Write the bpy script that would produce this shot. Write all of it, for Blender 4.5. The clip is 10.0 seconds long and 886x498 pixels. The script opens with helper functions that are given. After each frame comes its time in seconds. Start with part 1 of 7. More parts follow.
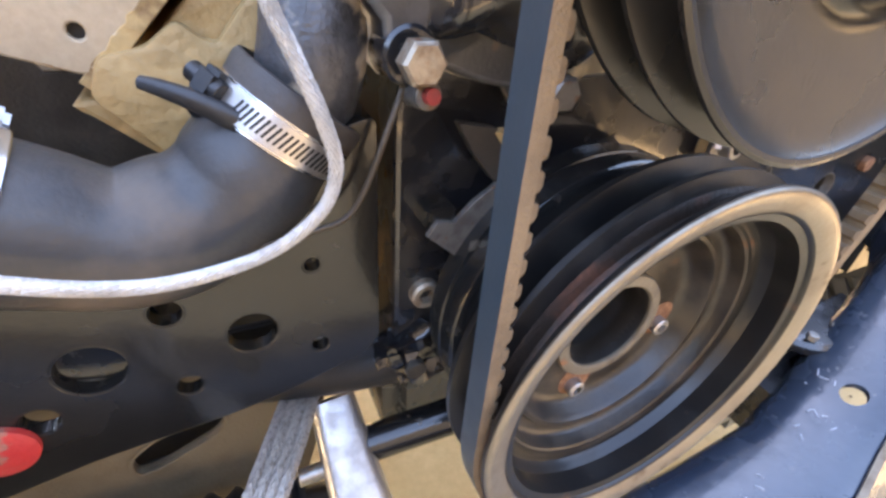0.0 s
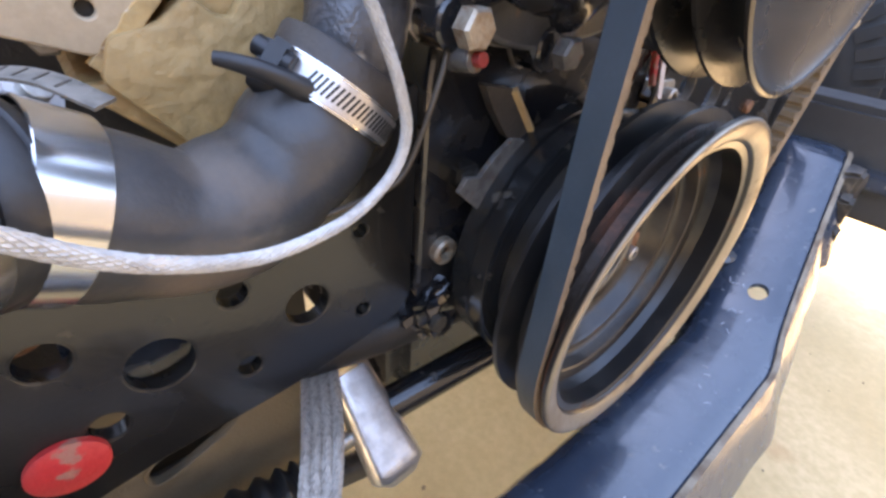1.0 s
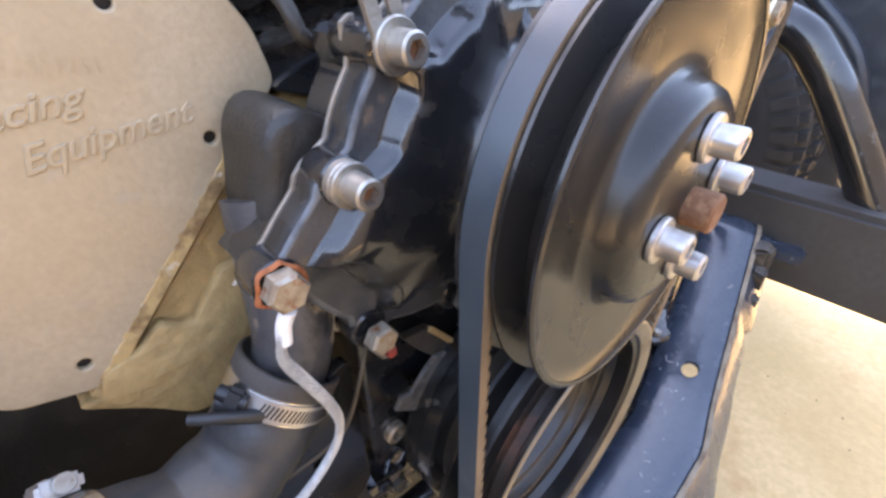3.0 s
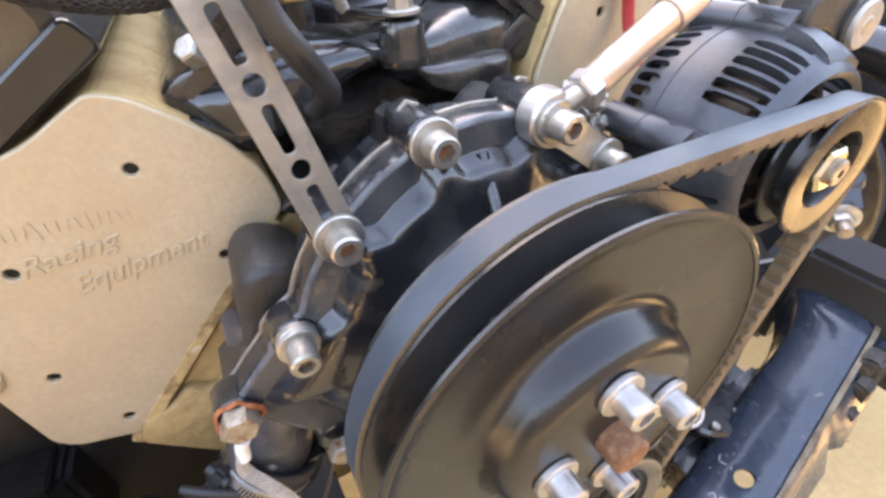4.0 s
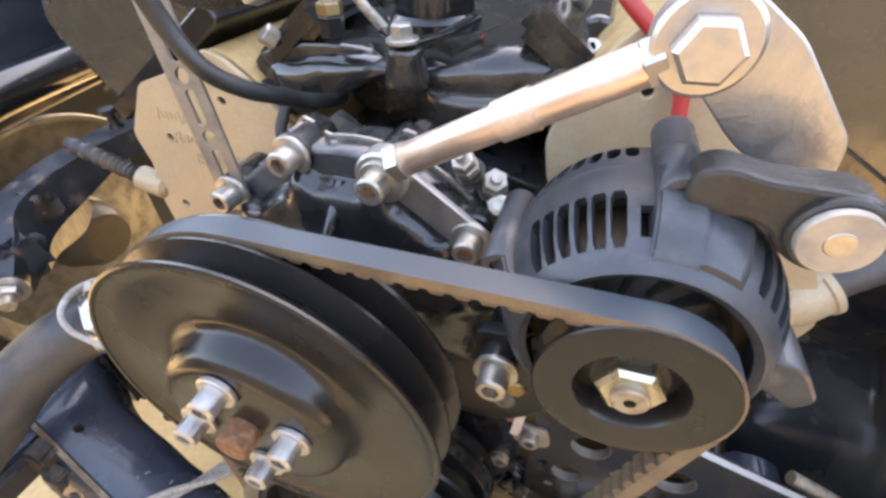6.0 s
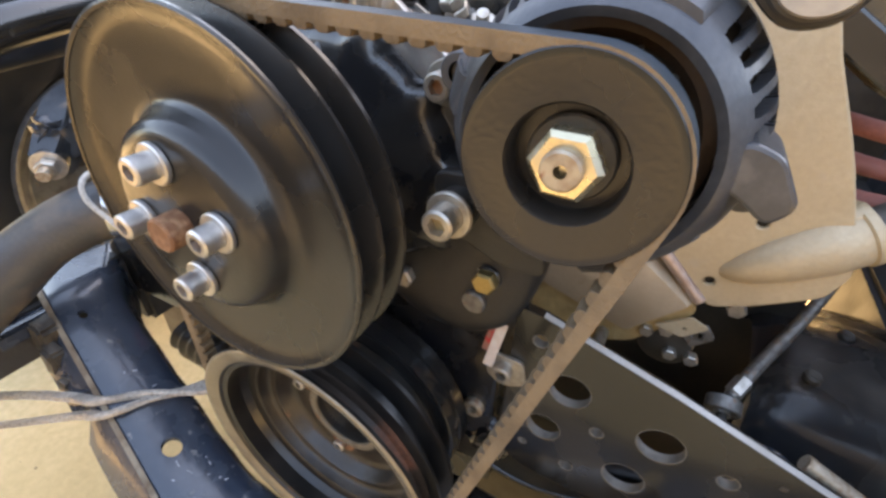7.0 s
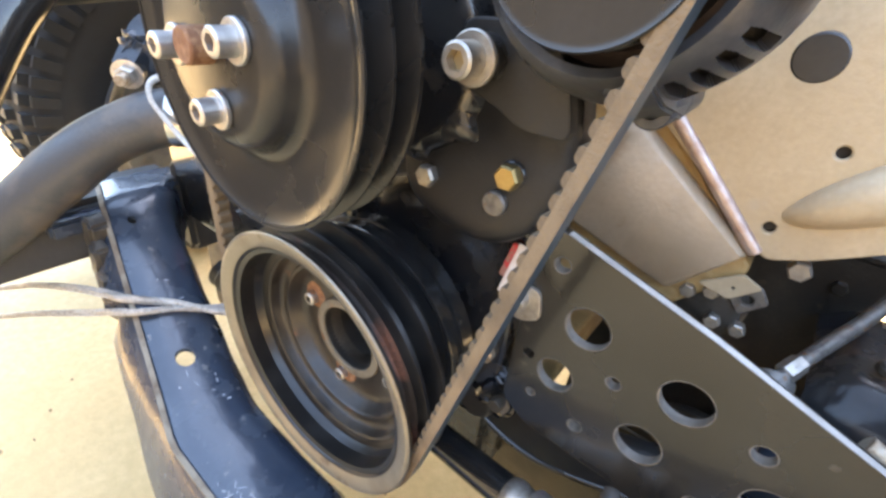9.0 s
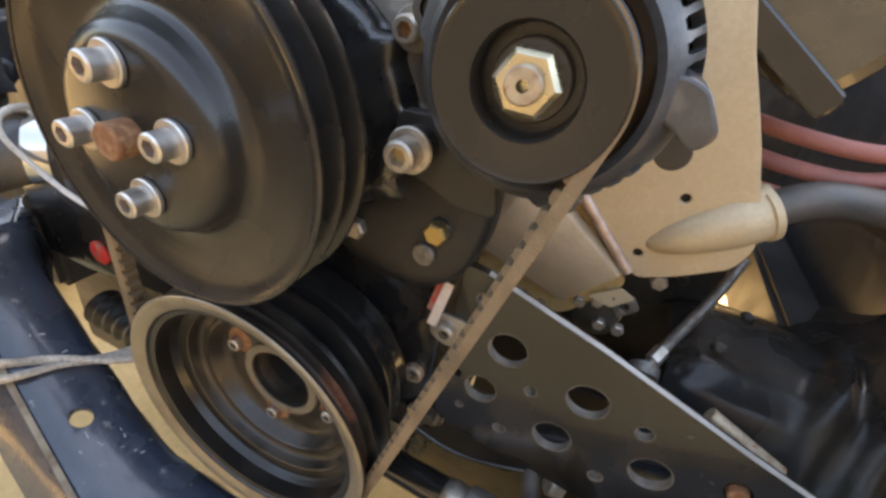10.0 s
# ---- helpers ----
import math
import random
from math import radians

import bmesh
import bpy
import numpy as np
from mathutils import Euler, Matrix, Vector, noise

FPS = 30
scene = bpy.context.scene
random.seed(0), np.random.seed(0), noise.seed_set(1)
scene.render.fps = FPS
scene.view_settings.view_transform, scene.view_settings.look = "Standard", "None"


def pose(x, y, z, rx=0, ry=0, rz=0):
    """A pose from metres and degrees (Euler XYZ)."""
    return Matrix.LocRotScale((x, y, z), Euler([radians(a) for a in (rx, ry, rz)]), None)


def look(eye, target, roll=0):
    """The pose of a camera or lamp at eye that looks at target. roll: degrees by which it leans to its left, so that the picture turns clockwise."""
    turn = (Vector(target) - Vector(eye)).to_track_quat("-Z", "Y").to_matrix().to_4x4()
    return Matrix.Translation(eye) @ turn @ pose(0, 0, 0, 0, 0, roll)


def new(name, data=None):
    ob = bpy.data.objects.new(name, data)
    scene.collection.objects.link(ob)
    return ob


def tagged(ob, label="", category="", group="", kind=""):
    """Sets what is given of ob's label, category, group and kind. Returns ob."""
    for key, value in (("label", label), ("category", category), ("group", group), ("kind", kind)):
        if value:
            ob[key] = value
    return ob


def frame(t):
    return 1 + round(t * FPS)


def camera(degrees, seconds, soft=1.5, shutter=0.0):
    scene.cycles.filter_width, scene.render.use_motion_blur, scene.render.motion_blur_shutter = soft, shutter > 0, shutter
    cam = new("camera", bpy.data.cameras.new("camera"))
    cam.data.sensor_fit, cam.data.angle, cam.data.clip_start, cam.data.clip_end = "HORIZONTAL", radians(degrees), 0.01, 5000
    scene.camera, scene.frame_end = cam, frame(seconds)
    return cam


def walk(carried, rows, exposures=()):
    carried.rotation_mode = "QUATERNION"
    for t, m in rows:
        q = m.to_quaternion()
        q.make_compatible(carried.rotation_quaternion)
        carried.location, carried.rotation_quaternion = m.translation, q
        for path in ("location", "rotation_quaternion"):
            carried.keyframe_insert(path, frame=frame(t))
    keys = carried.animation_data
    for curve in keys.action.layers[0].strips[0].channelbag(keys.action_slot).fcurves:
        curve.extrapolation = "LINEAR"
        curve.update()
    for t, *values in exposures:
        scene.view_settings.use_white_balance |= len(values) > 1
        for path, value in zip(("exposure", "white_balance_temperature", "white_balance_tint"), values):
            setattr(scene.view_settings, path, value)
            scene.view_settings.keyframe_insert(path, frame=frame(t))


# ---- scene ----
cam = camera(89.2, 10.0, soft=2.8)
PATH = [
    (0, (-0.177, -0.048, 0.57), (0.601, 1.437, -0.521), 4.6),
    (0.5, (-0.226, -0.034, 0.577), (0.752, 1.31, -0.534), 3.7),
    (1, (-0.246, -0.034, 0.566), (0.865, 1.182, -0.568), 5.3),
    (1.5, (-0.253, -0.029, 0.602), (0.879, 1.164, -0.535), 3.2),
    (2, (-0.241, -0.022, 0.642), (0.907, 1.163, -0.486), 1.2),
    (2.5, (-0.217, -0.028, 0.679), (0.928, 1.157, -0.455), 0.4),
    (3, (-0.203, -0.038, 0.71), (0.94, 1.162, -0.41), -1.0),
    (3.2, (-0.187, -0.037, 0.728), (0.957, 1.174, -0.379), -1.7),
    (4.3, (-0.081, -0.052, 0.809), (0.365, 1.449, -0.435), -5.4),
    (4.5, (-0.061, -0.043, 0.822), (0.258, 1.466, -0.451), -6.0),
    (4.9, (-0.006, -0.035, 0.827), (0.101, 1.493, -0.458), -6.3),
    (5, (0.007, -0.037, 0.829), (0.057, 1.499, -0.451), -5.8),
    (5.2, (0.03, -0.037, 0.835), (-0.039, 1.505, -0.438), -5.5),
    (6.3, (0.145, -0.079, 0.798), (-0.496, 1.361, -0.432), -0.9),
    (6.5, (0.16, -0.082, 0.781), (-0.541, 1.36, -0.415), -0.1),
    (7, (0.175, -0.091, 0.729), (-0.586, 1.384, -0.388), 2.0),
    (7.5, (0.207, -0.114, 0.684), (-0.617, 1.353, -0.397), 7.0),
    (8, (0.221, -0.13, 0.646), (-0.74, 1.256, -0.43), 8.8),
    (8.4, (0.228, -0.116, 0.618), (-0.747, 1.271, -0.443), 9.8),
    (8.5, (0.225, -0.113, 0.621), (-0.752, 1.272, -0.441), 9.3),
    (9, (0.211, -0.1, 0.655), (-0.783, 1.294, -0.378), 6.2),
    (9.5, (0.198, -0.112, 0.7), (-0.699, 1.351, -0.327), 4.9),
    (10, (0.182, -0.117, 0.703), (-0.354, 1.495, -0.353), 10.4),
]

EXPOSURES = [(0.0, 4.22, 7500, 21), (0.5, 4.18, 7450, 21), (1.0, 3.96, 7400, 21), (1.5, 3.85, 7400, 21), (3.0, 3.8, 8000, 22), (4.5, 3.95, 9200, 20), (5.2, 3.95, 9000, 19), (6.5, 3.5, 9100, 20), (7.5, 3.6, 8800, 13), (8.0, 3.65, 7100, 21), (8.5, 3.8, 7000, 21), (9.0, 4.2, 7900, 13), (9.5, 3.85, 8500, 15), (10.0, 3.38, 9700, 15)]
walk(cam, [(t, look(eye, target, roll)) for t, eye, target, roll in PATH], EXPOSURES)

# ---- light ----
SUN_WAY = Vector((0.09, 0.80, 0.56)).normalized()
world = bpy.data.worlds.new("sky")
scene.world = world
world.use_nodes = True
wn = world.node_tree
sky = wn.nodes.new("ShaderNodeTexSky")
sky.sky_type, sky.sun_disc = "NISHITA", False
sky.sun_elevation = math.asin(SUN_WAY.z)
sky.sun_rotation = math.atan2(SUN_WAY.x, SUN_WAY.y)
wn.links.new(sky.outputs[0], wn.nodes["Background"].inputs[0])
wn.nodes["Background"].inputs[1].default_value = 0.15
sun = new("sun", bpy.data.lights.new("sun", "SUN"))
sun.data.energy, sun.data.angle, sun.data.color = 3.5, radians(1.5), (1.0, 0.91, 0.76)
sun.matrix_world = look(SUN_WAY * 10, (0, 0, 0))


# ---- materials ----
def material(name, color, rough=0.5, metal=0.0, second=None, scale=40.0, mix=(0.45, 0.65), bump=0.15, grain=400.0,
             wear=None, wear_mix=(0.62, 0.7), wear_scale=60.0, rough2=None, coat=0.0, fine=0.15, depth=0.0006):
    """Principled surface: two colours mixed by noise, a wear colour in patches, fine grain in gloss and relief."""
    m = bpy.data.materials.new(name)
    m.use_nodes = True
    n, l = m.node_tree.nodes, m.node_tree.links
    p = n["Principled BSDF"]
    p.inputs["Metallic"].default_value = metal
    p.inputs["Coat Weight"].default_value = coat
    p.inputs["Coat Roughness"].default_value = 0.08
    co = n.new("ShaderNodeTexCoord")

    def tex(sc, detail=5.0, w=0.0):
        t = n.new("ShaderNodeTexNoise")
        t.inputs["Scale"].default_value, t.inputs["Detail"].default_value = sc, detail
        l.new(co.outputs["Object"], t.inputs["Vector"])
        return t.outputs["Fac"]

    def ramp(fac, lo, hi):
        r = n.new("ShaderNodeMapRange")
        r.inputs[1].default_value, r.inputs[2].default_value = lo, hi
        l.new(fac, r.inputs[0])
        return r.outputs[0]

    def blend(fac, a, b):
        x = n.new("ShaderNodeMix")
        x.data_type = "RGBA"
        l.new(fac, x.inputs[0])
        for v, i in ((a, 6), (b, 7)):
            if isinstance(v, tuple):
                x.inputs[i].default_value = (*v, 1)
            else:
                l.new(v, x.inputs[i])
        return x.outputs[2]

    second = second or tuple(min(1, c * 1.35 + 0.004) for c in color)
    broad = ramp(tex(scale), *mix)
    col = blend(broad, color, second)
    small = ramp(tex(grain, 3.0), 0.3, 0.7)
    dim = tuple(c * (1 - fine) for c in color)
    half = n.new("ShaderNodeMath")
    half.operation, half.inputs[1].default_value = "MULTIPLY", 0.5
    l.new(small, half.inputs[0])
    col = blend(half.outputs[0], col, dim)
    ro = n.new("ShaderNodeMapRange")
    ro.inputs[3].default_value, ro.inputs[4].default_value = rough, rough2 if rough2 is not None else min(1, rough * 1.35 + 0.03)
    l.new(broad, ro.inputs[0])
    out = ro.outputs[0]
    if wear:
        spots = ramp(tex(wear_scale, 8.0), *wear_mix)
        col = blend(spots, col, wear)
        r2 = n.new("ShaderNodeMix")
        l.new(spots, r2.inputs[0])
        l.new(out, r2.inputs[2])
        r2.inputs[3].default_value = 0.75
        out = r2.outputs[0]
    l.new(col, p.inputs["Base Color"])
    l.new(out, p.inputs["Roughness"])
    if bump:
        b = n.new("ShaderNodeBump")
        b.inputs["Strength"].default_value, b.inputs["Distance"].default_value = bump, depth
        l.new(small, b.inputs["Height"])
        l.new(b.outputs[0], p.inputs["Normal"])
    return m


BLACK = (0.012, 0.012, 0.012)
manifold_paint = material("dusty_black_manifold", (0.016, 0.0155, 0.015), 0.14, coat=0.5, second=(0.045, 0.037, 0.028), scale=30, rough2=0.3, wear=(0.16, 0.125, 0.085), wear_mix=(0.66, 0.84), wear_scale=45, bump=0.35, grain=110)
paint = material("gloss_black_paint", BLACK, 0.16, coat=0.4, second=(0.02, 0.019, 0.018), wear=(0.10, 0.085, 0.065), wear_mix=(0.66, 0.8), bump=0.12, grain=260)
cast_paint = material("black_painted_casting", (0.014, 0.0142, 0.0158), 0.20, coat=0.6, second=(0.024, 0.0228, 0.022), rough2=0.42, wear=(0.06, 0.048, 0.036), wear_mix=(0.66, 0.8), wear_scale=42, bump=0.15, grain=180)
pulley_paint = material("gloss_black_pulley", (0.013, 0.0122, 0.0115), 0.24, second=(0.020, 0.0175, 0.0155), scale=18, rough2=0.34, wear=(0.11, 0.08, 0.06), wear_mix=(0.72, 0.82), bump=0.05)
crank_paint = material("worn_black_pulley", (0.008, 0.0078, 0.008), 0.30, second=(0.018, 0.016, 0.014), wear=(0.08, 0.04, 0.025), wear_mix=(0.68, 0.8), bump=0.05)
dish_dusty = material("dusty_brown_web", (0.020, 0.016, 0.0125), 0.30, second=(0.055, 0.043, 0.031), scale=30, rough2=0.5, wear=(0.17, 0.075, 0.036), wear_mix=(0.64, 0.76), wear_scale=40, bump=0.15)
collar_dusty = material("dusty_brown_collar", (0.15, 0.125, 0.09), 0.45, second=(0.10, 0.08, 0.058), scale=60, wear=(0.24, 0.11, 0.05), wear_mix=(0.62, 0.74), wear_scale=80, bump=0.3)
groove_rust = material("rusty_groove", (0.035, 0.024, 0.018), 0.5, second=(0.20, 0.075, 0.04), scale=22, mix=(0.5, 0.62), bump=0.4)
lip_metal = material("worn_bare_lip", (0.27, 0.235, 0.185), 0.36, 0.7, second=(0.19, 0.16, 0.125), scale=25, rough2=0.48, wear=(0.14, 0.095, 0.06), wear_mix=(0.62, 0.74), wear_scale=50, bump=0.15)
plate_black = material("satin_black_plate", (0.011, 0.0102, 0.0092), 0.20, coat=0.4, second=(0.020, 0.0175, 0.0145), scale=14, rough2=0.36, wear=(0.09, 0.075, 0.058), wear_mix=(0.7, 0.8), bump=0.08)
hole_edge = material("dull_cut_hole_edge", (0.20, 0.185, 0.165), 0.5, 0.2, second=(0.13, 0.12, 0.105), scale=120, bump=0.1)
arm_black = material("oily_satin_black_iron", (0.009, 0.0092, 0.010), 0.42, second=(0.018, 0.017, 0.016), scale=40, bump=0.2)
cut_edge = material("cut_steel_edge", (0.38, 0.365, 0.34), 0.45, 0.3, bump=0.1)
rail_black = material("plain_grimy_rail_paint", (0.030, 0.029, 0.029), 0.5, second=(0.050, 0.046, 0.042), scale=9, bump=0.3, grain=120)
frame_paint = material("weathered_black_chassis_paint", (0.025, 0.036, 0.055), 0.20, second=(0.044, 0.057, 0.077), scale=30, mix=(0.35, 0.75), rough2=0.38, coat=0.5, wear=(0.17, 0.165, 0.16), wear_mix=(0.665, 0.72), wear_scale=85, bump=0.6, grain=48)
grease_black = material("greasy_brown_iron", (0.045, 0.038, 0.032), 0.45, second=(0.10, 0.085, 0.068), scale=60, wear=(0.16, 0.13, 0.10), wear_mix=(0.6, 0.74), wear_scale=90, bump=0.9, grain=160)
scuff_pale = material("pale_bare_scratch", (0.42, 0.43, 0.45), 0.55, 0.2, bump=0.1)
seam_metal = material("rusty_seam_edge", (0.26, 0.205, 0.14), 0.55, 0.2, second=(0.12, 0.075, 0.045), bump=0.4)
gold = material("champagne_cast_aluminium", (0.455, 0.355, 0.230), 0.42, 0.12, second=(0.50, 0.40, 0.268), scale=18, rough2=0.5, wear=(0.44, 0.36, 0.26), wear_mix=(0.68, 0.78), wear_scale=45, bump=0.25, grain=350)
gold_rough = material("champagne_rough_casting", (0.50, 0.335, 0.145), 0.55, 0.05, second=(0.37, 0.235, 0.098), scale=26, wear=(0.19, 0.11, 0.05), wear_mix=(0.66, 0.78), bump=0.9, grain=130, fine=0.3, depth=0.0009)
pad_gold = material("shaded_gold_casting", (0.46, 0.35, 0.24), 0.45, 0.1, second=(0.38, 0.29, 0.195), scale=22, wear=(0.32, 0.22, 0.12), wear_mix=(0.66, 0.78), bump=0.3, grain=260)
gasket_brown = material("copper_brown_gasket", (0.56, 0.45, 0.40), 0.32, 0.6, second=(0.40, 0.26, 0.20), scale=60, bump=0.3)
gasket_mat = material("dirty_gasket_edge", (0.56, 0.38, 0.165), 0.8, second=(0.19, 0.105, 0.05), scale=70, mix=(0.5, 0.66), wear=(0.60, 0.50, 0.36), wear_mix=(0.62, 0.7), wear_scale=140, bump=1.0, grain=160, fine=0.4)
# near-black that stands for the shade inside holes, sockets and slots
hole_dark = material("dark_hole_shade", (0.014, 0.012, 0.010), 0.6)
rubber = material("dusty_rubber_hose", (0.042, 0.043, 0.045), 0.38, second=(0.074, 0.066, 0.057), scale=14, rough2=0.55, wear=(0.15, 0.115, 0.085), wear_mix=(0.50, 0.74), wear_scale=18, bump=0.2, grain=300)
cuff_rubber = material("brown_dusty_rubber", (0.055, 0.046, 0.040), 0.5, second=(0.085, 0.070, 0.056), scale=50, bump=0.25)
rubber_clean = material("black_rubber", (0.017, 0.017, 0.018), 0.38, second=(0.03, 0.03, 0.03), bump=0.1)
belt_mat = material("belt_rubber", (0.030, 0.044, 0.056), 0.36, second=(0.040, 0.055, 0.067), rough2=0.5, bump=0.05, grain=600)
belt_edge = material("belt_cut_edge", (0.20, 0.138, 0.080), 0.8, second=(0.115, 0.080, 0.048), bump=0.6, grain=700)
steel = material("bright_zinc_steel", (0.58, 0.55, 0.52), 0.34, 0.9, second=(0.46, 0.43, 0.40), bump=0.04, scale=150)
tail_dusty = material("dusty_steel_tongue", (0.20, 0.18, 0.15), 0.55, 0.3, second=(0.09, 0.08, 0.065), scale=120, bump=0.3)
band_steel = material("smooth_stainless_band", (0.60, 0.59, 0.57), 0.2, 0.95, second=(0.57, 0.56, 0.54), rough2=0.24, bump=0.0, scale=30, fine=0.03)
steel_dull = material("dull_plated_steel", (0.48, 0.45, 0.40), 0.38, 0.85, second=(0.36, 0.32, 0.27), bump=0.15, scale=150, wear=(0.25, 0.13, 0.06), wear_mix=(0.66, 0.76), wear_scale=220)
rusty = material("rusty_steel", (0.20, 0.085, 0.04), 0.75, 0.2, second=(0.36, 0.20, 0.11), scale=250, bump=0.6)
rust_orange = material("orange_sealant", (0.42, 0.12, 0.035), 0.7, second=(0.20, 0.07, 0.03), scale=200, bump=0.5)
brass_dull = material("tarnished_brass", (0.40, 0.30, 0.16), 0.4, 0.8, second=(0.3, 0.2, 0.1), bump=0.2)
# grey rim: rubbed paint, with the edge's highlight put into the colour
flange_edge = material("rubbed_highlit_edge", (0.13, 0.135, 0.14), 0.4, 0.3, second=(0.06, 0.06, 0.062), scale=60, wear=(0.24, 0.22, 0.19), wear_mix=(0.6, 0.72), wear_scale=90, bump=0.3)
flange_dust = material("dusty_black_flange", (0.035, 0.037, 0.041), 0.3, coat=0.2, second=(0.060, 0.060, 0.060), scale=30, wear=(0.15, 0.10, 0.065), wear_mix=(0.66, 0.76), wear_scale=60, bump=0.2)
steel_grey = material("matt_grey_steel", (0.40, 0.36, 0.31), 0.5, 0.4, second=(0.32, 0.28, 0.24), scale=90, bump=0.1)
steel_grimy = material("grimy_grey_steel", (0.20, 0.19, 0.175), 0.42, 0.6, second=(0.11, 0.10, 0.09), scale=140, wear=(0.22, 0.11, 0.05), wear_mix=(0.6, 0.74), wear_scale=160, bump=0.35)
neck_metal = material("worn_grey_casting", (0.11, 0.11, 0.115), 0.3, 0.4, second=(0.045, 0.044, 0.045), scale=45, mix=(0.45, 0.6), wear=(0.42, 0.34, 0.25), wear_mix=(0.6, 0.68), wear_scale=55, bump=0.4)
bracket_worn = material("worn_brown_bracket", (0.060, 0.050, 0.040), 0.38, 0.2, second=(0.035, 0.03, 0.026), scale=60, wear=(0.22, 0.2, 0.17), wear_mix=(0.64, 0.72), wear_scale=110, bump=0.3)
rusty_zinc = material("rust_stained_plate", (0.42, 0.36, 0.28), 0.42, 0.6, second=(0.28, 0.19, 0.12), scale=160, wear=(0.3, 0.12, 0.05), wear_mix=(0.58, 0.72), wear_scale=150, bump=0.4)
brass = material("brass_plug", (0.34, 0.25, 0.11), 0.36, 0.9, bump=0.1)
zinc_yellow = material("yellow_zinc_plating", (0.62, 0.55, 0.38), 0.24, 0.9, second=(0.55, 0.50, 0.40), scale=90, bump=0.05)
alu = material("brushed_aluminium", (0.52, 0.51, 0.50), 0.36, 0.9, second=(0.42, 0.41, 0.40), bump=0.15, scale=90)
rod_mat = material("bronze_anodised_tube", (0.64, 0.50, 0.41), 0.33, 0.75, second=(0.72, 0.59, 0.49), bump=0.05)
alt_mat = material("grey_black_alternator_case", (0.058, 0.062, 0.070), 0.34, 0.35, second=(0.095, 0.098, 0.105), rough2=0.46, wear=(0.15, 0.14, 0.13), wear_mix=(0.66, 0.8), bump=0.12)
# dark tone takes in the shade on the ear's front face
alt_ear_shaded = material("cast_ear_in_shade", (0.036, 0.033, 0.030), 0.42, 0.2, second=(0.065, 0.060, 0.055), bump=0.3)
copper = material("copper_winding", (0.07, 0.045, 0.03), 0.45, 0.6, second=(0.08, 0.05, 0.03), bump=0.3)
red_plastic = material("red_plastic", (0.55, 0.02, 0.02), 0.35, second=(0.42, 0.02, 0.02), bump=0.05)
dull_red = material("dull_red_plastic", (0.30, 0.03, 0.025), 0.5, second=(0.16, 0.04, 0.03), scale=200, bump=0.2)
red_worn = material("chipped_red_paint", (0.55, 0.03, 0.03), 0.5, second=(0.48, 0.05, 0.04), wear=(0.34, 0.14, 0.10), wear_mix=(0.52, 0.58), wear_scale=90, bump=0.3)
wire_red = material("red_wire_jacket", (0.42, 0.035, 0.03), 0.4, bump=0.05)
pink_hose = material("faded_red_hose", (0.33, 0.12, 0.10), 0.55, bump=0.1)
white_plastic = material("white_plastic_tie", (0.8, 0.8, 0.78), 0.4, bump=0.05)
tag_paper = material("faded_paper", (0.62, 0.50, 0.42), 0.7, second=(0.70, 0.62, 0.55), scale=200, bump=0.1)
wire_brown = material("brown_wire_jacket", (0.06, 0.045, 0.03), 0.5, bump=0.05)
braid_white = material("silver_braid", (0.60, 0.58, 0.54), 0.5, 0.35, second=(0.46, 0.44, 0.41), scale=260, bump=0.3)
braid_steel = material("steel_braid", (0.58, 0.52, 0.45), 0.40, 0.5, second=(0.36, 0.31, 0.26), scale=300, bump=0.4, grain=900)
dark_metal = material("grimy_dark_metal", (0.034, 0.030, 0.025), 0.42, 0.15, second=(0.06, 0.051, 0.040), bump=0.4, wear=(0.12, 0.09, 0.06), wear_mix=(0.66, 0.78))
grime_tan = material("dusty_underbody", (0.16, 0.125, 0.080), 0.7, second=(0.10, 0.078, 0.05), bump=0.4, scale=14)
tyre_mat = material("tyre_rubber", (0.02, 0.02, 0.02), 0.7, second=(0.04, 0.037, 0.034), bump=0.3)
drum_mat = material("brake_drum_iron", (0.12, 0.125, 0.13), 0.4, 0.5, second=(0.07, 0.07, 0.072), wear=(0.2, 0.16, 0.12), wear_mix=(0.64, 0.75), bump=0.3)
fender_paint = material("dark_blue_black_fender", (0.02, 0.025, 0.033), 0.32, coat=0.1, second=(0.03, 0.036, 0.045), wear=(0.12, 0.11, 0.1), wear_mix=(0.7, 0.8), bump=0.1)
concrete = material("warm_concrete", (0.56, 0.408, 0.202), 0.8, second=(0.67, 0.508, 0.283), scale=3.2, mix=(0.38, 0.62), wear=(0.49, 0.30, 0.145), wear_mix=(0.62, 0.75), wear_scale=7.0, bump=0.5, grain=90, fine=0.2)


# ---- building tools ----
def finish(mesh, smooth=40):
    for f in mesh.polygons:
        f.use_smooth = True
    mesh.set_sharp_from_angle(angle=radians(smooth))
    return mesh


def part(name, bm, mat, parent=None, label="", smooth=0):
    """Links a bmesh (or a mesh) as one object, under a parent where one is given."""
    if isinstance(bm, bmesh.types.BMesh):
        bmesh.ops.recalc_face_normals(bm, faces=bm.faces)
        mesh = bpy.data.meshes.new(name)
        bm.to_mesh(mesh)
        bm.free()
        smooth = smooth or 40
    else:
        mesh = bm
        smooth = smooth or 12
    for m in (mat if isinstance(mat, (list, tuple)) else [mat]):
        mesh.materials.append(m)
    ob = new(name, finish(mesh, smooth))
    if parent:
        ob.parent = parent
        ob.matrix_parent_inverse = Matrix.Translation(parent.location).inverted()
    return tagged(ob, label) if label else ob


def thing(name, label, category, at=(0, 0, 0), group="", kind=""):
    """An Empty at the thing's base, to parent its parts; parts are given in world places."""
    ob = new(name)
    ob.empty_display_size = 0.02
    ob.location = at
    return tagged(ob, label, category, group, kind)


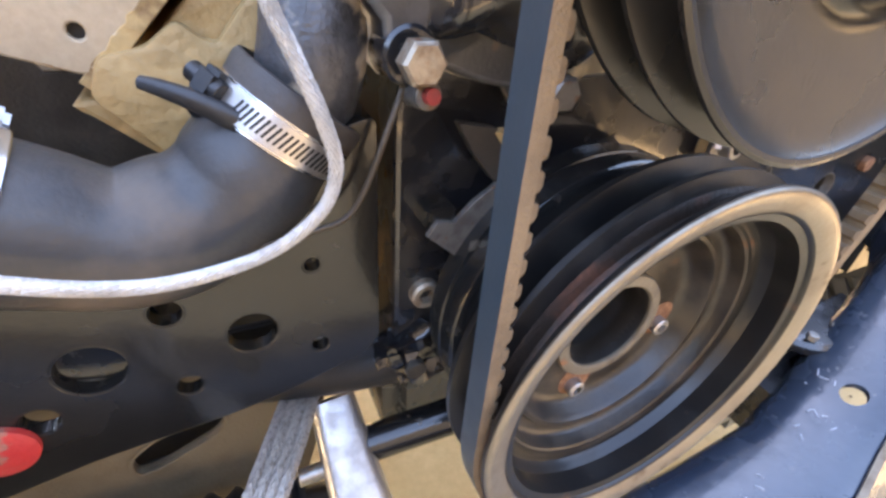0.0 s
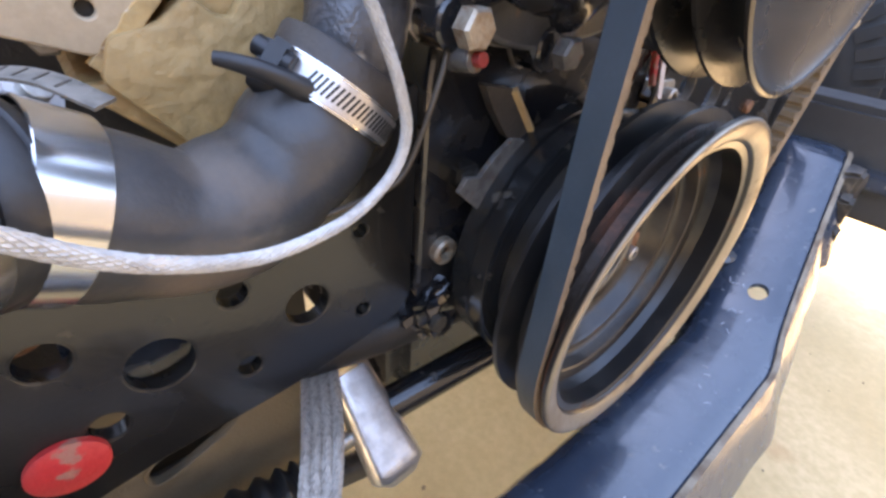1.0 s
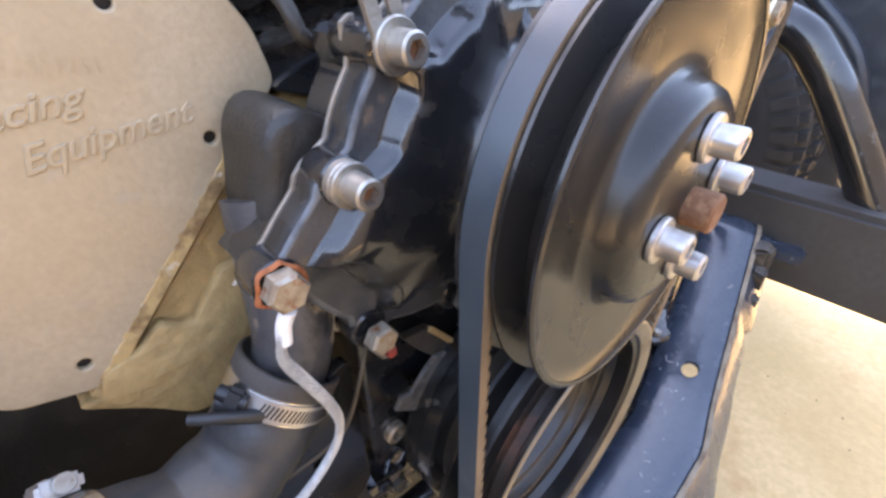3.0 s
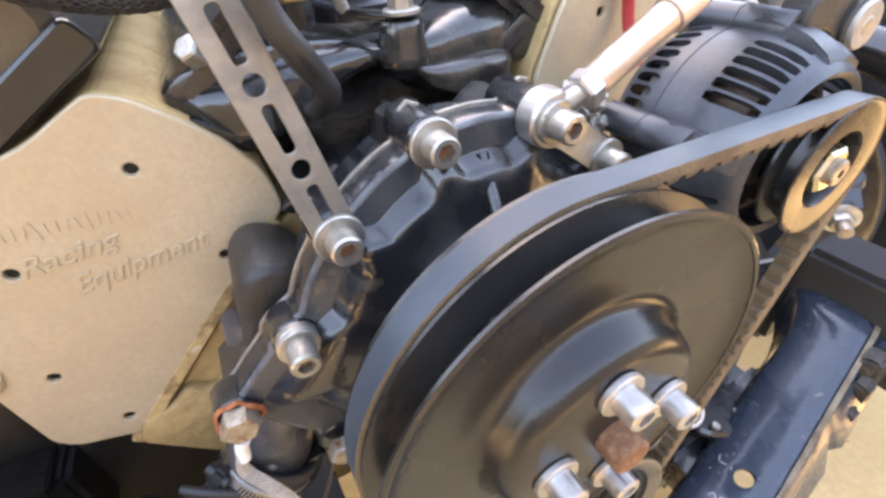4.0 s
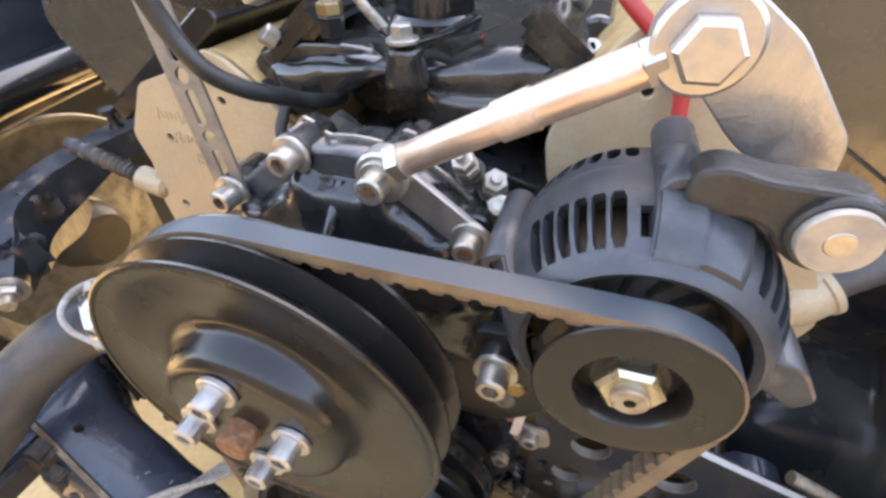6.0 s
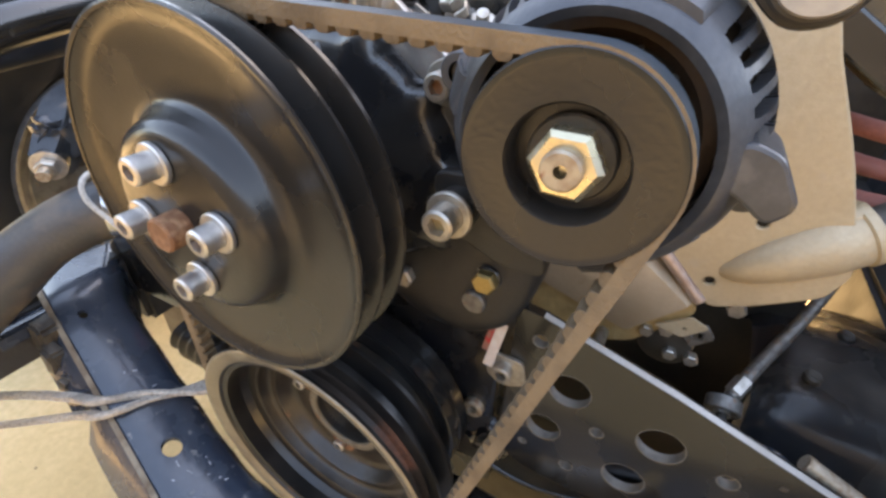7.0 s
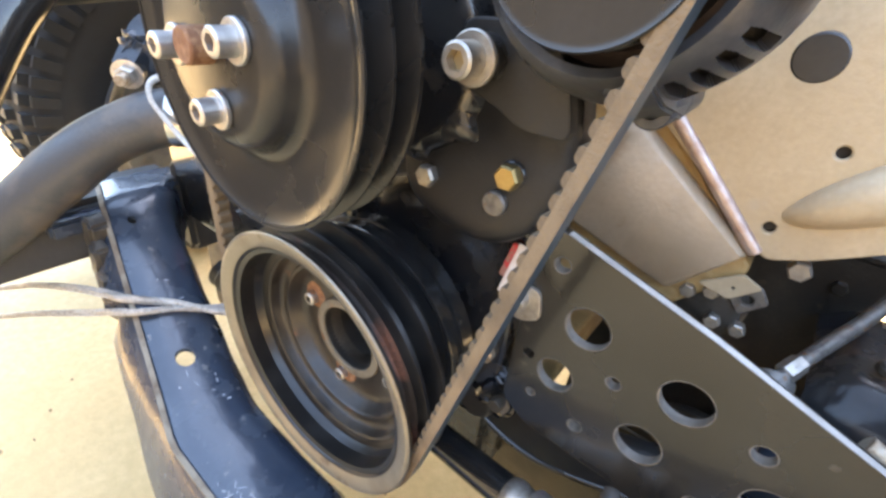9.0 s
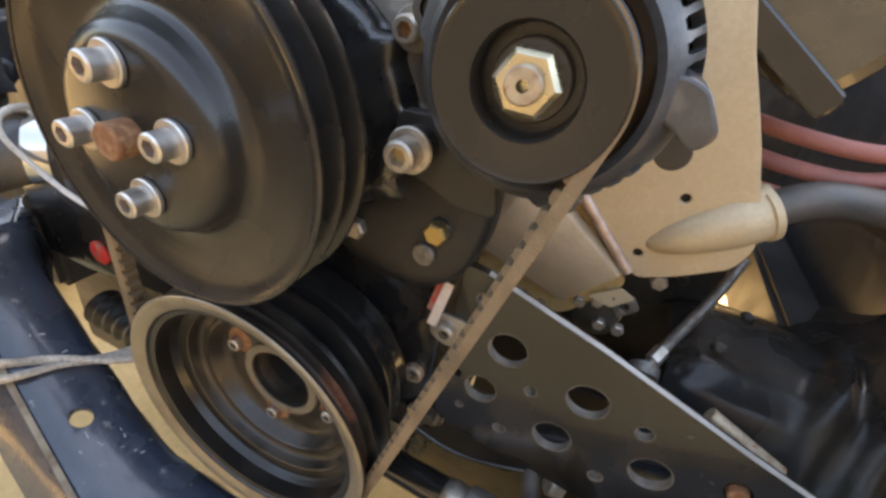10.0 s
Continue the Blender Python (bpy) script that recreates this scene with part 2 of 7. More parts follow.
def basis(way):
    w = Vector(way).normalized()
    u = w.orthogonal().normalized()
    if abs(w.y) > 0.9:
        u = Vector((1, 0, 0))
        u = (u - w * u.dot(w)).normalized()
    return u, w.cross(u), w


def lathe(profile, origin=(0, 0, 0), way=(0, 1, 0), seg=64, bm=None, closed=True):
    """Turns (along, radius) pairs round an axis from origin along way."""
    bm = bm or bmesh.new()
    u, v, w = basis(way)
    o = Vector(origin)
    rings = []
    for a, r in profile:
        if r < 1e-6:
            rings.append([bm.verts.new(o + w * a)])
        else:
            rings.append([bm.verts.new(o + w * a + (u * math.cos(t) + v * math.sin(t)) * r) for t in (2 * math.pi * k / seg for k in range(seg))])
    pairs = list(zip(rings, rings[1:])) + ([(rings[-1], rings[0])] if closed and len(rings[-1]) > 1 and len(rings[0]) > 1 else [])
    for a, b in pairs:
        for k in range(seg):
            j = (k + 1) % seg
            if len(a) == 1 and len(b) == 1:
                continue
            if len(a) == 1:
                bm.faces.new((a[0], b[k], b[j]))
            elif len(b) == 1:
                bm.faces.new((a[k], a[j], b[0]))
            else:
                bm.faces.new((a[k], a[j], b[j], b[k]))
    return bm


def rod(p0, p1, r, seg=20, bm=None, chamfer=0.0, r1=None):
    a, b = Vector(p0), Vector(p1)
    n = (b - a).length
    r1 = r if r1 is None else r1
    c = chamfer or min(r, n) * 0.08
    return lathe([(0, 0), (0, r - c), (c, r), (n - c, r1), (n, r1 - c), (n, 0)], a, b - a, seg, bm)


def spline(points, steps=10):
    """A smooth line through the points."""
    p = [Vector(q) for q in points]
    p = [2 * p[0] - p[1]] + p + [2 * p[-1] - p[-2]]
    out = []
    for i in range(1, len(p) - 2):
        a, b, c, d = p[i - 1:i + 3]
        for k in range(steps):
            t = k / steps
            out.append(0.5 * (2 * b + (c - a) * t + (2 * a - 5 * b + 4 * c - d) * t * t + (3 * b - a - 3 * c + d) * t ** 3))
    return out + [p[-2]]


def sweep(line, section, bm=None, caps=True, up=None, closed=False):
    """Carries a closed section (list of 2D points, or a function of 0..1 that gives one) along a line of places."""
    bm = bm or bmesh.new()
    n = len(line)
    rings, ref = [], Vector(up) if up else None
    for i, q in enumerate(line):
        tan = (line[(i + 1) % n] - line[i - 1]) if closed else (line[min(i + 1, n - 1)] - line[max(i - 1, 0)])
        tan.normalize()
        if ref is None:
            ref = tan.orthogonal()
        side = (ref - tan * ref.dot(tan)).normalized()
        if not up:
            ref = side
        other = tan.cross(side)
        sec = section(i / (n - 1)) if callable(section) else section
        rings.append([bm.verts.new(q + side * x + other * y) for x, y in sec])
    m = len(rings[0])
    for a, b in list(zip(rings, rings[1:])) + ([(rings[-1], rings[0])] if closed else []):
        for k in range(m):
            bm.faces.new((a[k], a[(k + 1) % m], b[(k + 1) % m], b[k]))
    if caps and not closed:
        bm.faces.new(rings[0])
        bm.faces.new(rings[-1])
    return bm


def round_section(r, seg=18):
    return [(r * math.cos(2 * math.pi * k / seg), r * math.sin(2 * math.pi * k / seg)) for k in range(seg)]


def tube(points, r, seg=18, steps=10, bm=None, ripple=0.0, pitch=0.004):
    line = spline(points, steps)
    if ripple:
        return sweep(line, lambda s: round_section(r + ripple * math.sin(s * len(line) * 1.6), seg), bm)
    return sweep(line, round_section(r, seg), bm)


def box(center, size, bm=None, bevel=0.0, turn=None):
    own = bmesh.new()
    bmesh.ops.create_cube(own, size=1.0)
    for v in own.verts:
        v.co = Vector(v.co[i] * size[i] for i in range(3))
    if bevel:
        bmesh.ops.bevel(own, geom=own.edges[:], offset=bevel, segments=2, affect="EDGES")
    m = Matrix.Translation(center) @ (turn.to_4x4() if turn else Matrix())
    own.transform(m)
    if bm is None:
        return own
    tmp = bpy.data.meshes.new("tmp")
    own.to_mesh(tmp)
    own.free()
    bm.from_mesh(tmp)
    bpy.data.meshes.remove(tmp)
    return bm


def plate(outline, holes, y0, y1, bevel=0.0006):
    """A sheet cut from an outline of (x, z) with holes (lists of points), from y0 to y1, as a mesh."""
    cu = bpy.data.curves.new("cut", "CURVE")
    cu.dimensions, cu.fill_mode = "2D", "BOTH"
    t = abs(y1 - y0)
    cu.extrude, cu.bevel_depth, cu.bevel_resolution = max(t / 2 - bevel, 1e-4), bevel, 1
    for loop in [outline] + list(holes):
        s = cu.splines.new("POLY")
        s.points.add(len(loop) - 1)
        for q, (x, z) in zip(s.points, loop):
            q.co = (x, z, 0, 1)
        s.use_cyclic_u = True
    ob = bpy.data.objects.new("cut", cu)
    scene.collection.objects.link(ob)
    bpy.context.view_layer.update()
    mesh = bpy.data.meshes.new_from_object(ob.evaluated_get(bpy.context.evaluated_depsgraph_get()))
    bpy.data.objects.remove(ob)
    bpy.data.curves.remove(cu)
    weld = bmesh.new()
    weld.from_mesh(mesh)
    bmesh.ops.remove_doubles(weld, verts=weld.verts[:], dist=1e-5)
    weld.to_mesh(mesh)
    weld.free()
    mesh.transform(Matrix(((1, 0, 0, 0), (0, 0, -1, (y0 + y1) / 2), (0, 1, 0, 0), (0, 0, 0, 1))))
    mesh.materials.clear()
    return mesh


def ring_of(x, z, r, n=28, rz=None, turn=0.0):
    rz = rz or r
    return [(x + r * math.cos(t) * math.cos(turn) - rz * math.sin(t) * math.sin(turn), z + r * math.cos(t) * math.sin(turn) + rz * math.sin(t) * math.cos(turn))
            for t in (2 * math.pi * k / n for k in range(n))]


def smooth_loop(points, steps=5):
    p = [Vector((x, z, 0)) for x, z in points]
    n, out = len(p), []
    for i in range(n):
        a, b, c, d = p[i - 1], p[i], p[(i + 1) % n], p[(i + 2) % n]
        for k in range(steps):
            t = k / steps
            q = 0.5 * (2 * b + (c - a) * t + (2 * a - 5 * b + 4 * c - d) * t * t + (3 * b - a - 3 * c + d) * t ** 3)
            out.append((q.x, q.y))
    return out


def round_loop(points, r=0.006, steps=4):
    """A polygon with its corners rounded."""
    out, n = [], len(points)
    for i in range(n):
        a, b, c = (Vector(points[j % n]) for j in (i - 1, i, i + 1))
        d0, d1 = min(r, (a - b).length * 0.45), min(r, (c - b).length * 0.45)
        s, e = b + (a - b).normalized() * d0, b + (c - b).normalized() * d1
        for k in range(steps + 1):
            t = k / steps
            q = s * (1 - t) ** 2 + b * 2 * t * (1 - t) + e * t * t
            out.append((q.x, q.y))
    return out


def cut(mesh, cutters):
    """The mesh with the cutters (bmeshes) taken away."""
    ob = bpy.data.objects.new("whole", mesh)
    scene.collection.objects.link(ob)
    made = []
    for bm in cutters:
        bmesh.ops.recalc_face_normals(bm, faces=bm.faces)
        me = bpy.data.meshes.new("tool")
        bm.to_mesh(me)
        bm.free()
        tool = bpy.data.objects.new("tool", me)
        scene.collection.objects.link(tool)
        mod = ob.modifiers.new("cut", "BOOLEAN")
        mod.object, mod.operation, mod.solver = tool, "DIFFERENCE", "EXACT"
        made.append(tool)
    bpy.context.view_layer.update()
    out = bpy.data.meshes.new_from_object(ob.evaluated_get(bpy.context.evaluated_depsgraph_get()))
    for o in [ob] + made:
        bpy.data.objects.remove(o)
    out.materials.clear()
    return out


def to_mesh(bm):
    bmesh.ops.recalc_face_normals(bm, faces=bm.faces)
    me = bpy.data.meshes.new("made")
    bm.to_mesh(me)
    bm.free()
    return me


# ---- fasteners ----
def cap_screw(tip, length, r, parent, way=(0, -1, 0), washer=0.0, mat=None, socket=None, spacer=0.0, spacer_r=0.0):
    """A socket head cap screw whose head's face lies at tip and looks along way; it sits on washers."""
    mat = mat or steel_dull
    w = -Vector(way).normalized()
    head = to_mesh(lathe([(0, 0), (0.0, r * 0.86), (r * 0.14, r), (length, r), (length, 0)], tip, w, 24))
    h = part("cap_screw", cut(head, [lathe([(-0.001, 0), (-0.001, r * 0.60), (r * 0.7, r * 0.60), (r * 0.7, 0)], tip, w, 6)]), mat, parent, smooth=30)
    part("hex_socket", lathe([(0.0, 0.0), (0.0, r * 0.585)], Vector(tip) + w * (r * 0.62), w, 6, closed=False), socket or hole_dark, h)
    back = Vector(tip) + w * length
    if washer:
        part("washer", lathe([(0, 0), (0, washer - 0.0006), (0.0006, washer), (0.0024, washer), (0.003, washer - 0.0006), (0.003, 0)], back, w, 28, closed=False), mat, h)
        back = back + w * 0.003
    if spacer:
        part("spacer", rod(back, back + w * spacer, spacer_r, 24), mat, h)
    return h


def hex_bolt(tip, length, r, parent, way=(0, -1, 0), mat=None, flange=0.0, turn=0.0, name="hex_bolt"):
    mat = mat or steel_dull
    w = -Vector(way).normalized()
    bm = lathe([(0, 0), (0, r * 0.84), (r * 0.16, r), (length, r), (length, 0)], tip, w, 6)
    h = part(name, bm, mat, parent, smooth=30)
    if flange:
        back = Vector(tip) + w * length
        part("washer", lathe([(0, 0), (0, flange - 0.0006), (0.0006, flange), (0.0025, flange), (0.003, 0)], back, w, 28), mat, h)
    return h


# ---- ground ----
def build_ground():
    bm = bmesh.new()
    n, size = 90, 0.06
    for a in range(n + 1):
        for b in range(n + 1):
            x, y = (a - n / 2) * size, (b - n / 2) * size
            bm.verts.new((x, y, 0.004 * noise.noise(Vector((x * 2.3, y * 2.3, 0))) - 0.004))
    bm.verts.ensure_lookup_table()
    for a in range(n):
        for b in range(n):
            k = a * (n + 1) + b
            bm.faces.new([bm.verts[i] for i in (k, k + 1, k + n + 2, k + n + 1)])
    half = n / 2 * size
    far = 400.0
    for x0, y0, x1, y1 in ((-far, -far, far, -half), (-far, half, far, far), (-far, -half, -half, half), (half, -half, far, half)):
        bm.faces.new([bm.verts.new((x, y, -0.004)) for x, y in ((x0, y0), (x1, y0), (x1, y1), (x0, y1))])
    tagged(part("ground", bm, concrete), "warm tan dusty concrete floor under the engine", "ground", kind="structure")


def build_crumbs():
    """Small stones and crumbs of dirt lying about on the concrete."""
    dice = random.Random(11)
    bm = bmesh.new()
    for k in range(170):
        x, y = dice.uniform(-1.1, 1.7), dice.uniform(-0.9, 1.0)
        r = 0.0010 + 0.0030 * dice.random() ** 3
        grain = bmesh.ops.create_icosphere(bm, subdivisions=1, radius=r, matrix=Matrix.Translation((x, y, r * 0.35 - 0.003)))
        for v in grain["verts"]:
            v.co += noise.noise_vector(v.co * 300) * r * 0.5
    tagged(part("dirt_crumbs", bm, crumb), "small dark crumbs and grit scattered on the concrete", "grit", kind="stuff")


crumb = material("dusty_grit", (0.24, 0.175, 0.105), 0.85, second=(0.40, 0.30, 0.18), scale=60, bump=0.4)
build_ground()
build_crumbs()

# Unseen walls, added only to shape what the engine's glossy faces reflect.
pale_wall_mat = material("pale_unseen_wall", (0.50, 0.46, 0.40), 0.85, second=(0.42, 0.38, 0.32), scale=3, bump=0.3, grain=60)
dark_wall_mat = material("dark_unseen_wall", (0.042, 0.038, 0.034), 0.85, second=(0.06, 0.054, 0.047), scale=3.0, bump=0.4, grain=60)
tagged(part("unseen_wall_south", box((0, -1.65, 0.73), (8.0, 0.2, 1.48), None, 0.01), dark_wall_mat), "unseen plain dark brown wall added to darken front reflections", "wall", kind="structure")
tagged(part("unseen_wall_west", box((-1.36, -1.02, 0.46), (0.14, 1.056, 0.94), None, 0.01), dark_wall_mat), "unseen low dark brown wall added to darken pulley reflections", "wall", kind="structure")
tagged(part("unseen_wall_east", box((3.9, -0.55, 0.73), (0.2, 1.996, 1.48), None, 0.01), pale_wall_mat), "unseen plain pale tan wall added to tune pulley reflections", "wall", kind="structure")


# ---- chassis ----
def top_z(x):
    """Height of the crossmember's upper face."""
    a = abs(x - 0.03)
    if a < 0.2:
        return 0.25 + 0.022 * (a / 0.2) ** 2
    return 0.272 + 0.80 * (a - 0.2) ** 1.15 if a < 0.40 else 0.272 + 0.80 * 0.2 ** 1.15


def build_crossmember():
    t = thing("crossmember", "weathered gloss black steel front crossmember with chipped paint", "crossmember", (0.03, 0.01, 0.17))
    xs = [0.03 + 0.46 * (k / 32) for k in range(-32, 33)]
    bm = bmesh.new()
    rows = []
    for x in xs:
        z, a = top_z(x), abs(x - 0.03)
        back = 0.052 + 0.2 * max(0, a - 0.15) + 0.5 * max(0, a - 0.38)
        front = -0.029 + 0.26 * max(0, a - 0.15)
        rag = 0.003 * noise.noise(Vector((x * 40, 1, 0)))
        lip = front - 0.030 + (0.012 if abs(a - 0.33) < 0.012 else 0.0) + 0.004 * noise.noise(Vector((x * 14, 5, 0)))
        outer = [(lip, z - 0.068), (front - 0.003, z - 0.005), (front + 0.003, z), (front + 0.02, z + 0.002), (back - 0.022, z + 0.001), (back - 0.006, z - 0.004), (back + rag, z - 0.016), (back + rag + 0.004, z - 0.066)]
        inner = [(back + rag, z - 0.066), (back + rag - 0.004, z - 0.018), (back - 0.009, z - 0.008), (back - 0.022, z - 0.0035), (front + 0.02, z - 0.0025), (front + 0.004, z - 0.0045), (front + 0.001, z - 0.008), (lip + 0.004, z - 0.068)]
        sec = outer + inner
        rows.append([bm.verts.new((x, y, q)) for y, q in sec])
    for a, b in zip(rows, rows[1:]):
        for k in range(len(a)):
            bm.faces.new((a[k], a[(k + 1) % len(a)], b[(k + 1) % len(a)], b[k]))
    bm.faces.new(rows[0])
    bm.faces.new(rows[-1])
    holes = [rod((x, y, z - 0.2), (x, y, z + 0.06), r, 24) for x, y, z, r in ((0.2576, 0.0219, 0.2722, 0.0092), (-0.1948, 0.0214, 0.272, 0.0092), (-0.3434, 0.0512, 0.373, 0.0045))]
    part("beam", cut(to_mesh(bm), holes), frame_paint, t, smooth=50)
    for side in (-1, 1):
        for x, y, z, sx, sy, sz in ((0.392, 0.020, 0.366, 0.026, 0.022, 0.050), (0.384, 0.014, 0.334, 0.020, 0.018, 0.060), (0.368, 0.010, 0.306, 0.018, 0.018, 0.048)):
            lump = box((0.03 + side * x, y, z), (sx, sy, sz), None, 0.004, Matrix.Rotation(radians(-side * 20), 3, "Y"))
            bmesh.ops.subdivide_edges(lump, edges=lump.edges[:], cuts=3, use_grid_fill=True)
            for v in lump.verts:
                v.co += 0.0035 * noise.noise_vector(v.co * 60)
            part("end_bracket", lump, grease_black, t, "greasy rough bracket end", smooth=60)
    # pale scratches and scuffs on the upper face
    marks = random.Random(5)
    scuff = bmesh.new()
    for x, y, n, spread in ((-0.052, -0.014, 7, 0.010), (-0.034, -0.011, 6, 0.009), (-0.172, 0.010, 4, 0.012), (-0.150, 0.030, 5, 0.020), (-0.262, 0.040, 4, 0.016), (0.120, 0.000, 5, 0.020), (0.215, 0.018, 6, 0.020), (0.250, 0.045, 4, 0.014)):
        for k in range(n):
            px, py = x + marks.uniform(-spread, spread), y + marks.uniform(-spread, spread) * 0.7
            turn = Matrix.Rotation(math.atan2(top_z(px + 0.002) - top_z(px - 0.002), 0.004), 3, "Y").inverted() @ Matrix.Rotation(marks.uniform(0, 3.1), 3, "Z")
            box((px, py, top_z(px) + 0.0014), (marks.uniform(0.002, 0.008), marks.uniform(0.0004, 0.0011), 0.0012), scuff, 0, turn)
    tagged(part("scuff_marks", scuff, scuff_pale, t, "pale scratches in the paint"), kind="stuff")
    # bare seam along the front edge
    line = [Vector((x, (-0.029 + 0.26 * max(0, abs(x - 0.03) - 0.15)) - 0.002, top_z(x) - 0.001)) for x in xs]
    part("seam_edge", sweep(line, [(-0.002, -0.0025), (0.002, -0.0025), (0.0015, 0.0025), (-0.0015, 0.0025)], up=(0, 0, 1)), seam_metal, t, "bare rusty edge of the welded seam")
    return t


def build_frame_rail(side):
    t = thing("frame_rail", "black steel chassis frame rail with grimy faces", "frame rail", (0.03 + side * 0.45, 0.2, 0.33), "chassis frame rails")
    x = 0.03 + side * 0.455
    part("beam", box((x, 0.66, 0.335), (0.07, 1.06, 0.11), bevel=0.008), rail_black, t)
    part("front_horn", box((x, -0.18, 0.385 if side > 0 else 0.3595), (0.075, 0.63, 0.125 if side > 0 else 0.074), bevel=0.008), rail_black, t)
    part("gusset", box((x - side * 0.030, 0.04, 0.376), (0.05, 0.12, 0.02), bevel=0.004), frame_paint, t)
    return t


build_crossmember()
build_frame_rail(1)
build_frame_rail(-1)

# ---- engine ----
DECK_L = [(-0.226, 0.507), (-0.098, 0.640)]
DECK_R = [(0.2215, 0.5275), (0.100, 0.645)]


def build_block():
    t = thing("engine_block", "champagne gold painted engine block with rough cast faces", "engine block", (0, 0.3, 0.25))
    out = [(-0.237, 0.500), (-0.222, 0.500), (-0.094, 0.636), (-0.05, 0.655), (0.05, 0.655), (0.096, 0.641), (0.225, 0.514), (0.190, 0.470), (0.150, 0.452), (0.132, 0.40), (0.125, 0.33), (-0.125, 0.33), (-0.132, 0.40), (-0.15, 0.440), (-0.189, 0.457), (-0.232, 0.497)]
    part("casting", plate(round_loop(out, 0.008), [], 0.214, 0.75, 0.003), gold_rough, t)
    # ribs and pads on the front face
    back = [(0.085, 0.512), (0.109, 0.549), (0.123, 0.590), (0.138, 0.588), (0.222, 0.527), (0.186, 0.483)]
    front = [(0.103, 0.512), (0.121, 0.546), (0.132, 0.580), (0.139, 0.582), (0.218, 0.526), (0.184, 0.488)]
    bm = bmesh.new()
    rows = [[bm.verts.new((x, y, z)) for x, z in round_loop(loop, 0.003, 3)] for loop, y in ((back, 0.2145), (back, 0.2085), (front, 0.2010))]
    for a, b in zip(rows, rows[1:]):
        for k in range(len(a)):
            bm.faces.new((a[k], a[(k + 1) % len(a)], b[(k + 1) % len(a)], b[k]))
    bm.faces.new(rows[-1])
    part("casting_pad", bm, pad_gold, t, "smooth flat pad on the block front", smooth=60)
    part("casting_pad", plate(round_loop([(-0.150, 0.552), (-0.160, 0.541), (-0.172, 0.526), (-0.181, 0.528), (-0.189, 0.535), (-0.202, 0.525), (-0.2215, 0.5205), (-0.2270, 0.506), (-0.1930, 0.466), (-0.150, 0.452), (-0.11, 0.50), (-0.12, 0.56)], 0.003), [], 0.2040, 0.2145, 0.0025), gold_rough, t, smooth=30)
    part("front_cover", plate(round_loop([(-0.105, 0.52), (-0.06, 0.655), (0.06, 0.655), (0.105, 0.53), (0.105, 0.33), (-0.105, 0.33)], 0.02), [], 0.139, 0.2135, 0.003), cast_paint, t)
    part("oil_pan", box((0, 0.42, 0.27), (0.2, 0.5, 0.12), bevel=0.015), cast_paint, t)
    return t


def build_head(side):
    name = "cylinder_head"
    t = thing(name, "champagne gold cylinder head with a bolted end cover plate", "cylinder head", (side * 0.17, 0.3, 0.53), "cylinder heads")
    if side < 0:
        out = [(-0.094, 0.651), (-0.100, 0.677), (-0.111, 0.694), (-0.126, 0.709), (-0.146, 0.725), (-0.160, 0.731), (-0.191, 0.714), (-0.237, 0.700), (-0.268, 0.655), (-0.266, 0.642),
               (-0.262, 0.624), (-0.270, 0.605), (-0.271, 0.586), (-0.267, 0.536), (-0.259, 0.526), (-0.226, 0.515), (-0.128, 0.613)]
        holes = [(-0.2269, 0.5327), (-0.1335, 0.6294), (-0.1576, 0.6933), (-0.2272, 0.6553), (-0.244, 0.5844)]
        deck = DECK_L
    else:
        out = [(0.229, 0.528), (0.250, 0.537), (0.266, 0.547), (0.283, 0.558), (0.289, 0.576), (0.281, 0.598), (0.262, 0.640), (0.252, 0.659), (0.235, 0.69), (0.222, 0.72), (0.194, 0.749),
               (0.165, 0.762), (0.136, 0.758), (0.114, 0.735), (0.094, 0.690), (0.098, 0.66), (0.133, 0.605)]
        holes = [(0.2373, 0.5965), (0.2238, 0.5472), (0.146, 0.725), (0.14, 0.632)]
        deck = DECK_R
    inner = [(x * 0.985 + side * 0.002, 0.004 + z * 0.992) for x, z in out]
    part("casting", plate(round_loop(inner, 0.006), [], 0.2155, 0.70, 0.002), gold_rough, t)
    cover = part("cover_plate", plate(round_loop(out, 0.006), [ring_of(x, z, 0.0045) for x, z in holes], 0.207, 0.2115, 0.0012), gold, t, "smooth champagne cover plate with raised script")
    for x, z in holes:
        part("bolt_hole", lathe([(0.0045, 0), (0.0045, 0.0044), (0.0044, 0.0044)], (x, 0.207, z), (0, 1, 0), 20, closed=False), hole_dark, cover)
    # gasket between head and block
    (x0, z0), (x1, z1) = deck
    d = Vector((x1 - x0, z1 - z0)).normalized()
    nrm = Vector((-d.y, d.x)) * (1 if side < 0 else -1)
    n = 60
    edge = []
    for k in range(n + 1):
        q = Vector((x0, z0)) + Vector((x1 - x0, z1 - z0)) * k / n
        edge.append(q + nrm * 0.001)
    top = [q + nrm * (0.0065 + 0.0022 * noise.noise(Vector((i * 0.7, side, 0)))) for i, q in enumerate(edge)]
    if side > 0:
        part("head_gasket", sweep([Vector((q.x, 0.2075, q.y)) + Vector((nrm.x, 0, nrm.y)) * 0.002 for q in edge], round_section(0.0044, 14)), gasket_brown, t, "rounded copper-brown head gasket")
        return t, cover
    part("head_gasket", plate([(q.x, q.y) for q in edge] + [(q.x, q.y) for q in reversed(top)], [], 0.2062, 0.214, 0.0005), gasket_mat, t, "dirty tan head gasket edge")
    return t, cover


build_block()
head_l, cover_l = build_head(-1)
head_r, cover_r = build_head(1)
tagged(head_l, "champagne gold cylinder head with script-embossed end plate")


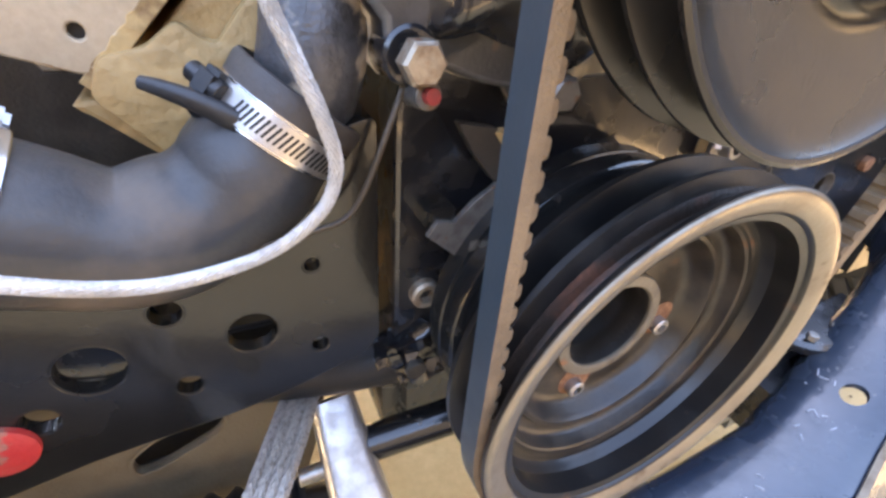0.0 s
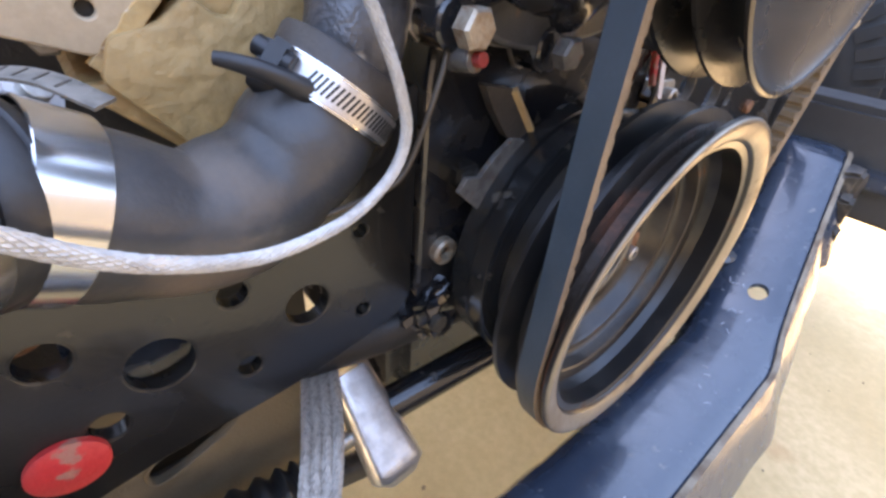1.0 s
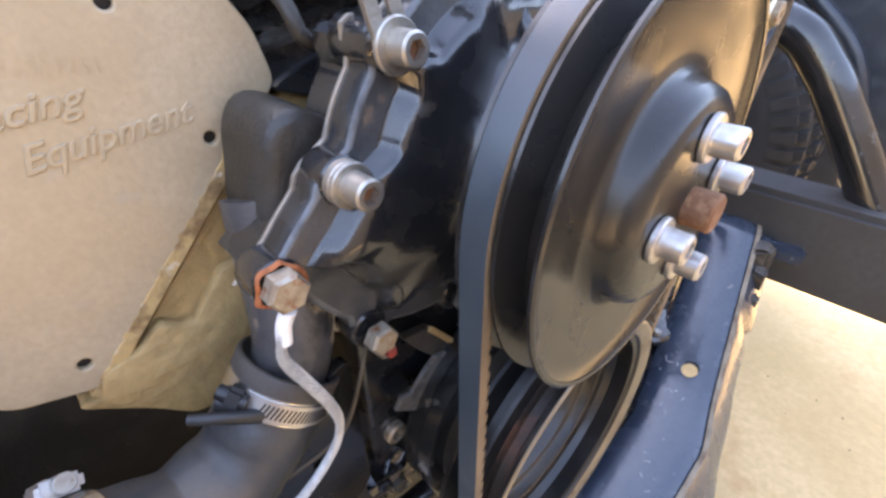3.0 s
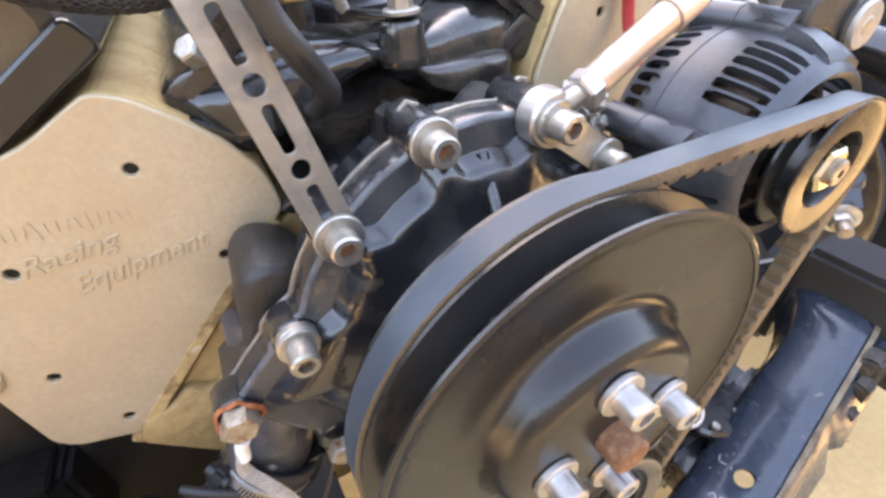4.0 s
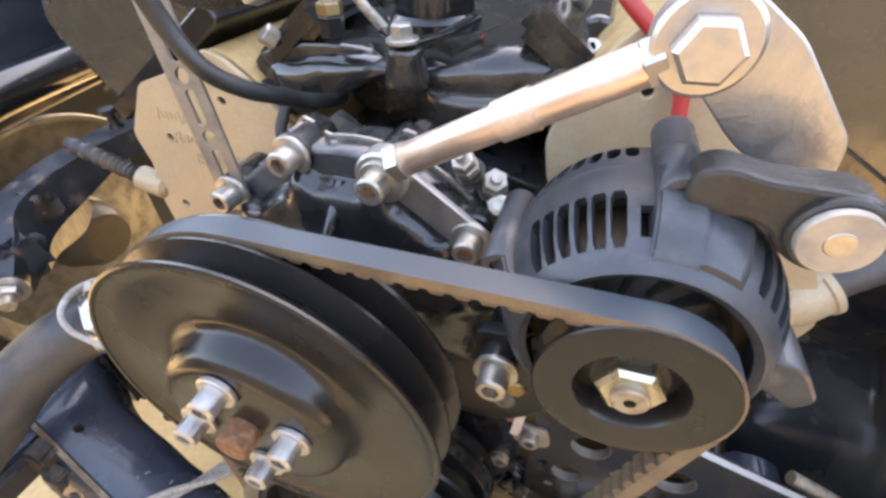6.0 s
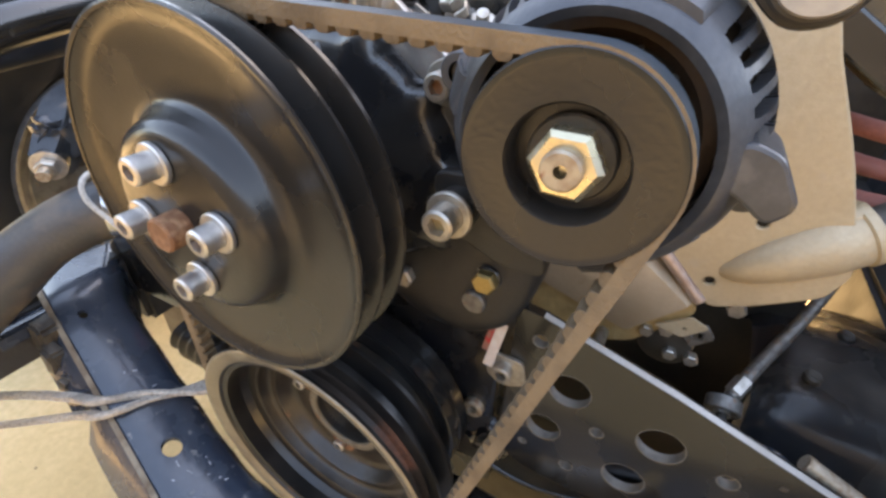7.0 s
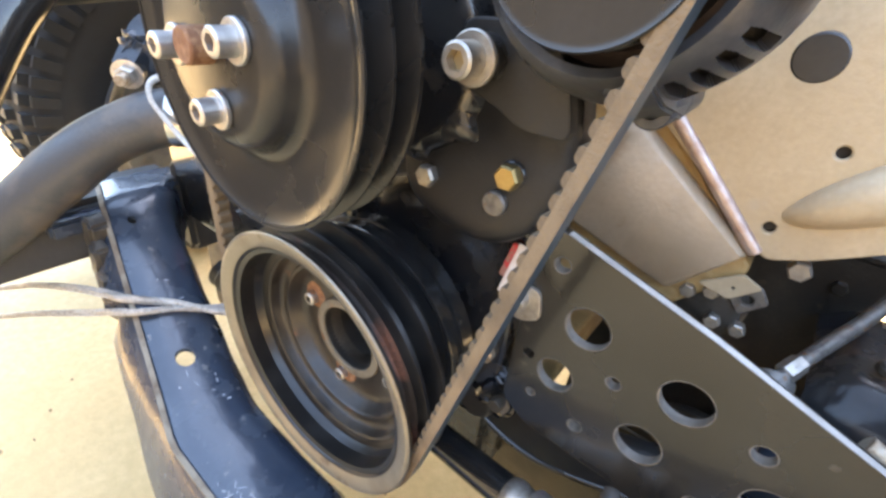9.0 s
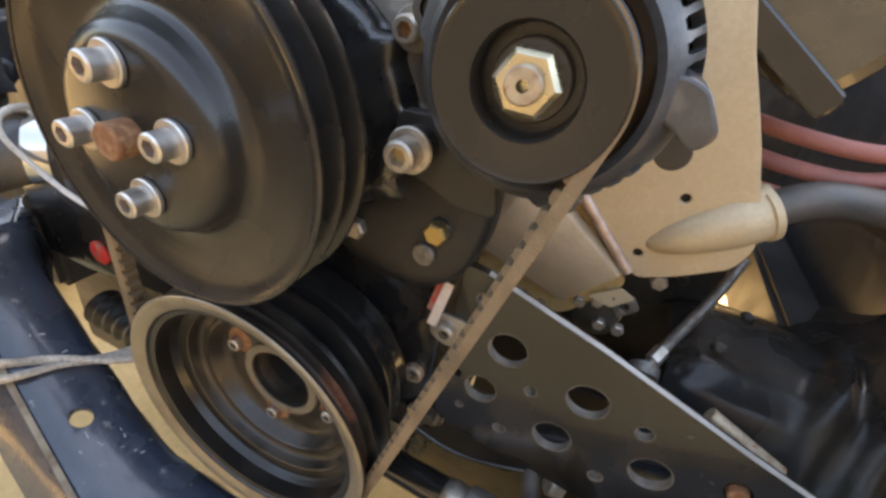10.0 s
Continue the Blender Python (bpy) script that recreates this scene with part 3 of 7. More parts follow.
def build_script(parent):
    """Raised cast lettering: a worn maker's line as plain slanted bars, and two words below it."""
    bm = bmesh.new()
    for k in range(15):
        f = (k + 0.5) / 15
        h = 0.0085 * (1.5 if k == 0 else 0.8 + 0.5 * ((k * 7) % 5 == 0))
        box((-0.231 + 0.065 * f, 0.2069, 0.677 - 0.006 * f), (0.0010, 0.0010, h), bm, 0.0003, Matrix.Rotation(radians(18 - 8 * ((k * 3) % 4)), 3, "Y"))
    tagged(part("raised_script", bm, gold, parent), kind="stuff")
    for word, x0, z0, x1, z1, tall in (("Racing", -0.2250, 0.6510, -0.1760, 0.6550, 0.0155), ("Equipment", -0.2090, 0.6330, -0.1365, 0.6400, 0.0165)):
        cu = bpy.data.curves.new("word", "FONT")
        cu.body, cu.size, cu.shear, cu.extrude, cu.bevel_depth, cu.offset = word, 1.0, 0.45, 0.03, 0.026, -0.006
        ob = bpy.data.objects.new("word", cu)
        scene.collection.objects.link(ob)
        bpy.context.view_layer.update()
        mesh = bpy.data.meshes.new_from_object(ob.evaluated_get(bpy.context.evaluated_depsgraph_get()))
        bpy.data.objects.remove(ob)
        bpy.data.curves.remove(cu)
        wide = max(v.co.x for v in mesh.vertices)
        run = math.hypot(x1 - x0, z1 - z0)
        lean = math.atan2(z1 - z0, x1 - x0)
        m = Matrix.Translation((x0, 0.2069, z0)) @ Matrix.Rotation(-lean, 4, "Y") @ Matrix.Rotation(radians(90), 4, "X") @ Matrix.Diagonal((run / wide, tall, 0.016, 1))
        mesh.transform(m)
        mesh.materials.clear()
        part("raised_word", mesh, gold, parent, "raised cast word", smooth=40)


build_script(cover_l)

# pump
PC = (-0.0139, 0.617)
BOSS = [(-0.0321, 0.7074), (0.0251, 0.7074), (0.0696, 0.6735), (0.0941, 0.6262), (0.0850, 0.570), (0.0443, 0.5472), (-0.043, 0.5236), (-0.1091, 0.5375), (-0.1499, 0.5918), (-0.1117, 0.6265), (-0.0809, 0.6767)]


def pump_outline(n=132, grow=0.0):
    """Radius round the pump's axis: out at each boss, in between them."""
    at = sorted((math.atan2(z - PC[1], x - PC[0]), math.hypot(x - PC[0], z - PC[1])) for x, z in BOSS)
    out = []
    for k in range(n):
        t = -math.pi + 2 * math.pi * k / n
        for i in range(len(at)):
            a, b = at[i], at[(i + 1) % len(at)]
            hi = b[0] + (2 * math.pi if i == len(at) - 1 else 0)
            tt = t + (2 * math.pi if t < a[0] and i == len(at) - 1 else 0)
            if a[0] <= tt <= hi:
                f = (tt - a[0]) / (hi - a[0])
                base = a[1] + (b[1] - a[1]) * f
                gap = (hi - a[0]) * base
                dip = min(0.018, gap * 0.22)
                r = base + 0.0125 - dip * min(1.0, 2.2 * math.sin(math.pi * f) ** 1.5)
                break
        out.append((t, r + grow))
    return out


def build_pump():
    t = thing("water_pump", "gloss black cast water pump bolted to the engine front", "water pump", (PC[0], 0.15, 0.53))
    ol = pump_outline()
    loop = [(PC[0] + r * math.cos(a), PC[1] + r * math.sin(a)) for a, r in ol]
    back = [(PC[0] + (r - 0.012) * math.cos(a), PC[1] + (r - 0.012) * math.sin(a)) for a, r in ol]
    part("rear_housing", plate(back, [], 0.1385, 0.1760, 0.003), cast_paint, t)
    part("gasket", plate([(PC[0] + (r + 0.0012) * math.cos(a), PC[1] + (r + 0.0012) * math.sin(a)) for a, r in ol], [], 0.1365, 0.1388, 0.0003), steel_dull, t, "pale gasket line")
    # front casting, lofted from the flange to the bearing nose
    bm = bmesh.new()
    rows = []
    for y, f, core in ((0.1367, 1.0, 0.0), (0.1225, 1.0, 0.0), (0.1208, 0.990, 0.0), (0.1203, 0.972, 0.0), (0.1205, 0.84, 0.0), (0.1195, 0.825, 0.0), (0.1120, 0.808, 0.05), (0.1085, 0.79, 0.15), (0.1070, 0.765, 0.4), (0.1060, 0.735, 0.75), (0.1035, 0.69, 0.95), (0.096, 0.58, 1.0), (0.080, 0.48, 1.0), (0.06, 0.44, 1.0)):
        ring = []
        for a, r in ol:
            rr = r * f * (1 - core) + core * 0.075 * f
            ring.append(bm.verts.new((PC[0] + rr * math.cos(a), y, PC[1] + rr * math.sin(a))))
        rows.append(ring)
    for i, (a, b) in enumerate(zip(rows, rows[1:])):
        for k in range(len(a)):
            f = bm.faces.new((a[k], a[(k + 1) % len(a)], b[(k + 1) % len(a)], b[k]))
            f.material_index = {1: 1, 2: 1, 3: 2}.get(i, 0)
    bm.faces.new(rows[0])
    bm.faces.new(rows[-1])
    part("front_housing", bm, [cast_paint, flange_edge, flange_dust], t, smooth=55)
    # smooth sloping lower housing beside the plugs
    loop = round_loop([(0.006, 0.600), (0.022, 0.530), (0.060, 0.515), (0.096, 0.516), (0.120, 0.532), (0.131, 0.562), (0.130, 0.605), (0.112, 0.640), (0.080, 0.648)], 0.016, 6)
    cx, cz = 0.076, 0.572
    bm = bmesh.new()
    rows = []
    for y, f in ((0.139, 1.0), (0.124, 1.0), (0.1195, 0.985), (0.1165, 0.955), (0.1145, 0.90), (0.1132, 0.80), (0.1128, 0.62), (0.1125, 0.40)):
        rows.append([bm.verts.new((cx + (x - cx) * f, y + (0.16 * (cz + (z - cz) * f - 0.564) if y < 0.123 else 0.0), cz + (z - cz) * f)) for x, z in loop])
    for a, b in zip(rows, rows[1:]):
        for k in range(len(a)):
            bm.faces.new((a[k], a[(k + 1) % len(a)], b[(k + 1) % len(a)], b[k]))
    bm.faces.new(rows[0])
    bm.faces.new(rows[-1])
    part("lower_housing", bm, arm_black, t, "smooth satin black lower housing", smooth=70)
    for k, (x, z) in enumerate(BOSS):
        n = 0.030 if k in (0, 1, 2, 10) else 0.0185
        part("boss", lathe([(0, 0), (0, 0.0100), (0.0012, 0.0114), (n - 0.0015, 0.0118), (n, 0.0108), (n, 0)], (x, 0.1188, z), (0, 1, 0), 28), cast_paint, t)
    for a in (1.47,):
        p0 = Vector((PC[0] + 0.033 * math.cos(a), 0.085, PC[1] + 0.033 * math.sin(a)))
        p1 = Vector((PC[0] + 0.078 * math.cos(a), 0.119, PC[1] + 0.078 * math.sin(a)))
        part("rib", rod(p0, p1, 0.0035, 14), cast_paint, t)
    # bolts
    for (x, y, z), spacer in (((-0.0321, 0.1074, 0.7074), 0), ((-0.0809, 0.1064, 0.6767), 0), ((0.0696, 0.1035, 0.6735), 0.004)):
        cap_screw((x, y - 0.004, z), 0.011, 0.0072, t, washer=0.0115, socket=rusty)
    cap_screw((0.0251, 0.0912, 0.7074), 0.011, 0.0072, t, washer=0.0105, socket=rusty)
    cap_screw((-0.1117, 0.099, 0.6265), 0.013, 0.0072, t, washer=0.0105, socket=rusty, spacer=0.006, spacer_r=0.0105)
    hex_bolt((-0.1499, 0.108, 0.5918), 0.009, 0.0098, t, mat=rusty_zinc)
    seal = lathe([(0, 0.0100), (0.0004, 0.0112), (0.0014, 0.0118), (0.002, 0.0100)], (-0.1499, 0.1162, 0.5918), (0, 1, 0), 40)
    for v in seal.verts:
        v.co += 0.0022 * noise.noise_vector(v.co * 150)
    part("sealant_ring", seal, rust_orange, t, "orange sealant squeezed out")
    hex_bolt((-0.1091, 0.1045, 0.5375), 0.0085, 0.0088, t, mat=rusty_zinc)
    hex_bolt((-0.043, 0.105, 0.5236), 0.0085, 0.0082, t, mat=steel_grimy)
    hex_bolt((0.0443, 0.104, 0.5472), 0.008, 0.0075, t, mat=steel_dull)
    part("drain_plug", rod((-0.1060, 0.1250, 0.5230), (-0.1052, 0.1102, 0.5253), 0.0056, 18), steel_grimy, t, "grimy dark sensor body")
    part("plug_tip", rod((-0.1053, 0.1117, 0.5251), (-0.1050, 0.1060, 0.5260), 0.0032, 14), dull_red, t, "red plug tip")
    # inlet neck towards the lower hose
    part("inlet_box", plate(round_loop([(-0.134, 0.600), (-0.130, 0.613), (-0.125, 0.640), (-0.117, 0.648), (-0.100, 0.640), (-0.085, 0.60), (-0.105, 0.572)], 0.010), [], 0.146, 0.200, 0.006), dark_metal, t, smooth=60)
    part("inlet_neck", tube([(-0.126, 0.176, 0.605), (-0.129, 0.170, 0.585), (-0.134, 0.158, 0.560), (-0.1385, 0.1495, 0.538), (-0.144, 0.1484, 0.520), (-0.151, 0.1482, 0.508)], 0.0215, 32), neck_metal, t, "bare grey neck with worn paint and tan stains")
    return t


build_pump()


# ---- pulleys ----
def build_pump_pulley():
    t = thing("water_pump_pulley", "satin black two-groove water pump pulley with dusty face", "pulley", (PC[0], 0.04, PC[1] - 0.0945))
    o = (PC[0], 0, PC[1])
    rim = [(0.0210, 0.0915), (0.0206, 0.0930), (0.0212, 0.0943), (0.0226, 0.0943), (0.0275, 0.0800), (0.0325, 0.0800), (0.0372, 0.0940), (0.0388, 0.0940), (0.0432, 0.0800), (0.0488, 0.0800), (0.0535, 0.0940), (0.0555, 0.0942),
           (0.0560, 0.0928), (0.0530, 0.0780), (0.0380, 0.0775), (0.0228, 0.0912)]
    part("rim", lathe(rim, o, seg=128), pulley_paint, t, smooth=32)
    disc = [(0.0216, 0.0915), (0.0236, 0.0885), (0.0252, 0.0830), (0.0264, 0.0740), (0.0274, 0.0650), (0.0280, 0.0590), (0.0278, 0.0555), (0.0266, 0.0526), (0.0240, 0.0508), (0.0190, 0.0494), (0.0148, 0.0474), (0.0122, 0.0440), (0.0110, 0.0395), (0.0107, 0.0), (0.0140, 0.0), (0.0340, 0.0480), (0.0345, 0.0600), (0.0320, 0.0760)]
    part("face", lathe(disc, o, seg=128, closed=False), pulley_paint, t, smooth=50)
    for x, z in ((-0.0171, 0.6483), (-0.0419, 0.6141), (0.0137, 0.6234), (-0.0101, 0.5892)):
        cap_screw((x, -0.002, z), 0.0098, 0.0064, t, washer=0.0098, mat=steel, socket=rusty)
    part("shaft_nose", lathe([(0, 0), (0, 0.0075), (0.001, 0.0085), (0.016, 0.0085), (0.016, 0)], (PC[0], -0.001, PC[1] + 0.001), (0, 1, 0), 28), rusty, t, "rusty shaft end")
    part("shaft", rod((PC[0], 0.02, PC[1]), (PC[0], 0.075, PC[1]), 0.012), dark_metal, t)
    return t


def build_crank_pulley():
    t = thing("crankshaft_pulley", "deep-dish black crankshaft pulley with a dusty front lip", "pulley", (0, 0.06, 0.293))
    o = (0, 0, 0.4)
    rim = [(0.0384, 0.0946), (0.0344, 0.1060), (0.0350, 0.1070), (0.0372, 0.1065), (0.0420, 0.0930), (0.0480, 0.0930), (0.0530, 0.1060), (0.0555, 0.1060), (0.0600, 0.0930), (0.0660, 0.0930), (0.0710, 0.1050), (0.0740, 0.1050),
           (0.0750, 0.0980), (0.0750, 0.0900), (0.0400, 0.0890)]
    part("rim", lathe(rim, o, seg=144), crank_paint, t, smooth=32)
    part("lip", lathe([(0.0345, 0.1066), (0.0336, 0.1060), (0.0332, 0.1048), (0.0336, 0.1030), (0.0352, 0.0975), (0.0368, 0.0945), (0.0382, 0.0945), (0.0356, 0.1062)], o, seg=144), lip_metal, t, "worn pale front lip")
    wall = [(0.0366, 0.0946), (0.0378, 0.0932), (0.0560, 0.0885), (0.0590, 0.0868), (0.0600, 0.0835), (0.0600, 0.0800), (0.0760, 0.0900)]
    part("dish_wall", lathe(wall, o, seg=144, closed=False), crank_paint, t, smooth=40)
    web = [(0.0598, 0.0840), (0.0602, 0.0800), (0.0612, 0.0788), (0.0680, 0.0776), (0.0702, 0.0765), (0.0712, 0.0742), (0.0712, 0.0700), (0.0690, 0.0684), (0.0690, 0.0660), (0.0712, 0.0644), (0.0790, 0.0625), (0.0825, 0.0590), (0.0830, 0.0560),
           (0.0830, 0.0370), (0.0822, 0.0352), (0.0790, 0.0345), (0.0780, 0.0335), (0.0780, 0.0292), (0.0790, 0.0284), (0.0950, 0.0280), (0.0950, 0.0800), (0.0700, 0.0860)]
    part("web", lathe(web, o, seg=144, closed=False), dish_dusty, t, "dusty stepped web with a raised collar", smooth=40)
    part("collar", lathe([(0.0788, 0.0360), (0.0772, 0.0354), (0.0768, 0.0340), (0.0768, 0.0294), (0.0774, 0.0286), (0.0800, 0.0284), (0.0800, 0.0360)], o, seg=72), collar_dusty, t, "dusty raised collar round the bore", smooth=30)
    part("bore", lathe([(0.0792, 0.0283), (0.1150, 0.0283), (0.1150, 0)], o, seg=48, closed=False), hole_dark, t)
    part("groove_rust", lathe([(0.0378, 0.1061), (0.0422, 0.0934), (0.0479, 0.0934), (0.0502, 0.0996), (0.0498, 0.0990), (0.0479, 0.0929), (0.0419, 0.0929), (0.0373, 0.1057)], o, seg=144), groove_rust, t, "rusty groove floor")
    for deg in (162, 257, 342, 80):
        a = radians(deg)
        x, z = 0.0488 * math.cos(a), 0.4 + 0.0488 * math.sin(a)
        cap_screw((x, 0.0765, z), 0.006, 0.0058, t, mat=steel)
        part("rust_pad", lathe([(0, 0), (0, 0.0105), (0.0004, 0.0125), (0.0012, 0)], (x + 0.002, 0.0824, z + 0.003), (0, 1, 0), 20), rusty, t)
    d = thing("harmonic_damper", "black harmonic damper ring behind the crank pulley", "damper", (0, 0.1, 0.305))
    part("ring", lathe([(0.0955, 0.03), (0.0955, 0.090), (0.0975, 0.0925), (0.1080, 0.0925), (0.1090, 0.0905), (0.1100, 0.0905), (0.1110, 0.0925), (0.1230, 0.0925), (0.1250, 0.090), (0.1250, 0.03)], o, seg=128), paint, d)
    part("hub", rod((0, 0.1160, 0.4), (0, 0.1385, 0.4), 0.045, 32), dark_metal, d)
    return t


build_pump_pulley()
build_crank_pulley()

ALT = (0.1478, 0.6735)


# ---- belt ----
def belt_line(circles, step=0.0048):
    """The outline round circles (x, z, r) that are given in turn, clockwise seen from the front."""
    pts = []
    n = len(circles)
    tang = []
    for i in range(n):
        (x0, z0, r0), (x1, z1, r1) = circles[i], circles[(i + 1) % n]
        d = math.hypot(x1 - x0, z1 - z0)
        base = math.atan2(z1 - z0, x1 - x0)
        tang.append(base + math.acos((r0 - r1) / d))
    for i in range(n):
        x, z, r = circles[i]
        a0, a1 = tang[i - 1], tang[i]
        while a1 > a0:
            a1 -= 2 * math.pi
        k = max(2, int((a0 - a1) * r / step))
        for j in range(k + 1):
            a = a0 + (a1 - a0) * j / k
            pts.append(Vector((x + r * math.cos(a), 0, z + r * math.sin(a))))
        x1, z1, r1 = circles[(i + 1) % n]
        e = Vector((x1 + r1 * math.cos(tang[i]), 0, z1 + r1 * math.sin(tang[i])))
        k = max(2, int((e - pts[-1]).length / step))
        s = pts[-1]
        pts += [s + (e - s) * j / k for j in range(1, k)]
    return pts


def build_belt():
    y = 0.0460
    line = belt_line([(PC[0], PC[1], 0.0955), (ALT[0], ALT[1], 0.0360), (0.0, 0.4, 0.1085)])
    n = len(line)
    t = thing("drive_belt", "black cogged rubber V-belt with frayed tan edges", "drive belt")
    band, cogs = bmesh.new(), []
    rings = []
    sec = [(-0.0060, 0.0), (0.0060, 0.0), (0.0059, -0.0022), (0.0052, -0.0058), (-0.0052, -0.0058), (-0.0059, -0.0022)]
    for i, p in enumerate(line):
        tan = (line[(i + 1) % n] - line[i - 1]).normalized()
        out = Vector((-tan.z, 0, tan.x))
        rings.append([band.verts.new((p.x + out.x * h, y + w, p.z + out.z * h)) for w, h in sec])
        if i % 2:
            cogs.append(Matrix((tan, Vector((0, 1, 0)), out)).transposed().to_4x4())
            cogs[-1].translation = Vector((p.x, y, p.z)) - out * 0.0056
    for i in range(n):
        a, b = rings[i], rings[(i + 1) % n]
        for k in range(6):
            f = band.faces.new((a[k], a[(k + 1) % 6], b[(k + 1) % 6], b[k]))
            f.material_index = 1 if k else 0
    part("band", band, [belt_mat, belt_edge], t, smooth=25)
    cog = bmesh.new()
    q = [[cog.verts.new((x, w, h)) for x, w in ((-a, -b), (a, -b), (a, b), (-a, b))] for a, b, h in ((0.0034, 0.0052, 0.0), (0.0030, 0.0047, -0.0018), (0.0018, 0.0042, -0.0030))]
    for a, b in zip(q, q[1:]):
        for k in range(4):
            cog.faces.new((a[k], a[(k + 1) % 4], b[(k + 1) % 4], b[k]))
    cog.faces.new(q[0])
    cog.faces.new(q[-1])
    first = part("cog", cog, belt_edge, t, smooth=25)
    first.matrix_local = cogs[0]
    for m in cogs[1:]:
        c = new("cog", first.data)
        c.parent, c.matrix_local = t, m
    return t


build_belt()


# ---- alternator ----
def build_alternator():
    ax, az = ALT
    o = (ax, 0, az)
    t = thing("alternator", "dark cast alternator with slotted case and single-groove pulley", "alternator", (ax, 0.12, az - 0.064))
    p = part("pulley", lathe([(0.0400, 0.0335), (0.0396, 0.0345), (0.0403, 0.0352), (0.0415, 0.0350), (0.0435, 0.0300), (0.0485, 0.0300), (0.0515, 0.0350), (0.0530, 0.0352), (0.0535, 0.0335), (0.0620, 0.0215), (0.0620, 0.0080),
                              (0.0515, 0.0080), (0.0515, 0.0185), (0.0420, 0.0192), (0.0405, 0.0202), (0.0403, 0.0320)], o, seg=96), pulley_paint, t, "satin black grooved pulley", smooth=35)
    part("pulley_washer", lathe([(0.0480, 0.0), (0.0480, 0.0140), (0.0488, 0.0148), (0.0518, 0.0148), (0.0525, 0)], o, seg=32), dark_metal, p)
    part("pulley_nut", lathe([(0.0400, 0.0), (0.0400, 0.0105), (0.0418, 0.0125), (0.0500, 0.0125), (0.0500, 0)], o, seg=6), zinc_yellow, p, "bright hex nut", smooth=25)
    part("shaft_end", lathe([(0.0365, 0.0022), (0.0365, 0.0060), (0.0372, 0.0068), (0.0410, 0.0068), (0.0410, 0), (0.0385, 0)], o, seg=28), rusty_zinc, p)
    # case: a turned shell with two rows of windows and an open front
    shell = [(0.0560, 0.0432, 0.0402), (0.0580, 0.0458, 0.0408), (0.0630, 0.0492, 0.0444), (0.0645, 0.0500, 0.0452), (0.0665, 0.0510, 0.0462), (0.0720, 0.0532, 0.0484), (0.0800, 0.0552, 0.0505), (0.0855, 0.0559, 0.0512), (0.0875, 0.0562, 0.0516), (0.0890, 0.0562, 0.0516), (0.1000, 0.0565, 0.0518),
             (0.1085, 0.0565, 0.0518), (0.1088, 0.0558, 0.0518), (0.1096, 0.0558, 0.0518), (0.1099, 0.0563, 0.0518), (0.1165, 0.0561, 0.0515), (0.1180, 0.0560, 0.0514), (0.1200, 0.0557, 0.0510), (0.1290, 0.0538, 0.0490), (0.1310, 0.0532, 0.0484), (0.1325, 0.0527, 0.0479), (0.1390, 0.0486, 0.0440), (0.1440, 0.0415, 0.0370), (0.1460, 0.0050, 0.0040)]
    seg = 720
    front = [106 + 7.2 * k for k in range(6)] + [14 + 8.6 * k for k in range(5)] + [196 + 9 * k for k in range(6)] + [286 + 9 * k for k in range(6)]
    rear = [101 + 8 * k for k in range(8)] + [12 + 10 * k for k in range(6)] + [190 + 10 * k for k in range(16)]
    gone = set()
    for k in range(seg):
        off = min(abs(k / 2 + 0.25 - c) for c in front)
        back = min(abs(k / 2 + 0.25 - c) for c in rear)
        for row, half in ((2, 2.1), (3, 2.6), (4, 2.8), (5, 2.8), (6, 2.8), (7, 2.6), (8, 2.1)):
            if off < half:
                gone.add((row, k))
        for row, half in ((15, 1.4), (16, 2.4), (17, 2.8), (18, 2.4), (19, 1.4)):
            if back < half:
                gone.add((row, k))
        # square window beside the upper lug
        if 186 <= k < 197:
            gone |= {(4, k), (5, k)}
    bm = bmesh.new()
    outer, inner = ([[bm.verts.new((ax + row[col] * math.cos(2 * math.pi * k / seg), row[0] + (0.002 if col == 2 else 0), az + row[col] * math.sin(2 * math.pi * k / seg))) for k in range(seg)] for row in shell] for col in (1, 2))
    last = len(shell) - 1
    for j in range(last):
        for k in range(seg):
            if (j, k) in gone:
                continue
            n = (k + 1) % seg
            bm.faces.new((outer[j][k], outer[j][n], outer[j + 1][n], outer[j + 1][k]))
            bm.faces.new((inner[j][k], inner[j + 1][k], inner[j + 1][n], inner[j][n]))
            for near, a, b in (((j, (k - 1) % seg), (j, k), (j + 1, k)), ((j, n), (j, n), (j + 1, n)), ((j - 1, k), (j, k), (j, n)), ((j + 1, k), (j + 1, k), (j + 1, n))):
                if near in gone or near[0] < 0:
                    bm.faces.new((outer[a[0]][a[1]], outer[b[0]][b[1]], inner[b[0]][b[1]], inner[a[0]][a[1]]))
    bm.faces.new(outer[last])
    part("case", bm, alt_mat, t, "slotted grey-black case", smooth=35)
    part("winding", lathe([(0.0740, 0.0330), (0.0715, 0.0360), (0.0725, 0.0410), (0.0780, 0.0440), (0.0900, 0.0450), (0.0980, 0.0440), (0.1000, 0.0330)], o, seg=60), copper, t)
    part("stator", lathe([(0.0985, 0.0300), (0.0985, 0.0510), (0.1250, 0.0510), (0.1250, 0.0300)], o, seg=72), dark_metal, t)
    for k in range(14):
        a = 2 * math.pi * k / 14
        part("fan_blade", box((ax + 0.027 * math.cos(a), 0.0740, az + 0.027 * math.sin(a)), (0.014, 0.009, 0.0016), None, 0.0004, Matrix.Rotation(-a + 0.5, 3, "Y")), dark_metal, t)
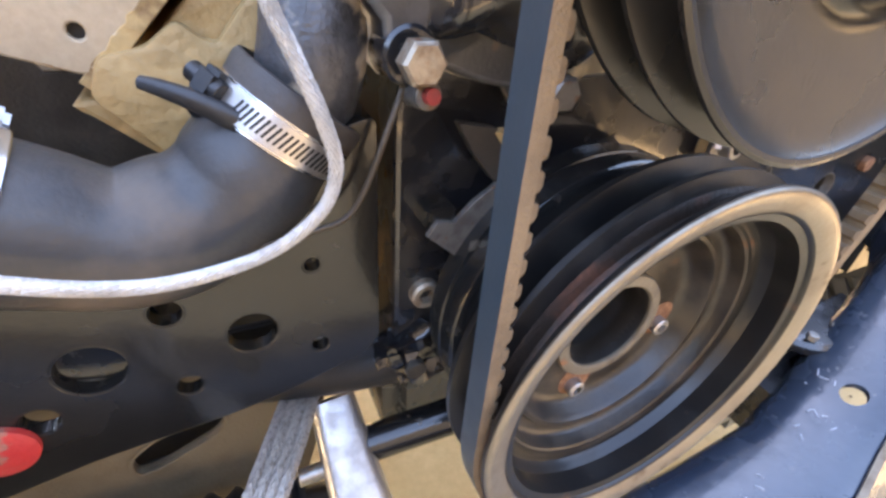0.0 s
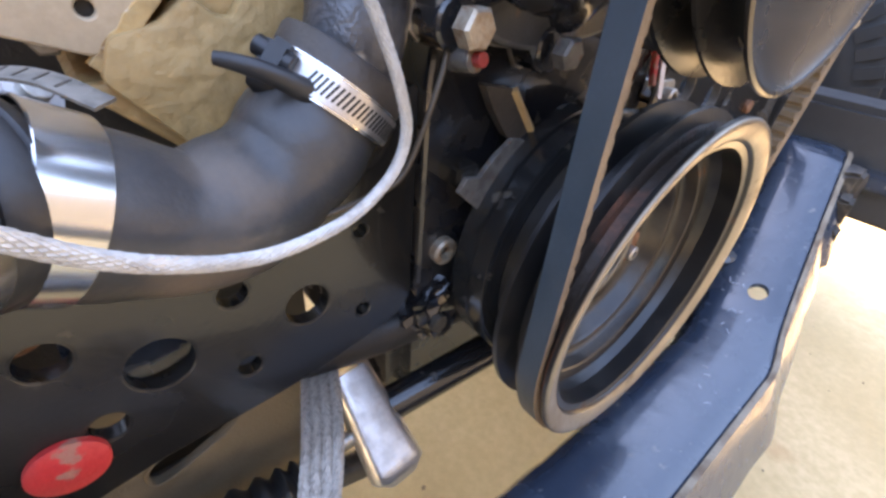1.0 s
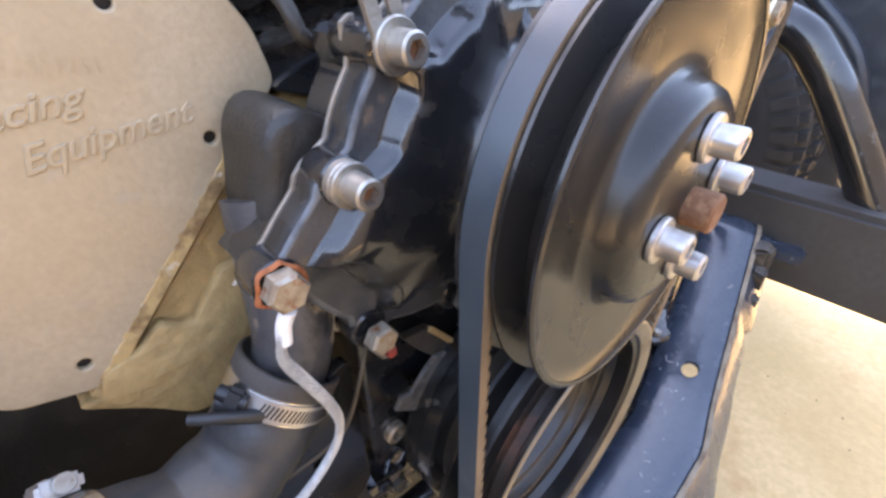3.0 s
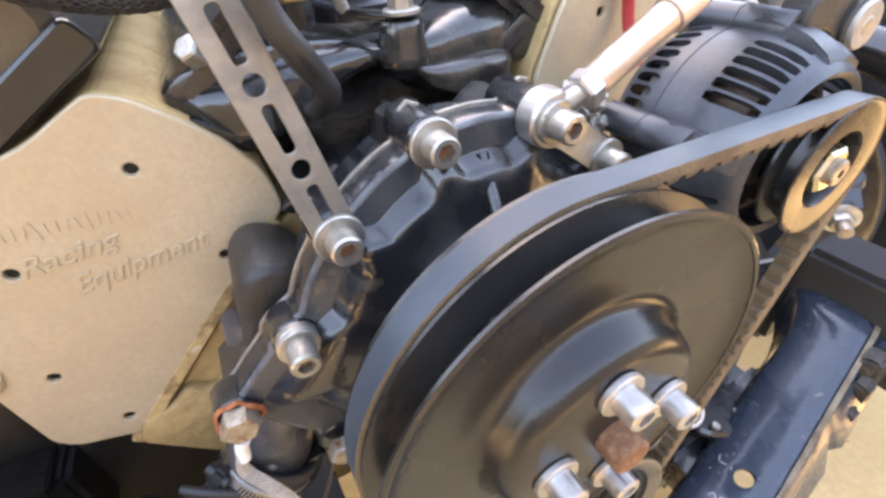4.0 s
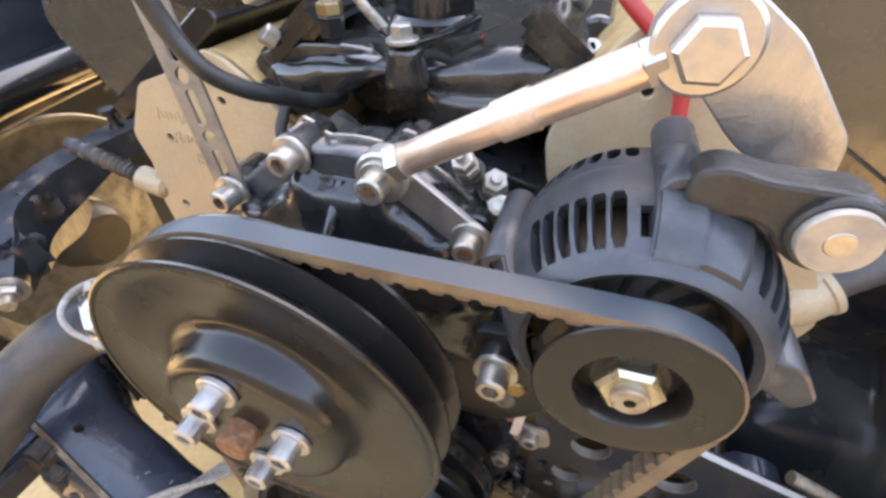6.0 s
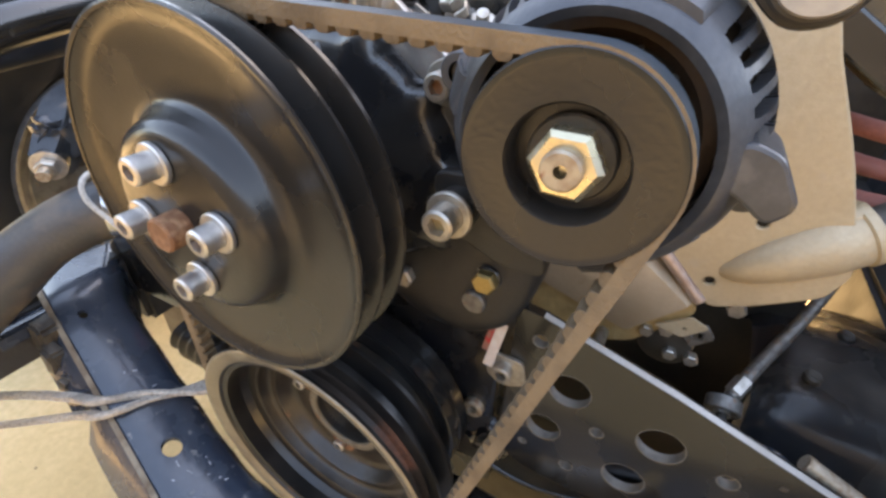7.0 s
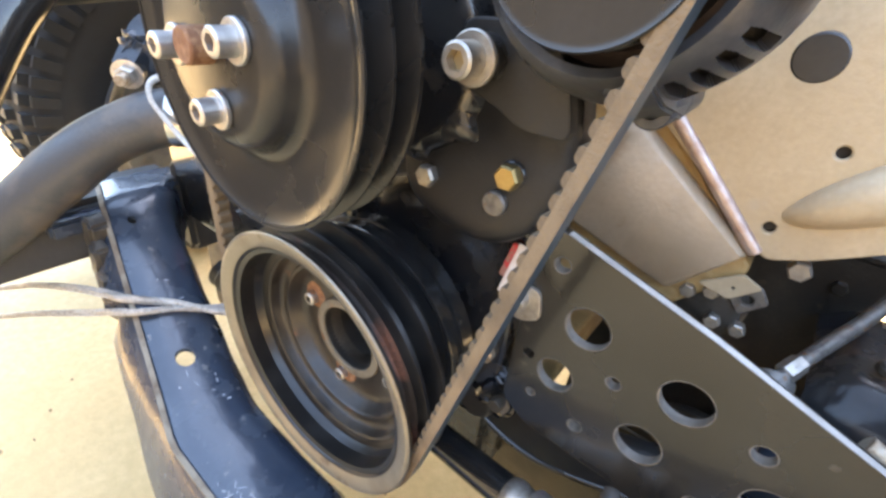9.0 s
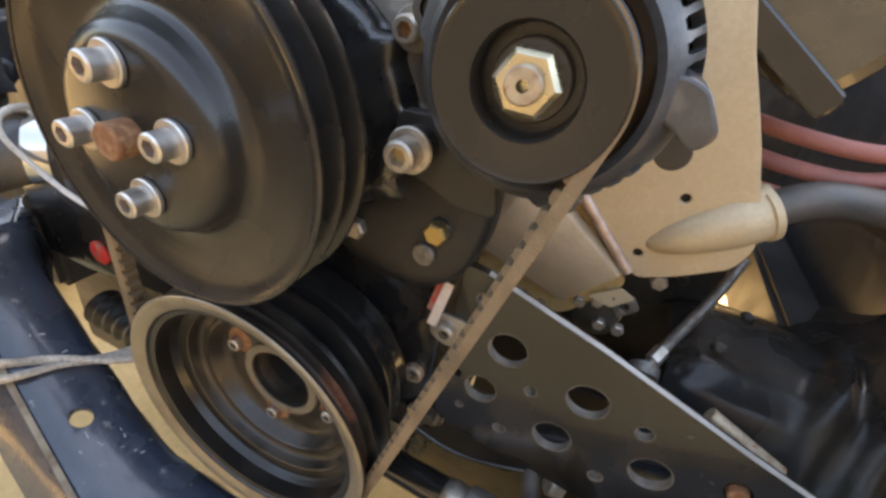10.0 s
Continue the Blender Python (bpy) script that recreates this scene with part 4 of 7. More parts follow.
    part("rotor", lathe([(0.0610, 0.0), (0.0610, 0.0150), (0.0700, 0.0160), (0.0780, 0.0340), (0.0900, 0.0345), (0.1100, 0.0330), (0.1100, 0)], o, seg=48), dark_metal, t)
    # upper ear with its big washer, lower lugs and through bolts
    ear = round_loop([(0.157, 0.728), (0.158, 0.738), (0.165, 0.7405), (0.178, 0.737), (0.196, 0.7365), (0.208, 0.735), (0.2145, 0.724), (0.209, 0.712), (0.198, 0.709), (0.189, 0.715), (0.184, 0.723), (0.172, 0.7265), (0.163, 0.722)], 0.005)
    e = part("ear", plate([(x - 0.003, z + 0.004) for x, z in ear], [], 0.0790, 0.0950, 0.002), alt_ear_shaded, t, "grey cast mounting ear")
    part("boss", lathe([(0, 0.0), (0, 0.0128), (0.001, 0.0138), (0.020, 0.0138), (0.020, 0)], (0.1975, 0.0760, 0.7275), (0, 1, 0), 36), alt_ear_shaded, e)
    w = part("big_washer", lathe([(0, 0), (0, 0.0112), (0.0008, 0.0118), (0.003, 0.0118), (0.003, 0)], (0.1975, 0.0731, 0.7275), (0, 1, 0), 36), steel_grey, e)
    part("bolt_socket", lathe([(-0.0004, 0.0), (-0.0004, 0.0042), (0.001, 0.0052), (0.001, 0)], (0.1975, 0.0731, 0.7275), (0, 1, 0), 24), steel_dull, w)
    for a, r, y0, y1 in ((85, 0.0575, 0.0830, 0.1380), (167, 0.0585, 0.0800, 0.1350), (290, 0.0570, 0.0860, 0.1350)):
        c, q = math.cos(radians(a)), math.sin(radians(a))
        n = y1 - y0
        g = part("lug", lathe([(0, 0.0045), (0, 0.0078), (0.001, 0.0086), (n * 0.5 - 0.0006, 0.0088), (n * 0.5, 0.0082), (n * 0.5 + 0.0006, 0.0088), (n - 0.001, 0.0088), (n, 0.0078), (n, 0), (0.006, 0), (0.006, 0.0045)], (ax + r * c, y0, az + r * q), (0, 1, 0), 28, closed=False), alt_mat, t)
        part("through_bolt", rod((ax + r * c, y0 + 0.002, az + r * q), (ax + r * c, y0 + 0.010, az + r * q), 0.0043, 8), dark_metal, g)
        # web that runs from the lug into the front rim
        web = bmesh.new()
        u, v = Vector((c, 0, q)), Vector((-q, 0, c))
        o = Vector((ax, 0, az))
        ring = [[web.verts.new(o + u * rr + v * e * wd + Vector((0, y, 0))) for y, rr in ((0.0590, 0.0450), (0.0606, 0.0495), (0.0720, 0.0565), (y0 + 0.012, 0.0640), (y0 + 0.020, 0.0600), (y0 + 0.020, 0.0500))] for e, wd in ((-1, 0.0085), (1, 0.0085))]
        for k in range(6):
            web.faces.new((ring[0][k], ring[0][(k + 1) % 6], ring[1][(k + 1) % 6], ring[1][k]))
        web.faces.new(ring[0])
        web.faces.new(ring[1])
        bmesh.ops.bevel(web, geom=web.edges[:], offset=0.0012, segments=2, affect="EDGES")
        part("web", web, alt_mat, g)
    part("lug", plate(round_loop([(0.190, 0.680), (0.1955, 0.684), (0.204, 0.681), (0.212, 0.668), (0.207, 0.662), (0.199, 0.668), (0.190, 0.672)], 0.003), [], 0.0600, 0.0860, 0.0015), alt_mat, t)
    # broad pad beside the upper lug, running into the ear
    for lo, hi, y0, y1, lift in ((58, 78, 0.0600, 0.1060, 0.0030),):
        pad = bmesh.new()
        rows = []
        for k in range(9):
            a = radians(lo + (hi - lo) * k / 8)
            e = lift * (0.4 if k in (0, 8) else 1.0)
            rows.append([pad.verts.new((ax + r * math.cos(a), y, az + r * math.sin(a))) for y, r in ((y0, 0.0468 + e), (0.0660, 0.0508 + e), (0.0800, 0.0556 + e), (0.0950, 0.0562 + e), (y1, 0.0562 + e), (y1, 0.052), (0.0800, 0.050), (y0, 0.0440))])
        for a, b in zip(rows, rows[1:]):
            for k in range(8):
                pad.faces.new((a[k], a[(k + 1) % 8], b[(k + 1) % 8], b[k]))
        pad.faces.new(rows[0])
        pad.faces.new(rows[-1])
        part("pad", pad, alt_mat, t)
    part("terminal_stud", rod((0.2095, 0.130, 0.6420), (0.2095, 0.168, 0.6420), 0.0090, 24), rubber_clean, t, "black rubber terminal boot")
    return t


build_alternator()


def build_alternator_mount():
    t = thing("alternator_bracket", "black steel alternator bracket bolted beside the water pump", "bracket", (0.1, 0.09, 0.56))
    out = round_loop([(0.080, 0.640), (0.104, 0.642), (0.118, 0.655), (0.135, 0.62), (0.14, 0.60), (0.116, 0.600), (0.100, 0.608), (0.082, 0.612)], 0.006)
    part("bracket_plate", plate(out, [], 0.082, 0.090, 0.001), arm_black, t)
    cap_screw((0.0941, 0.0579, 0.6262), 0.0115, 0.0078, t, washer=0.0118, mat=steel_dull, socket=brass_dull)
    part("spacer", rod((0.0941, 0.0724, 0.6262), (0.0941, 0.118, 0.6262), 0.0105), cast_paint, t)
    b = thing("brass_plug", "brass hex plug screwed into the pump housing", "plug", (0.1011, 0.105, 0.5643))
    hex_bolt((0.1011, 0.1043, 0.5643), 0.007, 0.0078, b, mat=brass, name="hex_head")
    part("thread", rod((0.1011, 0.111, 0.5643), (0.0995, 0.140, 0.5643), 0.0085), cast_paint, b)
    return t


build_alternator_mount()


def build_tension_rod():
    k = thing("bracket_link", "bare steel link strip between two pump bolts", "steel link", (0.0696, 0.117, 0.6735))
    pa, pb = Vector((0.0251, 0.7074)), Vector((0.0696, 0.6735))
    w = (pb - pa).normalized()
    g = Vector((-w.y, w.x)) * 0.0085
    part("strip", plate(round_loop([tuple(pa - w * 0.008 + g), tuple(pb + w * 0.010 + g), tuple(pb + w * 0.010 - g), tuple(pa - w * 0.008 - g)], 0.006), [], 0.1120, 0.1165, 0.0006), alu, k)
    t = thing("tension_rod", "bronze anodised adjusting rod between pump and alternator", "adjusting rod", (0.09, 0.1, 0.71))
    a, b = Vector((0.0380, 0.1015, 0.7205)), Vector((0.1330, 0.1045, 0.7690))
    d = (b - a).normalized()
    part("rod_tube", lathe([(0, 0), (0, 0.0066), (0.001, 0.0074), (0.050, 0.0074), (0.0505, 0.0086), (0.066, 0.0088), (0.0665, 0.0080), ((b - a).length - 0.001, 0.0080), ((b - a).length, 0.0072), ((b - a).length, 0)], a, d, 32), rod_mat, t)
    for p, q in ((a - d * 0.004, a + d * 0.0035), (b - d * 0.002, b + d * 0.0055)):
        part("jam_nut", lathe([(0, 0), (0, 0.0080), (0.001, 0.0092), ((q - p).length, 0.0092), ((q - p).length, 0)], p, d, 6), steel, t, smooth=25)
    part("rod_end", lathe([(0, 0.006), (0, 0.0125), (0.0015, 0.0138), (0.0125, 0.0138), (0.014, 0.0125), (0.014, 0.006)], (0.0251, 0.1045, 0.7074), (0, 1, 0), 32), steel, t)
    part("shank", rod(Vector((0.0251, 0.1115, 0.7074)) + d * 0.006, a, 0.006), steel, t)
    e = Vector((0.1478, 0.0970, 0.7768))
    part("rod_end", lathe([(0, 0.0), (0, 0.0150), (0.0015, 0.0165), (0.014, 0.0165), (0.0155, 0.0150), (0.0155, 0)], e, (0, 1, 0), 32), steel, t)
    part("shank", rod(b, e + Vector((-0.008, 0.0075, -0.004)), 0.0065), steel, t)
    hex_bolt(e + Vector((0, -0.010, 0)), 0.0095, 0.0105, t, mat=steel)
    part("bracket_arm", plate(round_loop([(0.136, 0.768), (0.138, 0.786), (0.156, 0.792), (0.178, 0.776), (0.204, 0.744), (0.205, 0.728), (0.186, 0.728), (0.168, 0.742), (0.150, 0.762)], 0.005), [], 0.1127, 0.1187, 0.001), alu, t)
    return t


build_tension_rod()


# ---- motor plate and timing parts ----
def build_motor_plate():
    t = thing("motor_plate", "satin black steel motor plate with round lightening holes", "motor plate", (0, 0.133, 0.36))
    right = [(0.118, 0.536), (0.135, 0.534), (0.224, 0.508), (0.324, 0.4735), (0.40, 0.450), (0.40, 0.375), (0.33, 0.360), (0.245, 0.363), (0.205, 0.369), (0.165, 0.371), (0.140, 0.372), (0.118, 0.385)]
    holes = [(0.2253, 0.4625, 0.0158), (0.2129, 0.4144, 0.0155), (0.2834, 0.4222, 0.0158), (0.162, 0.478, 0.0155), (0.1508, 0.4305, 0.0138), (0.1868, 0.4495, 0.0056), (0.2668, 0.4562, 0.0072), (0.253, 0.395, 0.0064), (0.1741, 0.398, 0.0060), (0.138, 0.404, 0.0042),
             (0.1363, 0.5132, 0.0062), (0.1295, 0.437, 0.0045), (0.333, 0.4405, 0.009)]
    w = part("wing", plate(round_loop(right, 0.004), [ring_of(x, z, r) for x, z, r in holes], 0.1300, 0.1380, 0.0005), plate_black, t)
    rim = bmesh.new()
    for x, z, r in holes[:11]:
        lathe([(0.1304, r - 0.0002), (0.1376, r - 0.0002), (0.1376, r - 0.0011), (0.1304, r - 0.0011)], (x, 0, z), (0, 1, 0), 28, rim)
    tagged(part("hole_edges", rim, hole_edge, w, "bare cut hole edges"), kind="stuff")
    top = right[1:5]
    part("top_edge", sweep([Vector((x, 0.1331, z + 0.0002)) for x, z in top], [(-0.0004, -0.0027), (0.0004, -0.0027), (0.0004, 0.0027), (-0.0004, 0.0027)], up=(0, 0, 1)), cut_edge, w, "bare cut top edge")
    left = [(-0.120, 0.512), (-0.130, 0.510), (-0.16, 0.490), (-0.22, 0.470), (-0.324, 0.468), (-0.40, 0.455), (-0.40, 0.345), (-0.32, 0.345), (-0.262, 0.356), (-0.20, 0.361), (-0.171, 0.366), (-0.128, 0.379), (-0.120, 0.39)]
    lh = [(-0.2147, 0.4343, 0.0078), (-0.1826, 0.4125, 0.0125), (-0.2474, 0.4123, 0.0142), (-0.2145, 0.3892, 0.0068), (-0.152, 0.394, 0.0055), (-0.279, 0.434, 0.0095), (-0.152, 0.445, 0.005), (-0.272, 0.3905, 0.0085)]
    w = part("wing", plate(round_loop(left, 0.004), [ring_of(x, z, r) for x, z, r in lh], 0.1300, 0.1380, 0.0005), plate_black, t)
    rim = bmesh.new()
    for x, z, r in lh:
        lathe([(0.1304, r - 0.0002), (0.1376, r - 0.0002), (0.1376, r - 0.0011), (0.1304, r - 0.0011)], (x, 0, z), (0, 1, 0), 28, rim)
    tagged(part("hole_edges", rim, plate_black, w), kind="stuff")
    part("mount_post", rod((-0.39, 0.134, 0.40), (-0.42, 0.2, 0.40), 0.02), dark_metal, t)
    part("mount_post", rod((0.39, 0.134, 0.41), (0.45, 0.2, 0.41), 0.02), dark_metal, t)
    # small fixings along the plate
    cap_screw((0.1158, 0.1180, 0.479), 0.0095, 0.0072, t, mat=steel_dull)
    part("tab", plate(round_loop([(0.103, 0.468), (0.103, 0.490), (0.128, 0.490), (0.132, 0.470), (0.118, 0.462)], 0.005), [], 0.1262, 0.1296, 0.0006), steel_dull, t)
    for x, z in ((-0.0899, 0.406), (0.0917, 0.408)):
        cap_screw((x, 0.1328, z), 0.0095, 0.0090, t, mat=rusty_zinc)
        part("spacer", rod((x, 0.1423, z), (x, 0.150, z), 0.0120), rusty_zinc, t)
    return t


build_motor_plate()


def build_small_fixings():
    t = thing("red_plug", "chipped red painted round plug on the motor plate", "plug", (-0.289, 0.128, 0.383))
    part("cap", lathe([(0, 0), (0, 0.0125), (0.0012, 0.0140), (0.004, 0.0140), (0.004, 0)], (-0.2885, 0.1255, 0.3815), (0, 1, 0), 36), red_worn, t)
    t = thing("paper_tag", "small red and white paper tag on a bracket", "tag", (0.100, 0.125, 0.49))
    part("tag", box((0.1060, 0.1285, 0.4960), (0.0075, 0.0012, 0.036), None, 0.0003, Matrix.Rotation(radians(8), 3, "Y") @ Matrix.Rotation(radians(-16), 3, "X")), tag_paper, t)
    part("tag_back", box((0.1002, 0.1330, 0.4990), (0.0052, 0.004, 0.024), None, 0.0006, Matrix.Rotation(radians(8), 3, "Y") @ Matrix.Rotation(radians(-16), 3, "X")), red_worn, t)
    t = thing("copper_plug", "copper coloured plug in the motor plate", "plug", (0.333, 0.13, 0.4405))
    part("plug", rod((0.333, 0.126, 0.4405), (0.333, 0.14, 0.4405), 0.0068, 18), rusty, t)
    f = thing("fuel_pump_stub", "greasy dark round cover with bolts under the head", "cover", (0.22, 0.23, 0.46))
    part("cover", lathe([(0, 0), (0, 0.016), (0.003, 0.020), (0.02, 0.022), (0.02, 0)], (0.214, 0.216, 0.474), (0.1, 1, 0), 32), dark_metal, f)
    for x, z in ((0.199, 0.486), (0.220, 0.471), (0.235, 0.472), (0.212, 0.492)):
        hex_bolt((x, 0.209, z), 0.007, 0.0052, f, mat=steel_dull)
    part("nut_plate", plate(round_loop([(0.222, 0.494), (0.236, 0.506), (0.243, 0.497), (0.231, 0.484)], 0.002), [ring_of(0.2325, 0.495, 0.0045)], 0.212, 0.216, 0.0006), steel_grimy, f, "grimy square nut plate")
    part("tab", plate(round_loop([(0.203, 0.497), (0.224, 0.513), (0.236, 0.508), (0.222, 0.494)], 0.002), [ring_of(0.222, 0.502, 0.0018)], 0.207, 0.2095, 0.0005), gold, f, "pale gold tab with a small hole")
    for x, z in ((0.249, 0.526), (-0.243, 0.524)):
        b = thing("cover_bolt", "plated hex bolt head under the head cover", "bolt", (x, 0.22, z), "cover bolts")
        hex_bolt((x, 0.2185, z - 0.004), 0.008, 0.0068, b, mat=steel_dull)
        part("shank", rod((x, 0.2265, z - 0.004), (x, 0.245, z - 0.004), 0.004, 12), steel_dull, b)
    n = thing("frost_plug", "dull round plug below the brass hex plug", "plug", (0.094, 0.125, 0.537))
    part("disc", lathe([(0, 0), (0, 0.0068), (0.001, 0.0078), (0.016, 0.0078), (0.016, 0)], (0.095, 0.1065, 0.546), (0, 1, 0), 28), steel_grimy, n)
    h = thing("plate_bolt", "hex bolt seen through the motor plate hole", "bolt", (0.165, 0.185, 0.473))
    hex_bolt((0.1690, 0.1700, 0.4690), 0.008, 0.0080, h, mat=steel_dull)
    part("shank", rod((0.1690, 0.178, 0.4690), (0.1690, 0.214, 0.4690), 0.005, 12), steel_dull, h)
    u = thing("rusty_stub", "orange rusty stub behind the motor plate", "stub", (-0.29, 0.16, 0.43))
    part("stub", tube([(-0.300, 0.155, 0.430), (-0.284, 0.150, 0.433), (-0.276, 0.160, 0.438)], 0.0060, 14), rusty, u)
    for x, z in ((-0.250, 0.413), (0.292, 0.416)):
        b = thing("mount_cup", "blue-black painted mount cup behind the motor plate", "engine mount", (x, 0.17, z - 0.03), "engine mounts")
        part("cup", lathe([(0, 0), (0, 0.024), (0.003, 0.028), (0.03, 0.030), (0.03, 0)], (x, 0.152, z), (0, 1, 0), 36), frame_paint, b)
        part("stem", rod((x, 0.182, z), (x * 1.1, 0.235, z - 0.02), 0.014, 20), dark_metal, b)
    # studs with stacked nuts beside the rod end
    for x, z, way in ((0.060, 0.705, (-0.2, -0.5, 0.8)), (0.076, 0.696, (0.25, -0.6, 0.75)), (0.079, 0.683, (0.1, -0.8, 0.5))):
        g = thing("stud", "dull steel stud with stacked nuts behind the pump", "stud", (x, 0.14, z), "studs")
        w = Vector(way).normalized()
        o = Vector((x, 0.135, z))
        part("shaft", rod(o - w * 0.022, o + w * 0.010, 0.0032, 12), steel_dull, g)
        for k in (0.0, 0.0065):
            part("nut", lathe([(0, 0), (0, 0.0060), (0.0008, 0.0068), (0.0048, 0.0068), (0.0056, 0.0060), (0.0056, 0)], o - w * k, w, 6), steel_dull, g, smooth=25)
        part("washer", lathe([(0, 0), (0, 0.0085), (0.0015, 0.0085), (0.0015, 0)], o - w * 0.009, w, 20), dark_metal, g)


build_small_fixings()


def build_pointer():
    t = thing("timing_pointer", "black timing pointer bracket over the damper", "timing pointer", (-0.06, 0.12, 0.44))
    tab = [(-0.0980, 0.456), (-0.0930, 0.463), (-0.0840, 0.461), (-0.0740, 0.4710), (-0.0620, 0.4790), (-0.0510, 0.4760), (-0.0470, 0.4690), (-0.0375, 0.4630), (-0.0470, 0.4620), (-0.0560, 0.4590), (-0.0650, 0.4545), (-0.0730, 0.4475), (-0.0790, 0.4390)]
    part("scale", plate(tab, [], 0.1190, 0.1222, 0.0004), steel_grimy, t, "grey worn degree scale")
    arm = [(-0.0840, 0.5090), (-0.0640, 0.5050), (-0.0420, 0.4770), (-0.0470, 0.4700), (-0.0630, 0.4800), (-0.0760, 0.4960)]
    part("bracket", plate(round_loop(arm, 0.0015), [], 0.1224, 0.1290, 0.0005), bracket_worn, t)
    part("needle", sweep([Vector((-0.0640, 0.1222, 0.5050)), Vector((-0.0530, 0.1222, 0.4910)), Vector((-0.0425, 0.1215, 0.4775))], [(-0.0016, -0.0016), (0.0016, -0.0016), (0.0016, 0.0016), (-0.0016, 0.0016)]), gold_rough, t, "bare pale pointer edge")
    part("bracket_leg", box((-0.089, 0.137, 0.462), (0.016, 0.030, 0.012), None, 0.002), plate_black, t)
    return t


build_pointer()


# ---- hoses and clamps ----
def along(line, f):
    i = min(int(f * (len(line) - 1)), len(line) - 2)
    return line[i], (line[i + 1] - line[max(i - 1, 0)]).normalized()


LOWER_HOSE = [(-0.1470, 0.1484, 0.5155), (-0.1550, 0.1480, 0.5055), (-0.1655, 0.1472, 0.4930), (-0.1790, 0.1450, 0.4800), (-0.1970, 0.1420, 0.4710), (-0.2220, 0.1380, 0.4690), (-0.2470, 0.1350, 0.4810), (-0.2750, 0.1280, 0.4970), (-0.3050, 0.0980, 0.5010), (-0.3350, 0.0500, 0.4800), (-0.3600, 0.0000, 0.4400), (-0.4000, -0.0800, 0.3700), (-0.44, -0.17, 0.33)]


def build_lower_hose():
    bm = bmesh.new()
    line = spline(LOWER_HOSE, 14)
    sweep(line, lambda s: round_section(0.0285 + 0.0008 * math.sin(s * 40), 32), bm)
    t = thing("radiator_hose", "dusty black rubber lower radiator hose, curved from the pump inlet", "radiator hose", LOWER_HOSE[4])
    part("hose_body", bm, rubber, t)
    i = int(0.537 * (len(line) - 1))
    run = 0.0
    while run < 0.0185:
        run += (line[i + 1] - line[i]).length
        i += 1
    p, d = line[i], (line[i + 1] - line[i - 1]).normalized()
    part("coupling", lathe([(0, 0.0285), (0, 0.0300), (0.0015, 0.0308), (0.0040, 0.0308), (0.0050, 0.0296), (0.0060, 0.0296), (0.0070, 0.0312), (0.0145, 0.0312), (0.0160, 0.0300), (0.0160, 0.0285)], p - d * 0.008, d, 56), rubber_clean, t, "smooth black joining sleeve")
    w = (line[4] - line[0]).normalized()
    part("cuff", lathe([(0.004, 0.0225), (0.0005, 0.0235), (-0.0035, 0.0262), (-0.0045, 0.0275), (-0.0040, 0.0290), (-0.0020, 0.0298), (0.006, 0.0296), (0.007, 0.0285), (0.007, 0.0225)], line[0], w, 56), cuff_rubber, t, "dusty flared end of the hose")
    return line


hose_line = build_lower_hose()


